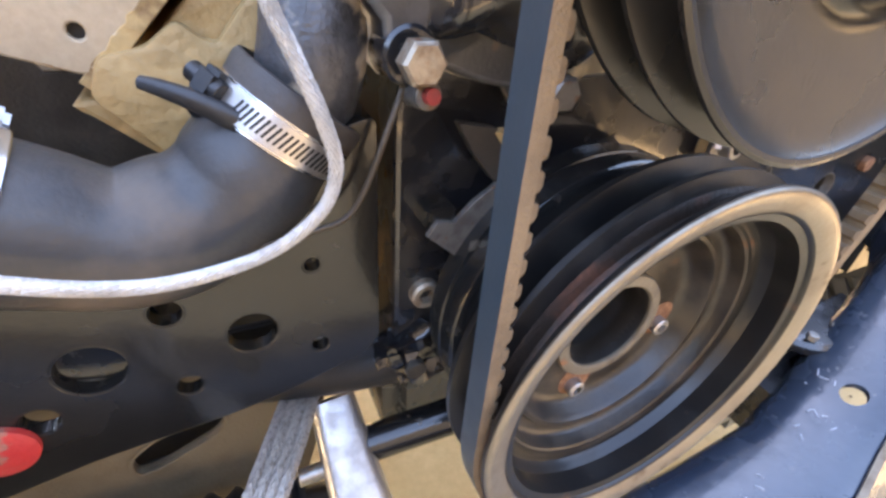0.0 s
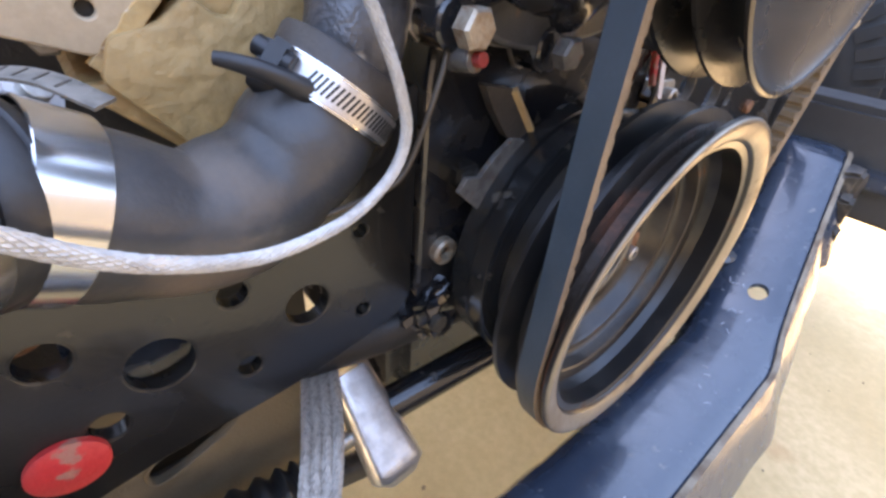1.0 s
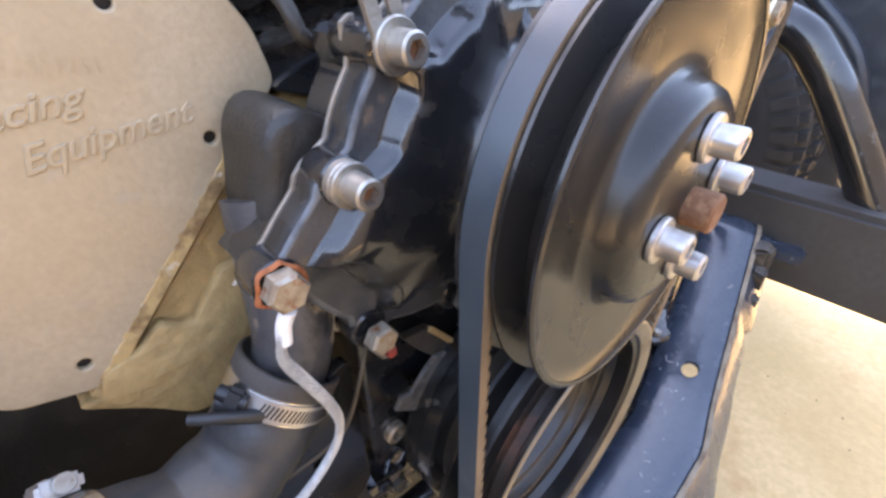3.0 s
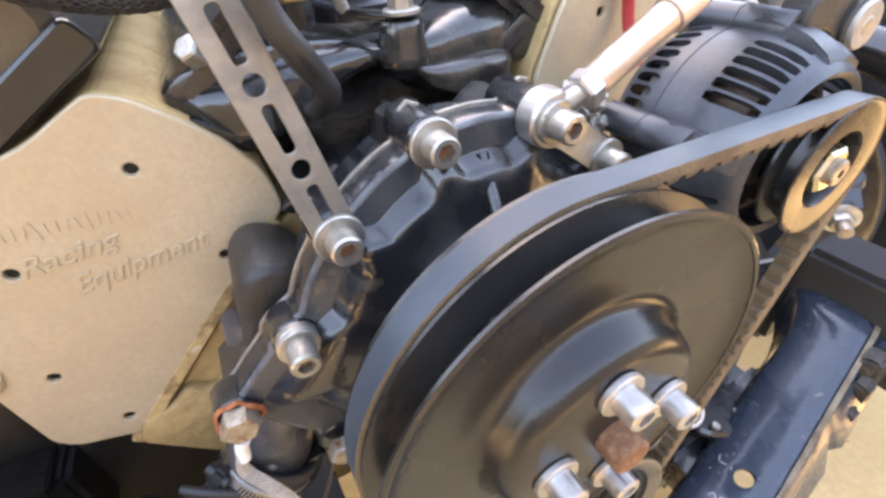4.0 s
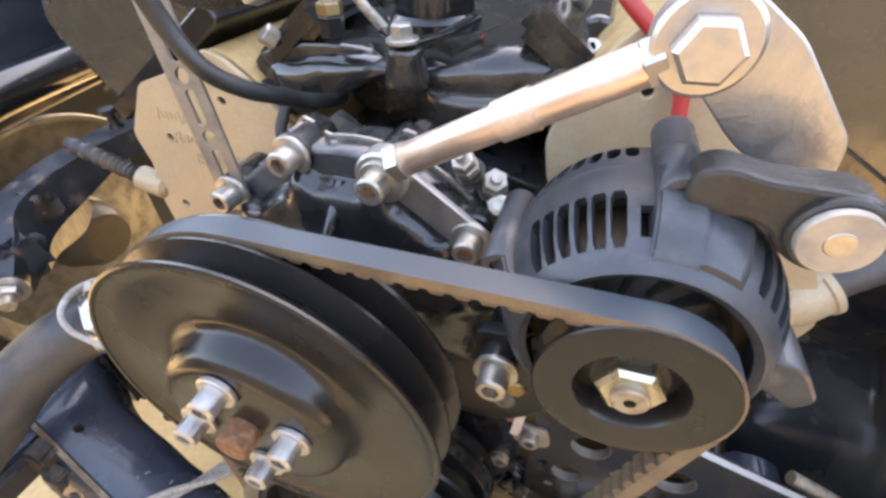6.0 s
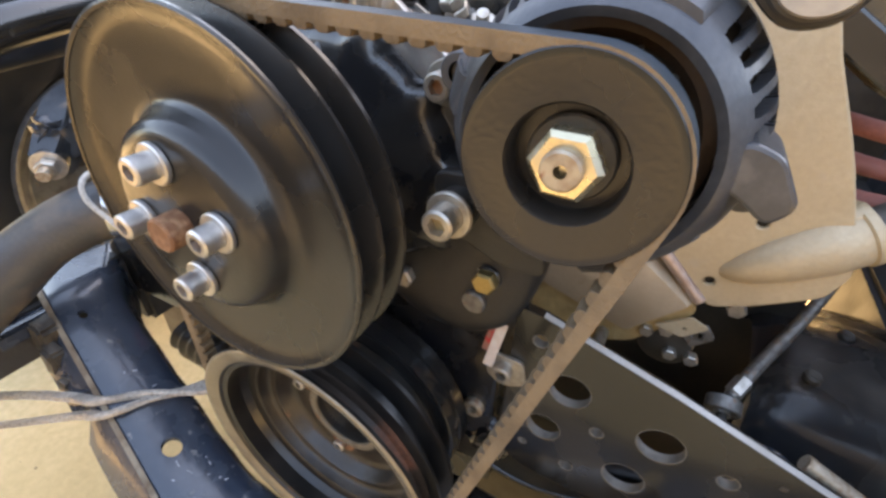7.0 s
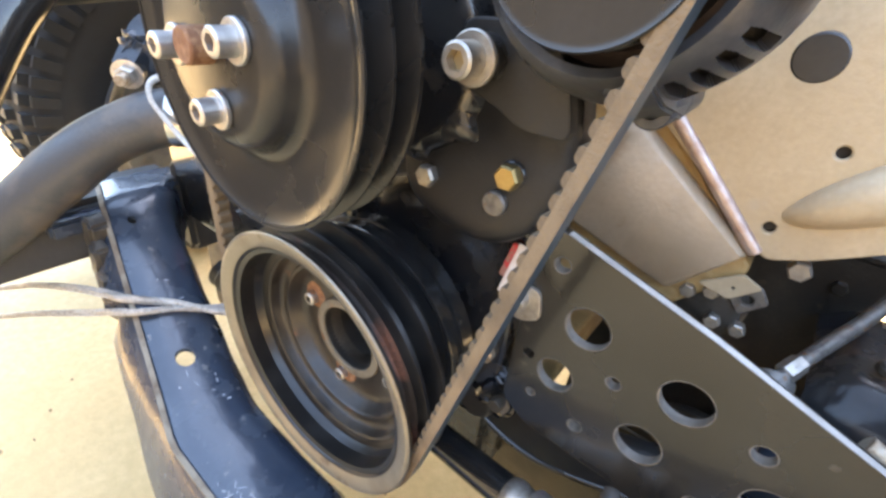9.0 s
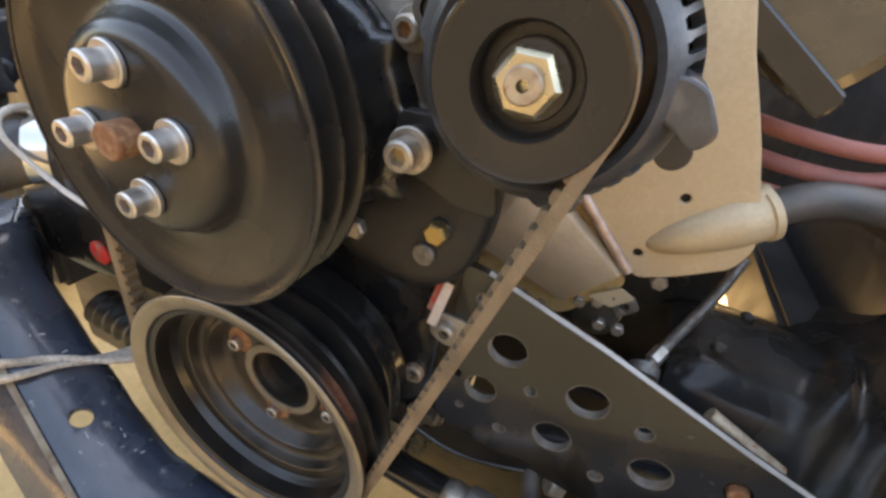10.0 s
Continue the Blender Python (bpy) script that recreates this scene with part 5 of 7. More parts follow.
def key_clamp():
    """A hose clamp whose screw carries a black moulded thumb key; the slotted free end of its band lies over the ring."""
    c, w, r = Vector((-0.1550, 0.1480, 0.5055)), Vector((-0.634, -0.033, -0.773)).normalized(), 0.0290
    t = thing("hose_clamp", "stainless hose clamp with a black moulded thumb key", "hose clamp", c, "hose clamps")
    part("band", lathe([(-0.0068, r), (-0.0068, r + 0.0007), (0.0068, r + 0.0007), (0.0068, r)], c, w, 96), band_steel, t, smooth=20)
    s = Vector((-0.60, -0.66, 0.45))
    s = (s - w * s.dot(w)).normalized()
    side = w.cross(s)

    def spot(a, h, along_axis=0.0):
        return c + (s * math.cos(a) + side * math.sin(a)) * (r + h) + w * along_axis

    wise = 1 if (side.x > 0) else -1
    strap = bmesh.new()
    rows = []
    for k in range(41):
        a = wise * (-0.35 + 2.05 * k / 40)
        half = 0.0056 if k < 39 else 0.0056 - 0.0022 * (k - 38) / 2
        rows.append([strap.verts.new(spot(a, h, x)) for x, h in ((-half, 0.0008), (-half, 0.0016), (half, 0.0016), (half, 0.0008))])
    for a, b in zip(rows, rows[1:]):
        for k in range(4):
            strap.faces.new((a[k], a[(k + 1) % 4], b[(k + 1) % 4], b[k]))
    strap.faces.new(rows[0])
    strap.faces.new(rows[-1])
    tail = part("band_tail", strap, steel, t, "slotted free end of the band", smooth=20)
    slots = bmesh.new()
    for k in range(22):
        a = wise * (0.02 + 0.075 * k)
        d = s * math.cos(a) + side * math.sin(a)
        g = side * math.cos(a) - s * math.sin(a)
        q = (w + g * 0.28).normalized()
        box(spot(a, 0.00165), (0.00105, 0.0072, 0.0003), slots, 0, Matrix((d.cross(q) * -1, q, d)).transposed())
    tagged(part("slot_strip", slots, hole_dark, tail), kind="stuff")
    turn = Matrix((side, w, s)).transposed()
    h = part("housing", box(spot(-wise * 0.42, 0.0040), (0.011, 0.0125, 0.0085), None, 0.0022, turn), rubber_clean, t, "dark screw housing")
    p = spot(-wise * 0.50, 0.0055)
    part("worm_screw", rod(p - side * wise * 0.006, p + side * wise * 0.010, 0.0040, 16), rubber_clean, h)
    # the thumb key: a knob with a flat paddle
    k0 = Vector((-0.1805, 0.1460, 0.5165))
    part("key_knob", lathe([(-0.008, 0), (-0.0075, 0.0050), (-0.004, 0.0072), (0.003, 0.0072), (0.007, 0.0055), (0.009, 0)], k0, (0.75, -0.45, -0.3), 28), rubber_clean, t, "round black key hub")
    line = spline([(-0.1715, 0.1290, 0.5140), (-0.1790, 0.1305, 0.5185), (-0.1880, 0.1335, 0.5230), (-0.1955, 0.1375, 0.5255), (-0.2005, 0.1410, 0.5265)], 8)
    part("key_paddle", sweep(line, lambda q: [(x * (1.55 - 0.85 * q), y * (1.2 - 0.45 * q)) for x, y in round_section(0.0034, 18)], up=(0.15, -0.5, 0.85)), rubber_clean, t, "flat black thumb paddle")
    return t


def clamp_at(centre, way, r, screw_way, band=0.0140, slotted=(4, 13)):
    """A worm drive hose clamp round a hose."""
    t = thing("hose_clamp", "stainless worm-drive hose clamp with slotted band", "hose clamp", centre, "hose clamps")
    c, w = Vector(centre), Vector(way).normalized()
    o = c - w * band / 2
    part("band", lathe([(0, r), (0, r + 0.0006), (0.0006, r + 0.0011), (band - 0.0006, r + 0.0011), (band, r + 0.0006), (band, r)], o, w, 72), band_steel, t, smooth=20)
    s = Vector(screw_way)
    s = (s - w * s.dot(w)).normalized()
    side = w.cross(s)
    slots = bmesh.new()
    for k in range(*slotted):
        a = k * 0.085
        d = s * math.cos(a) + side * math.sin(a)
        turn = Matrix((side * math.cos(a) - s * math.sin(a), w, d)).transposed()
        box(c + d * (r + 0.0011), (0.0011, band * 0.62, 0.0003), slots, 0, turn)
    tagged(part("slot_strip", slots, hole_dark, t), kind="stuff")
    turn = Matrix((side, w, s)).transposed()
    h = part("housing", box(c + s * (r + 0.0055), (0.014, band * 0.95, 0.0085), None, 0.002, turn), steel, t)
    part("worm_screw", rod(c + s * (r + 0.006) - side * 0.011, c + s * (r + 0.006) + side * 0.0125, 0.0046, 12), steel_dull, h)
    part("screw_head", lathe([(0, 0), (0, 0.005), (0.001, 0.006), (0.0055, 0.006), (0.0055, 0)], c + s * (r + 0.006) + side * 0.0118, side, 6), steel, h)
    return t


key_clamp()
def step_on(line, f, run):
    """The place and way a given length further along the line."""
    i = int(f * (len(line) - 1))
    while run > 0:
        run -= (line[i + 1] - line[i]).length
        i += 1
    return line[i], (line[i + 3] - line[i - 3]).normalized()


def big_clamp(run, tail):
    p, d = step_on(hose_line, 0.537, run)
    c = clamp_at(p, d, 0.0300, (-0.05, 0.65, 0.75), band=0.0190, slotted=(2, 3))
    if tail:
        path = spline([(-0.2780, 0.1490, 0.5075), (-0.2700, 0.1420, 0.5215), (-0.2590, 0.1300, 0.5290), (-0.2475, 0.1190, 0.5295), (-0.2370, 0.1085, 0.5245)], 6)
        tab = part("strap_tail", sweep(path, round_loop([(-0.0006, -0.0040), (0.0006, -0.0040), (0.0006, 0.0040), (-0.0006, 0.0040)], 0.0005, 2), up=(0.35, -0.45, 0.8)), tail_dusty, c, "dusty slotted free end of the band")
        cuts = bmesh.new()
        for k in range(4, 22, 2):
            q, g = path[k], (path[k + 1] - path[k - 1]).normalized()
            n = (Vector((0.35, -0.45, 0.8)) - g * g.dot(Vector((0.35, -0.45, 0.8)))).normalized()
            box(q + n * 0.0006, (0.0006, 0.0052, 0.0004), cuts, 0, Matrix((g, n.cross(g), n)).transposed())
        tagged(part("slot_strip", cuts, bracket_worn, tab), kind="stuff")


big_clamp(0.0045, True)
big_clamp(0.0435, False)


def braid_tube(name, pts, r, mat, label, category, strands=10, group="", flat=1.0):
    """A woven sleeve: a core with strands wound both ways."""
    line = spline(pts, 12)
    bm = sweep(line, [(x, y * flat) for x, y in round_section(r, 14)])
    t = tagged(part(name, bm, mat), label, category, group)
    strand = bmesh.new()
    n = len(line)
    ref = (line[1] - line[0]).orthogonal().normalized()
    run, places = 0.0, []
    for i in range(n):
        tan = (line[min(i + 1, n - 1)] - line[max(i - 1, 0)]).normalized()
        ref = (ref - tan * ref.dot(tan)).normalized()
        run += (line[i] - line[i - 1]).length if i else 0
        places.append((line[i], ref.copy(), tan.cross(ref), run))
    fine = []
    for (p0, u0, v0, s0), (p1, u1, v1, s1) in zip(places, places[1:]):
        k = max(1, int((s1 - s0) / 0.0012))
        for j in range(k):
            f = j / k
            fine.append((p0.lerp(p1, f), u0.lerp(u1, f).normalized(), v0.lerp(v1, f).normalized(), s0 + (s1 - s0) * f))
    for wind in (1, -1):
        for q in range(strands):
            path = []
            for i, (p, u, v, s) in enumerate(fine):
                a = wind * s / (r * 2.1) + 2 * math.pi * q / strands
                lift = r * (1.0 + 0.035 * wind * math.sin(s / (r * 2.1) * strands))
                path.append(p + (u * math.cos(a) + v * math.sin(a) * flat) * lift)
            sweep(path, [(-r * 0.20, -r * 0.04), (r * 0.20, -r * 0.04), (r * 0.16, r * 0.06), (-r * 0.16, r * 0.06)], strand)
    tagged(part("braid", strand, mat, t), kind="stuff")
    return t


CABLE = [(-0.1550, 0.1140, 0.5730), (-0.1590, 0.1130, 0.5580), (-0.1530, 0.1105, 0.5400), (-0.1460, 0.1080, 0.5200), (-0.1430, 0.1070, 0.5010), (-0.1510, 0.1060, 0.4840), (-0.1740, 0.1030, 0.4720), (-0.2080, 0.0970, 0.4720), (-0.2400, 0.0900, 0.4860), (-0.2640, 0.0840, 0.5060), (-0.2800, 0.0780, 0.5280), (-0.2920, 0.0880, 0.5420), (-0.3050, 0.1180, 0.5380), (-0.3200, 0.1650, 0.5050)]
ground_cable = braid_tube("ground_strap", CABLE, 0.0031, braid_white, "silver braided ground cable hanging in a loop from the pump", "ground cable", 10, flat=0.6)
part("lug", tube([(-0.1515, 0.1115, 0.5830), (-0.1545, 0.1135, 0.5750), (-0.1562, 0.1138, 0.5655)], 0.0036, 16), white_plastic, ground_cable, "white crimped lug")


def build_strap():
    """Slotted steel strip that rises from the pump."""
    t = thing("slotted_strap", "bare steel perforated strap with round and slotted holes", "steel strap", (-0.081, 0.112, 0.66))
    mesh = plate(round_loop([(-0.0095, -0.010), (0.0095, -0.010), (0.0095, 0.26), (-0.0095, 0.26)], 0.006),
                 [ring_of(0, 0, 0.0042)] + [ring_of(0, 0.034 + 0.034 * k, 0.0044) for k in range(7)] + [round_loop([(-0.003, 0.041 + 0.034 * k), (0.003, 0.041 + 0.034 * k), (0.003, 0.061 + 0.034 * k), (-0.003, 0.061 + 0.034 * k)], 0.0028) for k in range(6)]
                 + [round_loop([(-0.003, 0.008), (0.003, 0.008), (0.003, 0.027), (-0.003, 0.027)], 0.0028)], -0.0012, 0.0012, 0.0003)
    ob = part("strip", mesh, steel_strap, t)
    base, tip = Vector((-0.0809, 0.1165, 0.6767)), Vector((-0.1060, 0.1310, 0.7900))
    z = (tip - base).normalized()
    x = Vector((1, 0.12, 0)) - z * z.x
    x.normalize()
    y = z.cross(x)
    ob.data.transform(Matrix.Translation(base) @ Matrix((x, y, z)).transposed().to_4x4())
    return t


steel_strap = material("dull_steel_strap", (0.30, 0.27, 0.23), 0.45, 0.75, second=(0.22, 0.19, 0.16), scale=70, wear=(0.18, 0.10, 0.06), wear_mix=(0.66, 0.76), bump=0.2)
build_strap()


def build_upper_lines():
    vh = thing("vacuum_hose", "black rubber hose looping down behind the pump", "hose", (-0.07, 0.13, 0.73))
    part("hose_body", tube([(-0.0600, 0.262, 0.700), (-0.0620, 0.225, 0.698), (-0.0630, 0.190, 0.708), (-0.0640, 0.155, 0.724), (-0.0680, 0.1360, 0.7340), (-0.0770, 0.1220, 0.7480), (-0.0870, 0.1180, 0.7680), (-0.0905, 0.1120, 0.7930), (-0.094, 0.102, 0.82), (-0.098, 0.085, 0.87)], 0.0052, 20), rubber_clean, vh)
    part("end_clip", lathe([(0, 0.0050), (0, 0.0062), (0.006, 0.0062), (0.006, 0.0050)], (-0.0618, 0.2280, 0.6983), (0.05, 1, 0.05), 24), steel_dull, vh)
    t = braid_tube("fuel_line", [(-0.0960, 0.1920, 0.7740), (-0.125, 0.190, 0.770), (-0.160, 0.190, 0.778), (-0.200, 0.200, 0.800), (-0.24, 0.22, 0.83)], 0.0072, rubber_clean, "black braided fuel line with an aluminium hose end", "fuel line", 20)
    part("hose_end", lathe([(0, 0), (0, 0.0105), (0.002, 0.0118), (0.015, 0.0118), (0.017, 0.0105), (0.017, 0)], (-0.0965, 0.192, 0.774), Vector((0.93, 0.2, 0.27)), 6), alu, t, "bright aluminium hex hose end", smooth=25)
    part("adapter", lathe([(0, 0), (0, 0.0098), (0.008, 0.0098), (0.010, 0.007), (0.026, 0.0065), (0.027, 0.009), (0.036, 0.009), (0.036, 0)], (-0.0812, 0.1953, 0.7785), Vector((0.8, 0.45, 0.35)), 8), paint, t, "black anodised adapter")
    w = thing("red_wire", "thick red wire running down behind the alternator", "wire", (0.15, 0.21, 0.7))
    part("jacket", tube([(0.10, 0.24, 0.80), (0.1230, 0.2080, 0.7740), (0.1430, 0.2000, 0.7560), (0.1590, 0.1990, 0.7380), (0.1640, 0.1970, 0.7150), (0.1650, 0.1850, 0.69)], 0.0042, 16), wire_red, w)
    c = thing("coolant_line", "dark bent metal line with a fitting beside the head", "pipe", (-0.085, 0.19, 0.66))
    part("pipe", tube([(-0.092, 0.20, 0.700), (-0.090, 0.185, 0.688), (-0.087, 0.180, 0.675), (-0.078, 0.182, 0.670), (-0.060, 0.190, 0.672)], 0.0042, 14), dark_metal, c)
    part("fitting", lathe([(0, 0), (0, 0.0068), (0.011, 0.0068), (0.011, 0)], (-0.092, 0.20, 0.6995), (0.1, 0.5, 1), 6), dark_metal, c)
    r = thing("red_connector", "red plastic plug on a loom", "connector", (-0.135, 0.18, 0.785))
    part("shell", tube([(-0.118, 0.186, 0.792), (-0.130, 0.184, 0.795), (-0.145, 0.184, 0.800), (-0.160, 0.184, 0.812)], 0.0105, 14), red_plastic, r)


build_upper_lines()


# ---- intake manifold ----
def build_manifold():
    t = thing("intake_manifold", "gloss black cast intake manifold with bolts and fittings", "intake manifold", (0, 0.3, 0.67))
    floor = [(-0.125, 0.715), (-0.105, 0.735), (-0.075, 0.742), (-0.040, 0.735), (-0.030, 0.722), (0.020, 0.716), (0.055, 0.722), (0.085, 0.735), (0.115, 0.745), (0.128, 0.735), (0.110, 0.705), (0.07, 0.665), (-0.07, 0.665), (-0.10, 0.69)]
    part("valley_wall", plate(round_loop(floor, 0.008), [], 0.285, 0.62, 0.004), manifold_paint, t)
    # flanges lapped over each head
    for s in (-1, 1):
        rows = bmesh.new()
        box((s * 0.098, 0.36, 0.735), (0.07, 0.27, 0.022), rows, 0.006, Matrix.Rotation(radians(s * 38), 3, "Y"))
        part("flange", rows, manifold_paint, t)
    # runner fronts: swollen castings that round over from the lower edge to the top
    def swell(name, rows, boxy=0.5, n=14):
        za = spline([(x, lo, hi) for x, lo, hi, *_ in rows], 5)
        ya = spline([(x, near, far) for x, *_, near, far in rows], 5)
        own, cols = bmesh.new(), []
        for p, q in zip(za, ya):
            col = []
            for k in range(n + 1):
                a = math.pi / 2 * k / n
                y = q.z - (q.z - q.y) * math.cos(a) ** boxy
                z = p.y + (p.z - p.y) * math.sin(a) ** boxy
                col.append(Vector((p.x, y, z)) + 0.0008 * noise.noise_vector(Vector((p.x, y, z)) * 60))
            col.append(Vector((p.x, q.z + 0.03, p.z - 0.002)))
            col.append(Vector((p.x, q.z + 0.03, p.y - 0.012)))
            col.append(Vector((p.x, q.y + 0.012, p.y - 0.006)))
            cols.append([own.verts.new(v) for v in col])
        m = len(cols[0])
        for a, b in zip(cols, cols[1:]):
            for k in range(m):
                own.faces.new((a[k], a[(k + 1) % m], b[(k + 1) % m], b[k]))
        own.faces.new(cols[0])
        own.faces.new(cols[-1])
        part(name, own, manifold_paint, t, smooth=50)

    swell("runner", [(-0.131, 0.712, 0.722, 0.232, 0.27), (-0.118, 0.699, 0.730, 0.222, 0.28), (-0.100, 0.690, 0.735, 0.217, 0.29), (-0.075, 0.698, 0.737, 0.216, 0.295), (-0.053, 0.709, 0.736, 0.215, 0.295), (-0.030, 0.7185, 0.733, 0.214, 0.29), (-0.014, 0.720, 0.729, 0.216, 0.28)], 0.6)
    swell("runner", [(0.008, 0.712, 0.727, 0.222, 0.27), (0.025, 0.704, 0.731, 0.221, 0.28), (0.045, 0.703, 0.7365, 0.222, 0.285), (0.060, 0.704, 0.7385, 0.224, 0.29), (0.085, 0.704, 0.7375, 0.228, 0.29), (0.105, 0.703, 0.733, 0.236, 0.29), (0.115, 0.700, 0.722, 0.245, 0.28)], 0.45)
    swell("boss", [(0.010, 0.706, 0.712, 0.218, 0.24), (0.022, 0.696, 0.711, 0.2125, 0.24), (0.040, 0.690, 0.711, 0.211, 0.24), (0.060, 0.690, 0.711, 0.212, 0.24), (0.076, 0.692, 0.710, 0.215, 0.24), (0.083, 0.699, 0.706, 0.221, 0.24)], 0.4)
    front = [(-0.128, 0.718), (-0.105, 0.728), (-0.070, 0.731), (-0.040, 0.729), (-0.025, 0.725), (0.006, 0.725), (0.020, 0.7225), (0.045, 0.712), (0.078, 0.714), (0.100, 0.726), (0.113, 0.718), (0.113, 0.698), (0.096, 0.703), (0.084, 0.700), (0.079, 0.694), (0.053, 0.692), (0.026, 0.696), (0.012, 0.712), (-0.004, 0.719), (-0.030, 0.719), (-0.053, 0.710), (-0.075, 0.698), (-0.100, 0.690), (-0.118, 0.701)]
    part("front_wall", plate(smooth_loop(front, 4), [], 0.226, 0.275, 0.005), manifold_paint, t, smooth=30)
    lip = smooth_loop([(-0.124, 0.706), (-0.100, 0.6915), (-0.075, 0.6995), (-0.053, 0.7115), (-0.030, 0.7225), (-0.018, 0.7230), (-0.020, 0.7185), (-0.030, 0.7165), (-0.053, 0.7055), (-0.075, 0.6935), (-0.100, 0.6855), (-0.121, 0.6975)], 4)
    part("front_lip", plate(lip, [], 0.2165, 0.226, 0.002), manifold_paint, t, "raised rim along the casting edge", smooth=30)
    # added black sheet over the block top, so the valley gap stays dark
    part("valley_dark_sheet", plate(round_loop([(-0.096, 0.648), (-0.052, 0.665), (0.052, 0.665), (0.098, 0.651), (0.06, 0.636), (-0.06, 0.636)], 0.006), [], 0.2050, 0.4, 0.002), cast_paint, t)
    part("bolt_seat", lathe([(0, 0), (0, 0.0140), (0.0015, 0.0150), (0.006, 0.0145), (0.017, 0.0130), (0.0230, 0.0128), (0.0245, 0.0118), (0.0245, 0)], (-0.0016, 0.2120, 0.7155), (0, 0, 1), 36), manifold_paint, t)
    for q in (((-0.004, 0.214, 0.7415), (-0.024, 0.236, 0.744), (-0.043, 0.262, 0.750)), ((0.002, 0.214, 0.7415), (0.019, 0.234, 0.7435), (0.034, 0.256, 0.749))):
        part("hold_down_arm", sweep(spline(q, 6), round_loop([(-0.0022, -0.0050), (0.0022, -0.0050), (0.0022, 0.0050), (-0.0022, 0.0050)], 0.0015, 2), up=(0, 0, 1)), paint, t, "black hold-down arm")
    dz = thing("distributor", "glossy black distributor body standing in the intake manifold", "distributor", (-0.006, 0.282, 0.735))
    part("body", lathe([(0, 0), (0, 0.034), (0.008, 0.034), (0.012, 0.030), (0.030, 0.029), (0.036, 0.036), (0.040, 0.038), (0.056, 0.038), (0.060, 0.036), (0.060, 0)], (-0.006, 0.286, 0.735), (0, 0, 1), 48), paint, dz)
    part("cap", lathe([(0, 0), (0, 0.036), (0.020, 0.035), (0.034, 0.028), (0.036, 0)], (-0.006, 0.286, 0.7955), (0, 0, 1), 48), rubber_clean, dz, "black moulded cap")
    hex_bolt((-0.0016, 0.2095, 0.7545), 0.0085, 0.0072, t, (0, 0, 1), steel_dull, 0.0105)
    hex_bolt((-0.114, 0.222, 0.742), 0.010, 0.0075, t, Vector((-0.5, -0.5, 0.7)), steel_dull)
    cap_screw(Vector((0.1097, 0.2449, 0.737)), 0.013, 0.0078, t, Vector((-0.2, -0.6, 0.75)), mat=steel)
    cap_screw(Vector((0.095, 0.30, 0.760)), 0.013, 0.0078, t, Vector((-0.2, -0.6, 0.75)), mat=steel_dull)
    part("clamp_tab", box((0.117, 0.256, 0.722), (0.013, 0.036, 0.050), None, 0.003, Matrix.Rotation(radians(30), 3, "Y")), manifold_paint, t)
    s = thing("temperature_sender", "brass sender with a grey braided wire in the manifold", "sender", (-0.056, 0.221, 0.74))
    part("body", lathe([(0, 0), (0, 0.0085), (0.012, 0.0085), (0.013, 0.0075), (0.013, 0)], (-0.0562, 0.2207, 0.742), (0, 0, 1), 6), paint, s)
    part("hex", lathe([(0, 0), (0, 0.0082), (0.001, 0.0088), (0.007, 0.0088), (0.008, 0.008), (0.008, 0)], (-0.0562, 0.2207, 0.7550), (0, 0, 1), 6), brass_dull, s, smooth=25)
    part("cable", tube([(-0.0562, 0.2207, 0.762), (-0.0560, 0.2210, 0.772), (-0.050, 0.2215, 0.777), (-0.042, 0.2225, 0.773), (-0.034, 0.226, 0.760), (-0.026, 0.236, 0.745)], 0.0036, 14), braid_steel, s)
    rc = thing("red_ring", "thin red ring behind the thermostat housing", "ring", (0.0505, 0.2804, 0.725))
    part("ring", lathe([(0, 0.0), (0, 0.016), (0.004, 0.016), (0.004, 0.0)], (0.0495, 0.2718, 0.7300), (0, 0, 1), 32), red_plastic, rc)
    return t


build_manifold()


# ---- steering and lines below ----
def lumpy(bm):
    """A crumpled version of a block."""
    bmesh.ops.subdivide_edges(bm, edges=bm.edges[:], cuts=4, use_grid_fill=True)
    for v in bm.verts:
        v.co += 0.0075 * noise.noise_vector(v.co * 95)
    return bm


wet_black = material("wet_black_wrap", (0.008, 0.008, 0.009), 0.08, coat=0.5, bump=0.3, grain=200)


olive_panel = material("dark_olive_panel", (0.085, 0.064, 0.034), 0.5, second=(0.055, 0.042, 0.024), bump=0.3, scale=20)


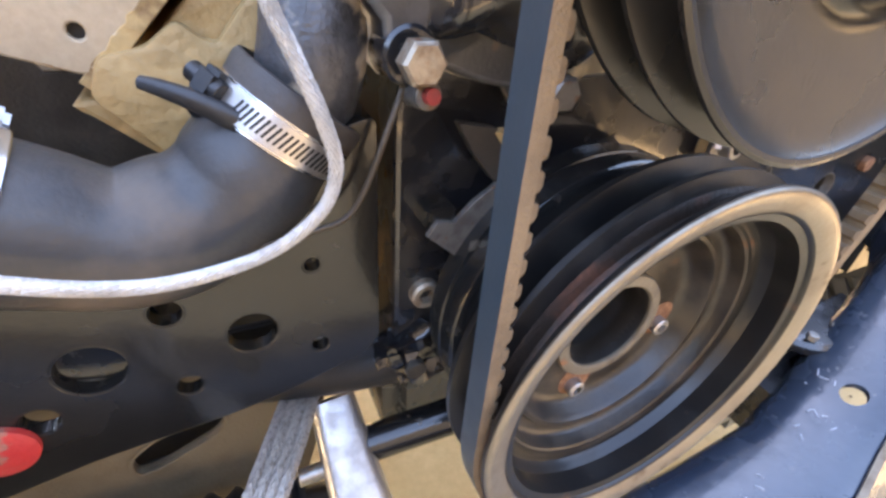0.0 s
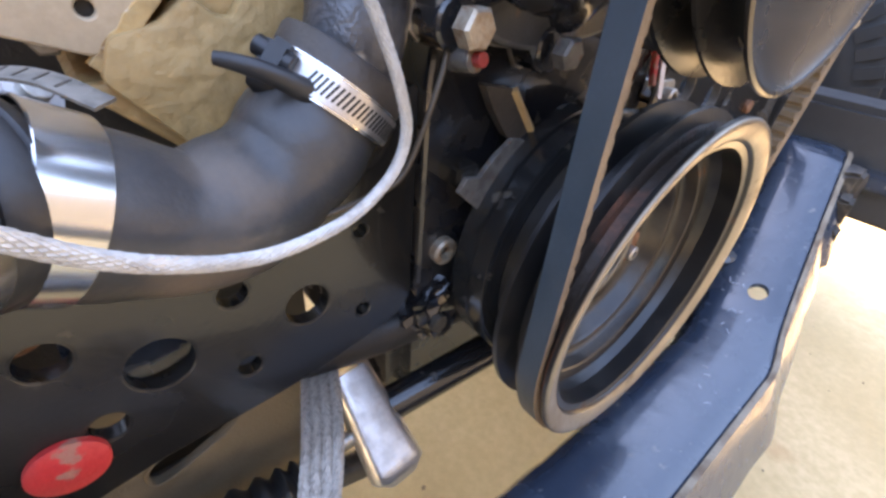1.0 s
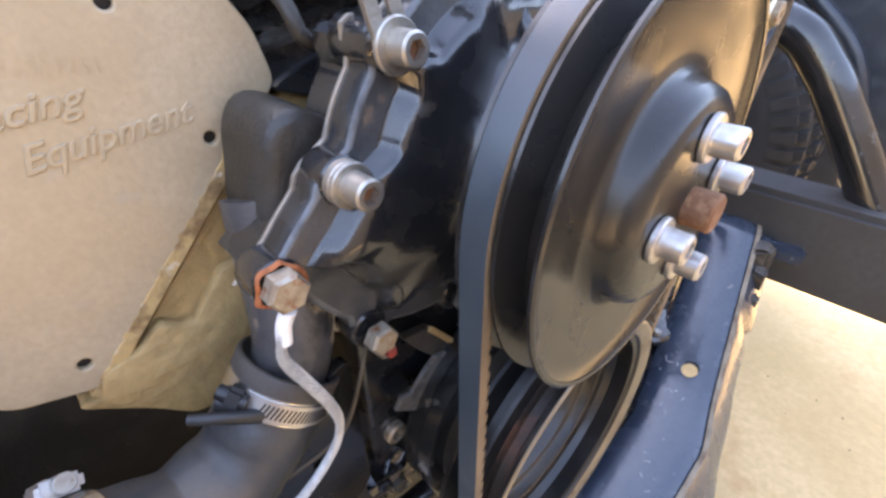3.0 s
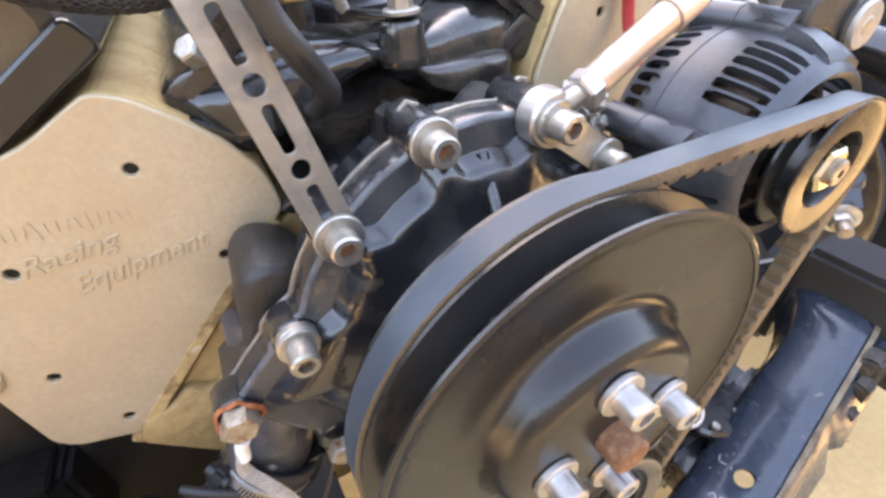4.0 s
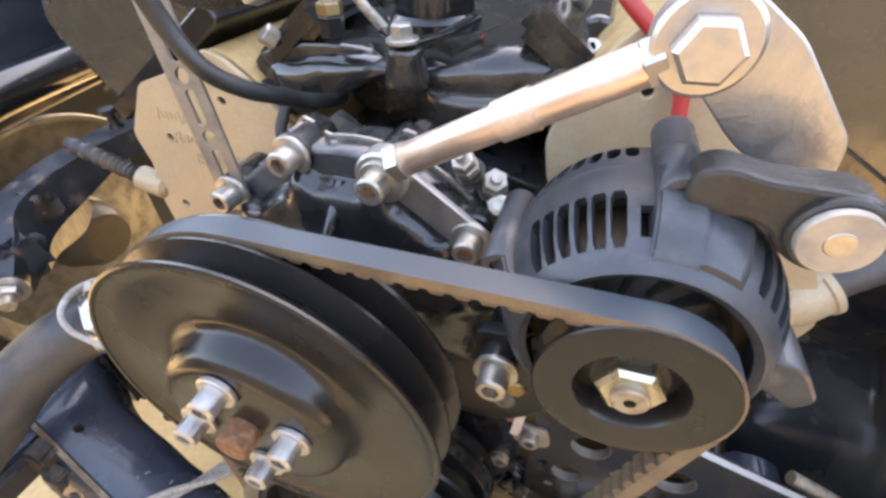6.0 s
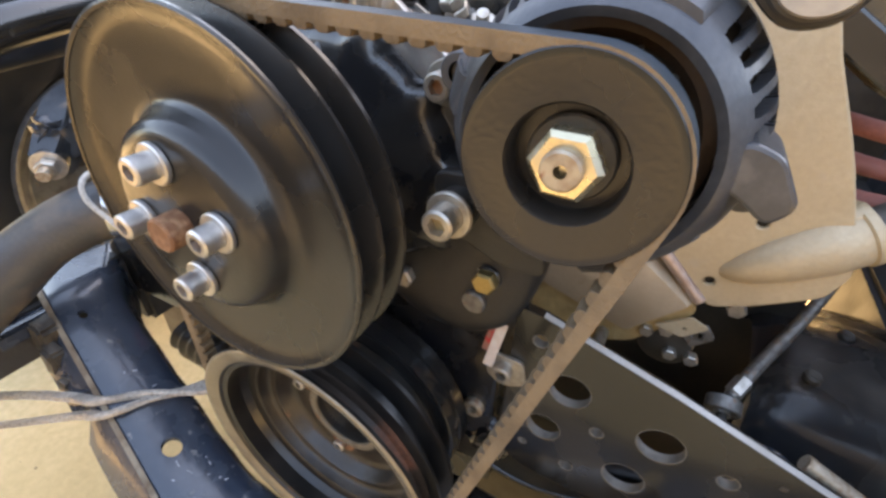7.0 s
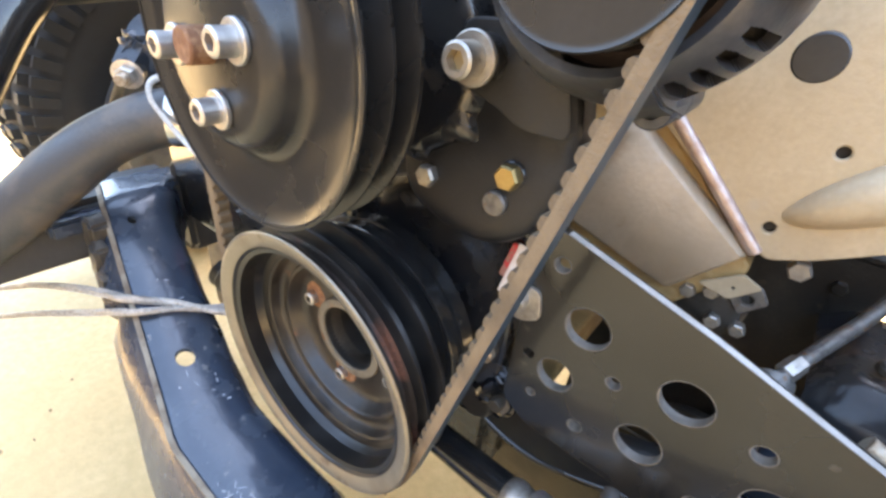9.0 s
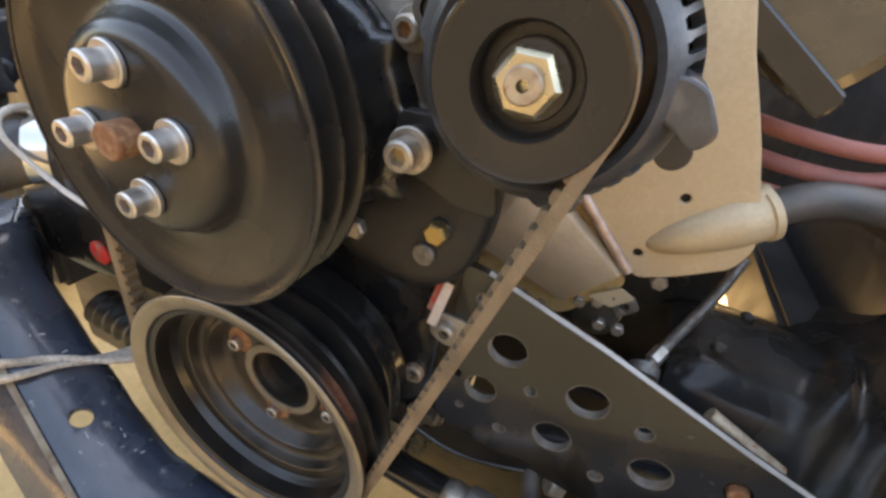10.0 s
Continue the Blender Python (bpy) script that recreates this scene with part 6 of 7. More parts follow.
def build_steering():
    t = thing("steering_link", "black steel steering link with polished clamp ends", "steering link", (0, 0.1, 0.28))
    a, b = Vector((-0.150, 0.150, 0.262)), Vector((0.150, 0.102, 0.326))
    d = (b - a).normalized()
    b += d * 0.026
    part("link_bar", rod(a, b - d * 0.020, 0.0135, 28), paint, t)
    part("swaged_step", lathe([(0, 0.0135), (0.003, 0.0150), (0.009, 0.0152), (0.013, 0.0140), (0.020, 0.0138), (0.020, 0), (0, 0)], b - d * 0.024, d, 32), steel_dull, t, "bright worn step before the sleeve")
    part("sleeve", lathe([(0, 0), (0, 0.0160), (0.0015, 0.0175), (0.0430, 0.0175), (0.0445, 0.0160), (0.0445, 0)], b - d * 0.004, d, 32), alu, t, "brushed aluminium sleeve")
    e, up = b + d * 0.052 + Vector((0, 0, 0.004)), Vector((-0.15, -0.60, 0.78)).normalized()
    part("joint", lathe([(-0.014, 0), (-0.014, 0.0130), (-0.008, 0.0175), (0.002, 0.0190), (0.009, 0.0180), (0.0105, 0.0165), (0.0105, 0.0135), (0.0085, 0.0125), (0.0085, 0)], e, up, 40), alu, t, "cast rod end with a pressed cap")
    part("cap", lathe([(0.0080, 0.0), (0.0105, 0.0060), (0.0088, 0.0120), (0.0080, 0.0122)], e, up, 32, closed=False), steel_grimy, t, "dished grey cap")
    part("grease_nipple", lathe([(0.0095, 0.0), (0.0095, 0.0052), (0.0135, 0.0052), (0.0140, 0.0034), (0.0175, 0.0030), (0.0185, 0.0016), (0.0185, 0)], e, up, 6), brass_dull, t, "brown grease nipple", smooth=25)
    part("joint_neck", rod(b + d * 0.034, e - d * 0.006, 0.0125, 24), alu, t)
    part("boot", tube([b + d * 0.062, b + d * 0.074 + Vector((0, 0.01, -0.01)), b + d * 0.090 + Vector((0, 0.02, -0.03))], 0.017, 20), rubber_clean, t)
    c = thing("clamp_arm", "polished aluminium clamp arm beside the braided lines", "clamp arm", (-0.145, 0.14, 0.24))
    line = [Vector((-0.1430, 0.1720, 0.2960)), Vector((-0.1400, 0.1400, 0.2650)), Vector((-0.1370, 0.1080, 0.2350))]
    part("arm", sweep(spline(line, 6), lambda q: [(x * w, y * w) for w in (0.95 + 0.30 * q - 0.55 * max(0.0, q - 0.9) * 10 * max(0.0, q - 0.9) * 10,) for x, y in round_loop([(-0.0170, -0.011), (0.0170, -0.011), (0.0170, 0.011), (-0.0170, 0.011)], 0.0085)], up=(1, 0, 0)), alu, c, smooth=60)
    part("pinch_bolt", rod((-0.175, 0.142, 0.262), (-0.12, 0.142, 0.262), 0.006, 14), steel_dull, c)
    s = thing("drag_arm", "black cast arm with a clevis block under the timing cover", "arm", (-0.11, 0.15, 0.32))
    part("arm", tube([(-0.215, 0.21, 0.305), (-0.175, 0.190, 0.315), (-0.135, 0.170, 0.328), (-0.105, 0.156, 0.340), (-0.085, 0.146, 0.350)], 0.0175, 24), arm_black, s)
    part("clevis", lumpy(box((-0.0960, 0.1400, 0.3600), (0.036, 0.022, 0.040), None, 0.004, Matrix.Rotation(radians(-25), 3, "Y"))), wet_black, s, "crumpled glossy black wrap", smooth=30)
    part("clevis_bolt", rod((-0.098, 0.124, 0.356), (-0.098, 0.152, 0.356), 0.0065, 12), dark_metal, s)
    r = thing("drag_arm", "black cast arm with a clevis block under the timing cover", "arm", (0.11, 0.15, 0.32))
    run = spline([(0.086, 0.156, 0.354), (0.118, 0.158, 0.340), (0.150, 0.160, 0.336), (0.185, 0.162, 0.344), (0.220, 0.166, 0.354), (0.262, 0.172, 0.362)], 8)
    part("arm", sweep(run, round_loop([(-0.024, -0.009), (0.026, -0.009), (0.026, 0.009), (-0.024, 0.009)], 0.006), up=(0, 0, 1)), arm_black, r, smooth=50)
    part("rolled_lip", sweep([p + Vector((0, -0.008, -0.0235)) for p in run], round_section(0.0034, 12)), plate_black, r)
    h = thing("steering_hose", "grey rubber hose curling behind the rod end", "hose", (0.24, 0.15, 0.28))
    part("hose", tube([(0.205, 0.178, 0.330), (0.213, 0.160, 0.326), (0.219, 0.146, 0.312), (0.231, 0.138, 0.298), (0.250, 0.136, 0.288), (0.275, 0.140, 0.280)], 0.0092, 20), rubber, h)
    part("end_fitting", lathe([(0, 0), (0, 0.0095), (0.002, 0.0110), (0.012, 0.0110), (0.014, 0.0095), (0.014, 0)], (0.228, 0.150, 0.336), (0.9, 0.3, -0.3), 8), steel_dull, h, smooth=25)
    k = thing("skid_panel", "dark olive-brown panel under the crank pulley", "panel", (0.10, 0.2, 0.16))
    part("panel", plate(round_loop([(0.010, 0.172), (0.018, 0.290), (0.060, 0.345), (0.240, 0.345), (0.240, 0.160), (0.100, 0.160)], 0.008), [], 0.2040, 0.2070, 0.001), olive_panel, k)
    part("hemmed_edge", sweep([Vector((x, 0.2035, z)) for x, z in ((0.012, 0.172), (0.055, 0.1655), (0.100, 0.1610), (0.236, 0.1610))], round_section(0.0026, 8)), grime_tan, k)
    part("clevis", lumpy(box((0.1120, 0.1430, 0.3720), (0.032, 0.020, 0.038), None, 0.004, Matrix.Rotation(radians(25), 3, "Y"))), wet_black, r, "crumpled glossy black wrap", smooth=30)
    part("clevis_bolt", rod((0.114, 0.128, 0.369), (0.114, 0.155, 0.369), 0.006, 12), dark_metal, r)


build_steering()


def build_gap_block():
    # Added dark block that keeps bright ground from showing through the gap.
    t = thing("gap_block", "added black block with a ribbed cover, hiding bright ground", "steering box", (0.31, 0.095, 0.18))
    own = box((0.315, 0.092, 0.235), (0.20, 0.062, 0.10), None, 0.018, Matrix.Rotation(radians(-8), 3, "Y"))
    part("housing", own, cast_paint, t)
    part("cover", lathe([(0, 0), (0, 0.030), (0.004, 0.034), (0.012, 0.034), (0.012, 0)], (0.290, 0.090, 0.300), (0.1, 0, -1), 36), cast_paint, t)
    for k in range(4):
        a = radians(45 + 90 * k)
        hex_bolt((0.290 + 0.026 * math.cos(a), 0.090 + 0.026 * math.sin(a), 0.306), 0.006, 0.005, t, (0, 0, 1), steel_dull)
    part("boot", tube([(0.225, 0.110, 0.262), (0.205, 0.120, 0.275), (0.190, 0.128, 0.285)], 0.022, 24, 10, ripple=0.0015), rubber_clean, t)


build_gap_block()
HIGH = [(-0.247, 0.037, 0.321), (-0.258, 0.019, 0.327), (-0.269, 0.004, 0.332), (-0.304, -0.001, 0.321), (-0.36, -0.0177, 0.3084), (-0.42, -0.039, 0.292), (-0.48, -0.0535, 0.2665), (-0.55, -0.075, 0.235), (-0.66, -0.105, 0.18)]
LOW = [(-0.241, 0.034, 0.317), (-0.250, 0.002, 0.325), (-0.281, -0.005, 0.312), (-0.309, -0.012, 0.299), (-0.36, -0.034, 0.281), (-0.42, -0.058, 0.2585), (-0.48, -0.078, 0.2313), (-0.55, -0.102, 0.2004), (-0.66, -0.142, 0.150)]
for dx, way in ((-0.0105, LOW), (-0.0035, LOW), (0.0035, HIGH), (0.0105, HIGH)):
    gap = Vector((0.0022, 0.0030, 0.0)) * (1 if dx in (-0.0035, 0.0105) else -1)
    braid_tube("cooler_line", [(-0.138 + dx, 0.235, 0.300), (-0.152 + dx, 0.202, 0.301), (-0.184 + dx, 0.128, 0.311), (-0.212 + 0.8 * dx, 0.081, 0.3060)] + [tuple(Vector(q) + gap) for q in way], 0.0031, braid_steel, "thin braided stainless line from the motor plate over the crossmember", "cooler line", 8, "braided lines")
w = thing("thin_wire", "thin brown wire behind the ground cable", "wire", (-0.13, 0.12, 0.48))
part("jacket", tube([(-0.105, 0.126, 0.540), (-0.117, 0.120, 0.513), (-0.133, 0.120, 0.477), (-0.151, 0.120, 0.469), (-0.180, 0.125, 0.462)], 0.0014, 10), wire_brown, w)
part("terminal", rod((-0.105, 0.126, 0.546), (-0.106, 0.1255, 0.536), 0.0028, 12), steel_dull, w)


# ---- underbody and bay ----
shield_black = material("dusty_gloss_black_moulding", (0.030, 0.033, 0.038), 0.20, second=(0.066, 0.062, 0.055), scale=9, rough2=0.4, coat=0.2, wear=(0.12, 0.105, 0.08), wear_mix=(0.62, 0.78), wear_scale=25, bump=0.12, grain=120)
valve_mat = material("dark_bronze_paint", (0.10, 0.085, 0.06), 0.25, 0.3, second=(0.07, 0.06, 0.045), coat=0.4, bump=0.1)


def build_bay():
    u = thing("subframe", "dusty olive-tan subframe panel with a dark slotted opening", "subframe", (-0.30, 0.205, 0.10))
    slot = round_loop([(-0.279, 0.243), (-0.262, 0.245), (-0.222, 0.263), (-0.212, 0.277), (-0.222, 0.286), (-0.262, 0.276), (-0.280, 0.262)], 0.008)
    part("panel", plate(round_loop([(-0.52, 0.08), (-0.52, 0.345), (-0.30, 0.345), (-0.20, 0.315), (-0.158, 0.290), (-0.155, 0.215), (-0.175, 0.150), (-0.22, 0.08)], 0.01), [slot], 0.200, 0.206, 0.0015), grime_tan, u)
    part("rolled_lip", sweep([Vector((x, 0.199, z)) for x, z in slot[:-1]], round_section(0.0016, 8), closed=True), grime_tan, u)
    part("web", box((-0.30, 0.50, 0.12), (0.34, 0.46, 0.02), None, 0.004), dark_metal, u)
    # added dark sheet, painting the shade behind the slot
    part("slot_shade_sheet", box((-0.27, 0.245, 0.26), (0.20, 0.006, 0.12), None, 0.002), hole_dark, u)
    b = thing("steering_boot", "grey-black ribbed rubber boot under the motor plate", "boot", (-0.25, 0.165, 0.16))
    path = spline([(-0.40, 0.170, 0.222), (-0.34, 0.168, 0.215), (-0.27, 0.166, 0.207), (-0.21, 0.165, 0.198), (-0.175, 0.164, 0.193)], 16)
    part("bellows", sweep(path, lambda q: round_section(0.0235 - 0.004 * q + 0.0032 * math.cos(q * 2 * math.pi * 13), 28)), rubber_clean, b, smooth=60)
    part("sleeve", rod((-0.180, 0.164, 0.194), (-0.140, 0.160, 0.186), 0.0130, 24), dark_metal, b)
    u = thing("subframe", "dusty olive-tan subframe panel under the head", "subframe", (0.29, 0.4, 0.15))
    part("panel", plate(round_loop([(0.46, 0.13), (0.46, 0.33), (0.36, 0.345), (0.24, 0.345), (0.165, 0.31), (0.17, 0.20), (0.22, 0.13)], 0.01), [], 0.262, 0.272, 0.002), dark_metal, u)
    part("web", box((0.31, 0.50, 0.12), (0.34, 0.46, 0.02), None, 0.004), dark_metal, u)
    for s in (-1, 1):
        w = thing("inner_fender", "dark painted inner fender panel", "inner fender", (s * 0.5, 0.7, 0.35), "inner fenders")
        part("panel", box((s * 0.52, 0.85, 0.56), (0.012, 0.9, 0.42), None, 0.004), fender_paint, w)
    # Firewall widened and an unseen cab front added to keep the sun off.
    f = thing("firewall", "dark steel firewall with an unseen cab front that blocks the sun", "firewall", (0.1, 0.97, 0.2))
    part("panel", box((0.16, 0.97, 0.60), (1.76, 0.02, 0.80), None, 0.005), dark_metal, f)
    part("unseen_cab_front", box((0.16, 1.06, 1.315), (1.76, 0.20, 0.63), None, 0.03), fender_paint, f)
    # Added dark panels that keep bright ground out of the shaded bay.
    for x0, x1, z0, z1 in ((-0.50, -0.10, 0.10, 0.60), (0.11, 0.328, 0.10, 0.50)):
        g = thing("bay_backdrop", "added dark backdrop panel low in the engine bay", "splash panel", ((x0 + x1) / 2, 0.35, z0), "splash panels")
        part("panel", box(((x0 + x1) / 2, 0.35, (z0 + z1) / 2), (x1 - x0 - 0.004, 0.012, z1 - z0), None, 0.004), dark_metal, g)
        part("rolled_edge", rod((x0 + 0.004, 0.35, z1), (x1 - 0.004, 0.35, z1), 0.0075, 14), dark_metal, g)
        for k in range(3):
            x = x0 + (x1 - x0) * (k + 0.5) / 3
            hex_bolt((x, 0.338, z1 - 0.03), 0.006, 0.006, g, mat=dark_metal)
    # Added dark panel; stands in for the darkness below the motor plate.
    for x0, x1, z1 in ((0.235, 0.56, 0.245),):
        g = thing("gap_panel", "added dark panel covering the ground behind the motor plate", "apron", ((x0 + x1) / 2, 0.182, 0.06), "aprons")
        part("panel", box(((x0 + x1) / 2, 0.182, (0.06 + z1) / 2), (x1 - x0, 0.004, z1 - 0.06), None, 0.0015), dark_metal, g)
        part("flange", box(((x0 + x1) / 2, 0.190, z1 - 0.002), (x1 - x0, 0.018, 0.004), None, 0.0015), dark_metal, g)
    for s in (-1, 1):
        v = thing("valve_cover", "dark glossy valve cover with a black flange on the head", "valve cover", (s * 0.22, 0.4, 0.69), "valve covers")
        part("cover", plate(round_loop([(-s * q[0], q[1]) for q in ((-0.278, 0.672), (-0.160, 0.752), (-0.205, 0.830), (-0.330, 0.745))], 0.02), [], 0.222, 0.68, 0.01), valve_mat, v)
        part("flange", plate(round_loop([(-s * q[0], q[1]) for q in ((-0.284, 0.662), (-0.148, 0.748), (-0.156, 0.760), (-0.292, 0.674))], 0.004), [], 0.2165, 0.69, 0.002), paint, v)
    k = thing("fender_shield", "dark glossy moulded shield with raised folds beside the engine", "shield", (0.38, 0.3, 0.36))
    bm = bmesh.new()
    nu, nv = 44, 30
    grid = []
    for a in range(nu + 1):
        x = 0.283 + 0.232 * a / nu
        col = []
        for b in range(nv + 1):
            f = b / nv
            y = 0.178 + 0.37 * f
            z = 0.455 + 0.020 * math.sin(min(1.0, f / 0.33) * math.pi / 2) - (max(0.0, f - 0.33) * 0.37) * 0.52 - 0.10 * max(0.0, 0.10 - f) * 6
            z += 0.026 * math.exp(-((x - 0.405 - 0.10 * (f - 0.2)) / 0.010) ** 2) * (1 - f) + 0.034 * math.exp(-((x - 0.450 - 0.14 * (f - 0.2)) / 0.012) ** 2) * (1 - 0.5 * f)
            z += 2.2 * max(0.0, x - 0.455) ** 1.35 + 0.006 * noise.noise(Vector((x * 18, y * 18, 3)))
            z -= 0.9 * max(0.0, 0.300 - x)
            col.append(bm.verts.new((x, y, z)))
        grid.append(col)
    for a in range(nu):
        for b in range(nv):
            bm.faces.new((grid[a][b], grid[a + 1][b], grid[a + 1][b + 1], grid[a][b + 1]))
    bmesh.ops.solidify(bm, geom=bm.faces[:], thickness=0.003)
    part("moulding", bm, shield_black, k, smooth=60)
    for x, y in ((0.315, 0.235), (0.345, 0.300)):
        part("clip", lathe([(0, 0), (0.0015, 0.0045), (0, 0.006), (-0.004, 0.006), (-0.004, 0)], (x, y, 0.477), (0.1, -0.1, 1), 18), dark_metal, k)
    d = thing("dipstick_tube", "grimy steel rod with a bolted eye behind the motor plate", "pipe", (0.264, 0.14, 0.44))
    part("tube", tube([(0.2670, 0.2030, 0.4575), (0.2810, 0.2320, 0.4700), (0.2970, 0.2620, 0.4830)], 0.0050, 18), steel_grimy, d)
    part("union", rod((0.2680, 0.2060, 0.4590), (0.2745, 0.2190, 0.4645), 0.0066, 6), steel_dull, d)
    part("lower_tube", tube([(0.2970, 0.2620, 0.4830), (0.3070, 0.2790, 0.5000), (0.3180, 0.3000, 0.5290)], 0.0048, 18), steel_grimy, d)
    part("eye", lathe([(0, 0.0066), (0, 0.0112), (0.001, 0.0122), (0.010, 0.0122), (0.010, 0.0066)], (0.2640, 0.1920, 0.4510), (0.0, 1, 0.55), 28), steel_grimy, d, "round grey rod eye")
    hex_bolt((0.2640, 0.1900, 0.4500), 0.006, 0.0060, d, mat=steel_dull)
    part("mount_stud", rod((0.2640, 0.2040, 0.4540), (0.2640, 0.1380, 0.4350), 0.0040, 12), dark_metal, d)
    h = thing("brown_pipe", "stubby rust-brown pipe above the motor plate", "pipe", (0.315, 0.15, 0.46))
    part("pipe", rod((0.300, 0.150, 0.478), (0.352, 0.145, 0.458), 0.0055, 16), rusty_zinc, h)
    o = thing("coolant_outlet", "champagne cast coolant outlet boss blended into the head cover", "outlet", (0.25, 0.2, 0.565))
    line = spline([(0.2265, 0.2105, 0.5555), (0.2350, 0.2090, 0.5605), (0.2450, 0.2085, 0.5680), (0.2580, 0.2100, 0.5780), (0.2720, 0.2150, 0.5880), (0.2870, 0.2220, 0.5975)], 6)
    part("boss", sweep(line, lambda q: round_section(0.0025 + 0.0160 * min(1.0, q * 1.25) ** 0.7, 32)), gold, o, smooth=60)
    part("web", sweep(spline([(0.2560, 0.2105, 0.5960), (0.2680, 0.2130, 0.6030), (0.2830, 0.2190, 0.6100)], 6), lambda q: round_section(0.0015 + 0.0065 * q, 16)), gold, o, smooth=60)
    w = Vector((0.80, 0.36, 0.48)).normalized()
    part("collar", lathe([(0, 0.0150), (0, 0.0188), (0.001, 0.0200), (0.0055, 0.0200), (0.0065, 0.0188), (0.0065, 0.0130), (0.002, 0.0130)], line[-1] - w * 0.003, w, 40), gold, o)
    part("hose", tube([tuple(line[-1]), tuple(line[-1] + w * 0.02), (0.325, 0.240, 0.612), (0.37, 0.26, 0.610), (0.44, 0.30, 0.60)], 0.0125, 20), rubber, o)
    o = thing("spark_plug_boot", "champagne boss with a ribbed dark lead on the head", "plug lead", (-0.275, 0.2, 0.6))
    part("stub", lathe([(0, 0.0), (0, 0.008), (0.004, 0.012), (0.03, 0.0120), (0.031, 0)], (-0.262, 0.212, 0.596), (-0.95, -0.05, 0.3), 24), gold, o)
    part("lead", tube([(-0.290, 0.211, 0.605), (-0.305, 0.210, 0.611), (-0.325, 0.209, 0.619), (-0.36, 0.205, 0.635)], 0.0078, 16, 14, ripple=0.0012), rubber, o)
    for k in range(3):
        t = thing("coolant_hose", "faded red hose beside the cylinder head", "hose", (0.29, 0.26, 0.60), "red hoses")
        part("hose", tube([(0.262, 0.30, 0.642 - 0.022 * k), (0.30, 0.28, 0.640 - 0.022 * k), (0.35, 0.275, 0.642 - 0.02 * k), (0.40, 0.29, 0.66 - 0.015 * k)], 0.0062, 14), pink_hose, t)
    oc = thing("orange_cap", "chipped orange-red cap under the head cover", "cap", (-0.262, 0.215, 0.54))
    part("cap", lathe([(0, 0), (0, 0.013), (0.002, 0.015), (0.012, 0.015), (0.012, 0)], (-0.262, 0.213, 0.552), (0.2, 1, 0.2), 28), red_worn, oc)
    bt = thing("battery_box", "dark plastic box low in the engine bay", "box", (-0.405, 0.32, 0.295))
    part("case", box((-0.405, 0.325, 0.345), (0.13, 0.05, 0.10), None, 0.006), rubber_clean, bt)
    part("lid", box((-0.405, 0.316, 0.398), (0.11, 0.05, 0.012), None, 0.002), plate_black, bt)


build_bay()


arm_paint = material("dusty_blue_black_stamping", (0.024, 0.029, 0.036), 0.34, second=(0.055, 0.060, 0.064), scale=30, rough2=0.5, wear=(0.15, 0.11, 0.08), wear_mix=(0.6, 0.75), wear_scale=60, bump=0.4)


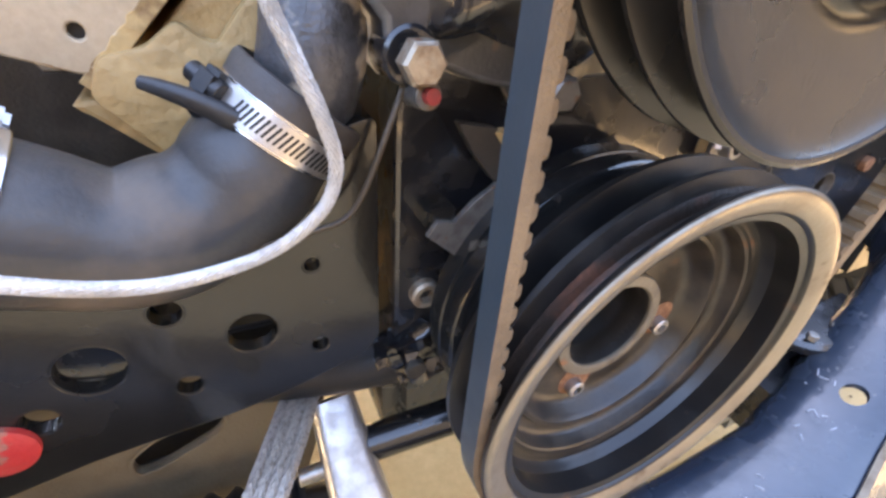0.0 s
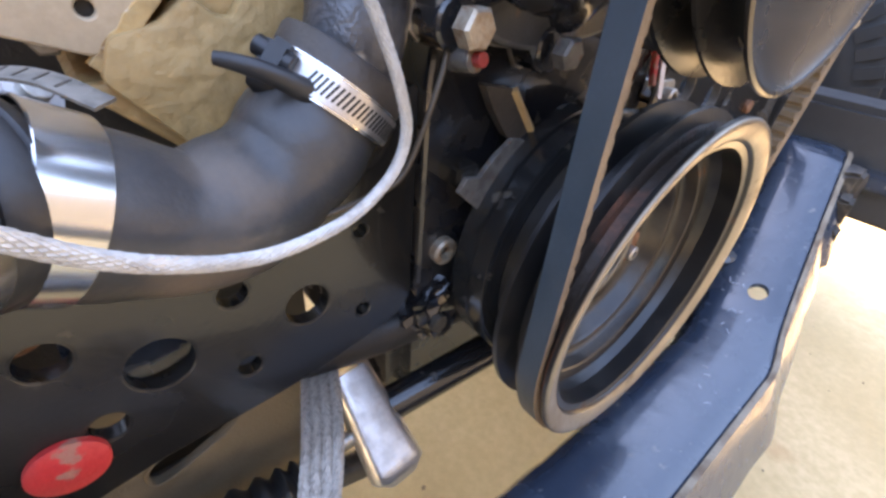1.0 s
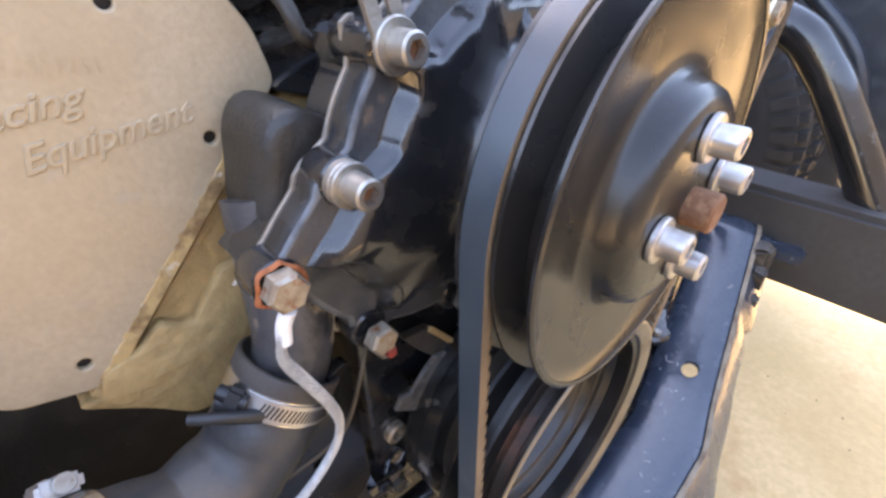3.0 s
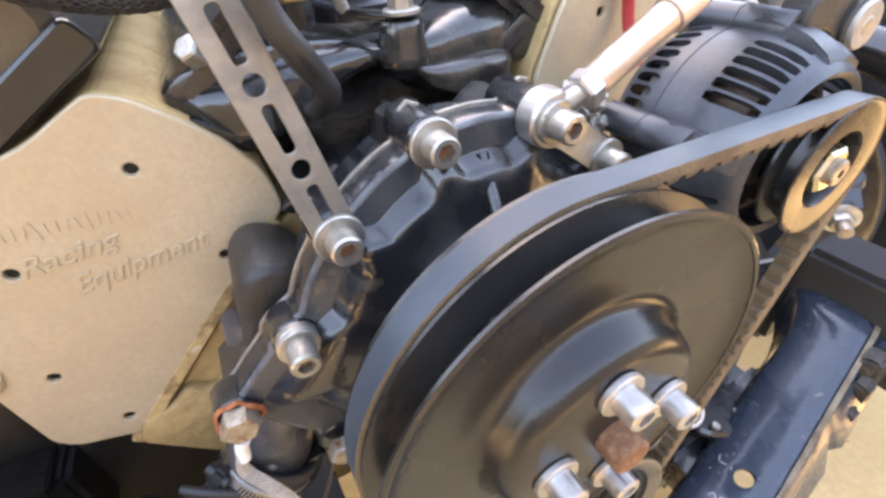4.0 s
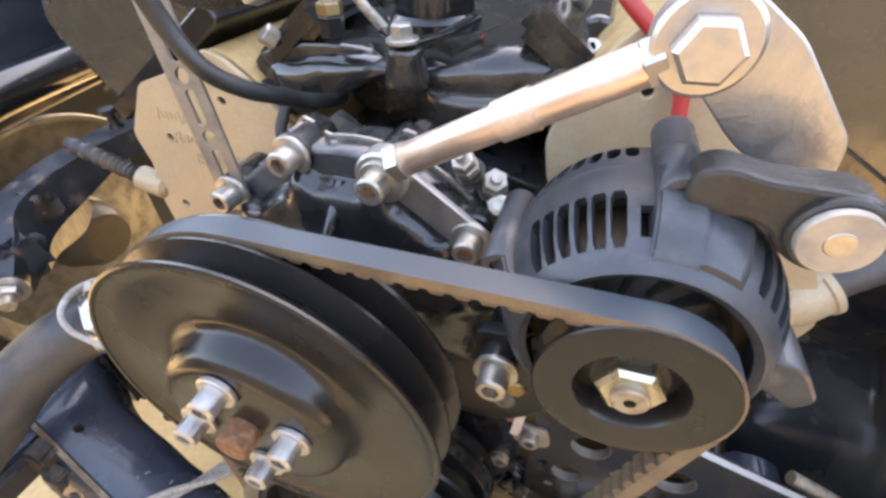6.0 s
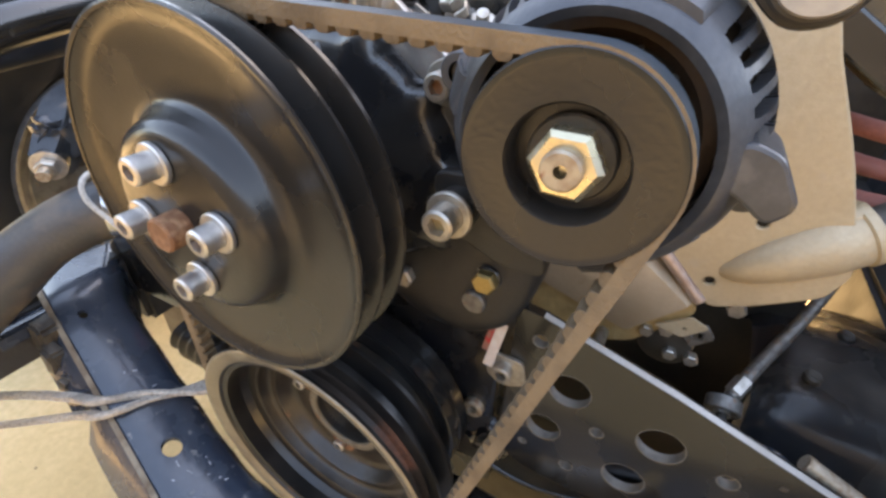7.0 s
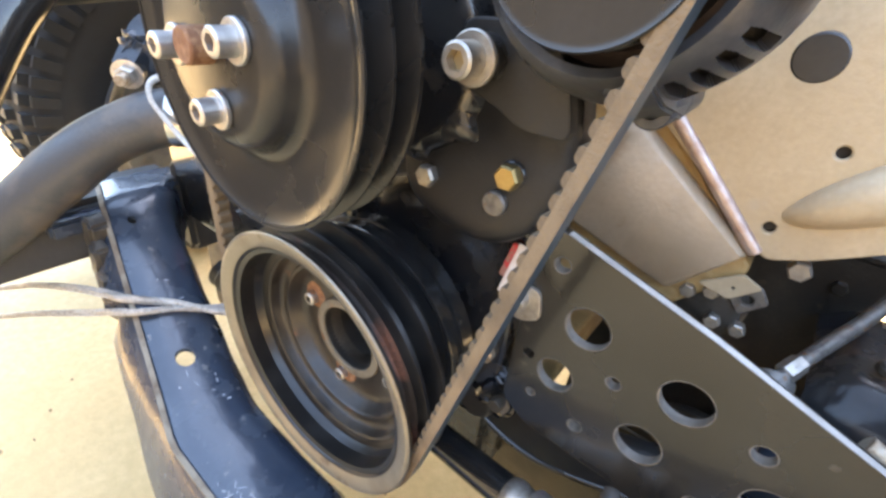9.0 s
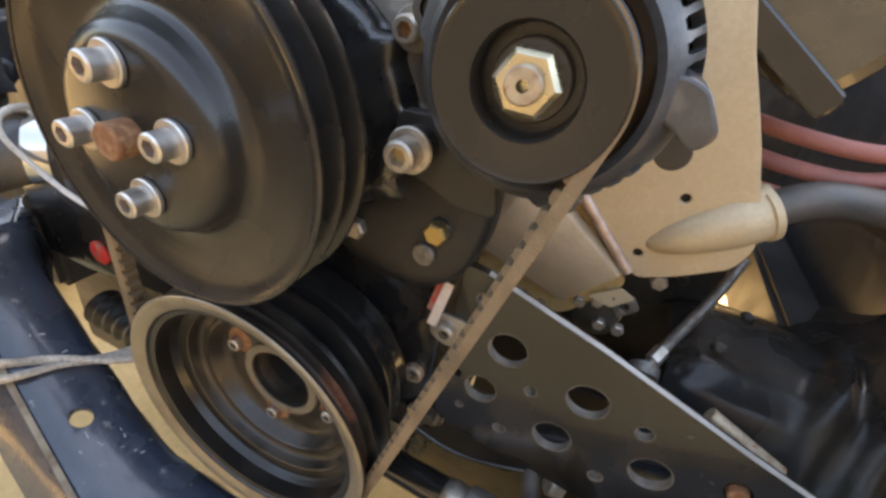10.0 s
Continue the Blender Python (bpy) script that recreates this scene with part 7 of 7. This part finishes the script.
def build_wheel(side):
    x = side * 0.78
    t = thing("axle_end", "dusty front tyre behind a bare grey brake shield", "axle end", (x, 0.392, 0.0), "axle ends")
    c = (x + side * 0.03, 0.392, 0.345)
    tyre = lathe([(0, 0.19), (-0.012, 0.25), (-0.012, 0.285), (0.0, 0.310), (0.02, 0.326), (0.10, 0.333), (0.18, 0.326), (0.20, 0.30), (0.205, 0.25), (0.19, 0.19)], c, (side, 0, 0), 96)
    w = part("tyre", tyre, tyre_mat, t)
    tread = bmesh.new()
    for k in range(60):
        a = 2 * math.pi * k / 60
        for off, r, wide, deep in ((-0.010, 0.296, 0.010, 0.040), (0.012, 0.322, 0.024, 0.016), (0.065, 0.333, 0.040, 0.016), (0.125, 0.333, 0.040, 0.016), (0.18, 0.324, 0.030, 0.016)):
            b = a + (0.5 if off > 0.1 else 0.0) * 2 * math.pi / 60
            box((c[0] + side * off, c[1] - r * math.sin(b), c[2] + r * math.cos(b)), (wide, 0.019, deep), tread, 0, Matrix.Rotation(b, 3, "X"))
    tagged(part("tread", tread, tyre_mat, w), kind="stuff")
    part("rim", lathe([(0.05, 0.08), (0.05, 0.18), (0.0, 0.20), (0.0, 0.19), (0.07, 0.17), (0.07, 0.08)], c, (side, 0, 0), 64), dark_metal, t)
    d = part("brake_shield", lathe([(0.020, 0.05), (0.016, 0.110), (0.022, 0.125), (0.022, 0.195), (0.006, 0.212), (-0.002, 0.218), (-0.004, 0.224), (0.004, 0.227), (0.014, 0.224), (0.034, 0.200), (0.034, 0.05)], (x, 0.392, 0.309), (side, 0, 0), 96), drum_mat, t, "grey pressed brake shield with a rolled bright rim")
    part("hub", lathe([(-0.05, 0.0), (-0.05, 0.045), (-0.03, 0.06), (0.03, 0.075), (0.03, 0.0)], (x, 0.392, 0.309), (side, 0, 0), 40), dark_metal, d)
    k = thing("control_arm", "glossy blue-black upper control arm with a pinch bolt", "control arm", (side * 0.42, 0.2, 0.52), "control arms")
    line = spline([(side * 0.385, 0.100, 0.530), (side * 0.405, 0.128, 0.545), (side * 0.420, 0.160, 0.566), (side * 0.425, 0.220, 0.580), (side * 0.420, 0.285, 0.592), (side * 0.400, 0.360, 0.590)], 8)
    part("arm", sweep(line, lambda q: [(px * (0.62 + 0.42 * math.sin(math.pi * min(1.0, q * 1.3))), py * (0.7 + 0.6 * q)) for px, py in ((0.022, -0.017), (0.022, 0.017), (-0.024, 0.019), (-0.024, 0.0155), (0.0185, 0.0135), (0.0185, -0.0135), (-0.024, -0.0155), (-0.024, -0.019))], up=(0, 0, 1)), arm_paint, k, "stamped channel arm", smooth=35)
    part("arm_web", sweep(spline([(side * 0.410, 0.140, 0.540), (side * 0.50, 0.200, 0.500), (side * 0.62, 0.300, 0.440), (side * 0.74, 0.390, 0.400)], 8), round_loop([(-0.030, -0.010), (0.030, -0.010), (0.030, 0.010), (-0.030, 0.010)], 0.008), up=(0, 0, 1)), dark_metal, k, smooth=50)
    part("pivot_lug", lumpy(box((side * 0.404, 0.128, 0.546), (0.040, 0.044, 0.046), None, 0.008)), arm_paint, k, "lumpy forged pivot end", smooth=60)
    part("rusty_bracket", lumpy(box((side * 0.412, 0.176, 0.572), (0.018, 0.030, 0.036), None, 0.004)), bracket_worn, k, "rust-brown bracket", smooth=60)
    w2 = Vector((-side * 0.75, -0.62, -0.10)).normalized()
    o = Vector((side * 0.378, 0.096, 0.531))
    part("bush", rod(o - w2 * 0.004, o - w2 * 0.030, 0.0150, 24), rubber_clean, k)
    part("washer", lathe([(0, 0), (0, 0.0150), (0.001, 0.0158), (0.003, 0.0158), (0.003, 0)], o - w2 * 0.0035, w2, 28), steel, k)
    n = part("nut", lathe([(0, 0), (0, 0.0092), (0.001, 0.0104), (0.009, 0.0104), (0.010, 0.0092), (0.010, 0)], o, w2, 6), steel_dull, k, smooth=25)
    part("stud_tip", rod(o + w2 * 0.010, o + w2 * 0.022, 0.0062, 16), rusty_zinc, n)
    part("bump_stop", lathe([(0, 0.0), (0, 0.010), (0.008, 0.008), (0.012, 0.005), (0.022, 0.005), (0.024, 0.009), (0.030, 0.009), (0.032, 0)], (side * 0.420, 0.299, 0.600), (0, -0.1, 1), 20), rubber_clean, k)
    a = thing("brace_tube", "thick black bent brace tube in front of the wheel", "brace tube", (side * 0.52, -0.05, 0.4), "brace tubes")
    part("foot", box((side * 0.488, -0.098, 0.392), (0.06, 0.05, 0.012), None, 0.003), paint, a)
    part("tube", tube([(side * 0.49, -0.09, 0.40), (side * 0.495, -0.05, 0.45), (side * 0.50, 0.00, 0.52), (side * 0.50, 0.05, 0.585), (side * 0.50, 0.10, 0.625), (side * 0.51, 0.22, 0.65), (side * 0.53, 0.45, 0.66)], 0.023, 24), paint, a)
    return t


build_wheel(-1)
build_wheel(1)


def build_fender():
    t = thing("fender_edge", "dark blue-black painted fender rail with a bolt", "fender", (-0.62, 0.5, 0.58))
    line = spline([(-0.60, -0.15, 0.585), (-0.60, 0.10, 0.605), (-0.60, 0.30, 0.625), (-0.60, 0.50, 0.64), (-0.60, 0.9, 0.66)], 8)
    part("rail", sweep(line, round_loop([(-0.030, -0.02), (0.030, -0.02), (0.030, 0.02), (-0.030, 0.02)], 0.014), up=(0, 0, 1)), fender_paint, t)
    part("skin", box((-0.64, 0.45, 0.73), (0.02, 1.2, 0.22), None, 0.006), fender_paint, t)
    hex_bolt((-0.59, 0.285, 0.672), 0.010, 0.011, t, (0, 0, 1), steel, 0.017)


build_fender()


def build_far_fender():
    t = thing("fender_skin", "dark blue-black fender skin beyond the front wheel", "fender", (1.04, 0.4, 0.25))
    part("skin", box((1.04, 0.45, 0.62), (0.02, 1.6, 0.74), None, 0.006), fender_paint, t)
    line = spline([(1.03, -0.35, 0.27), (1.03, -0.05, 0.30), (1.03, 0.10, 0.55), (1.03, 0.40, 0.72), (1.03, 0.70, 0.55), (1.03, 0.86, 0.28)], 8)
    part("wheel_lip", sweep(line, round_section(0.014, 14)), fender_paint, t)


build_far_fender()
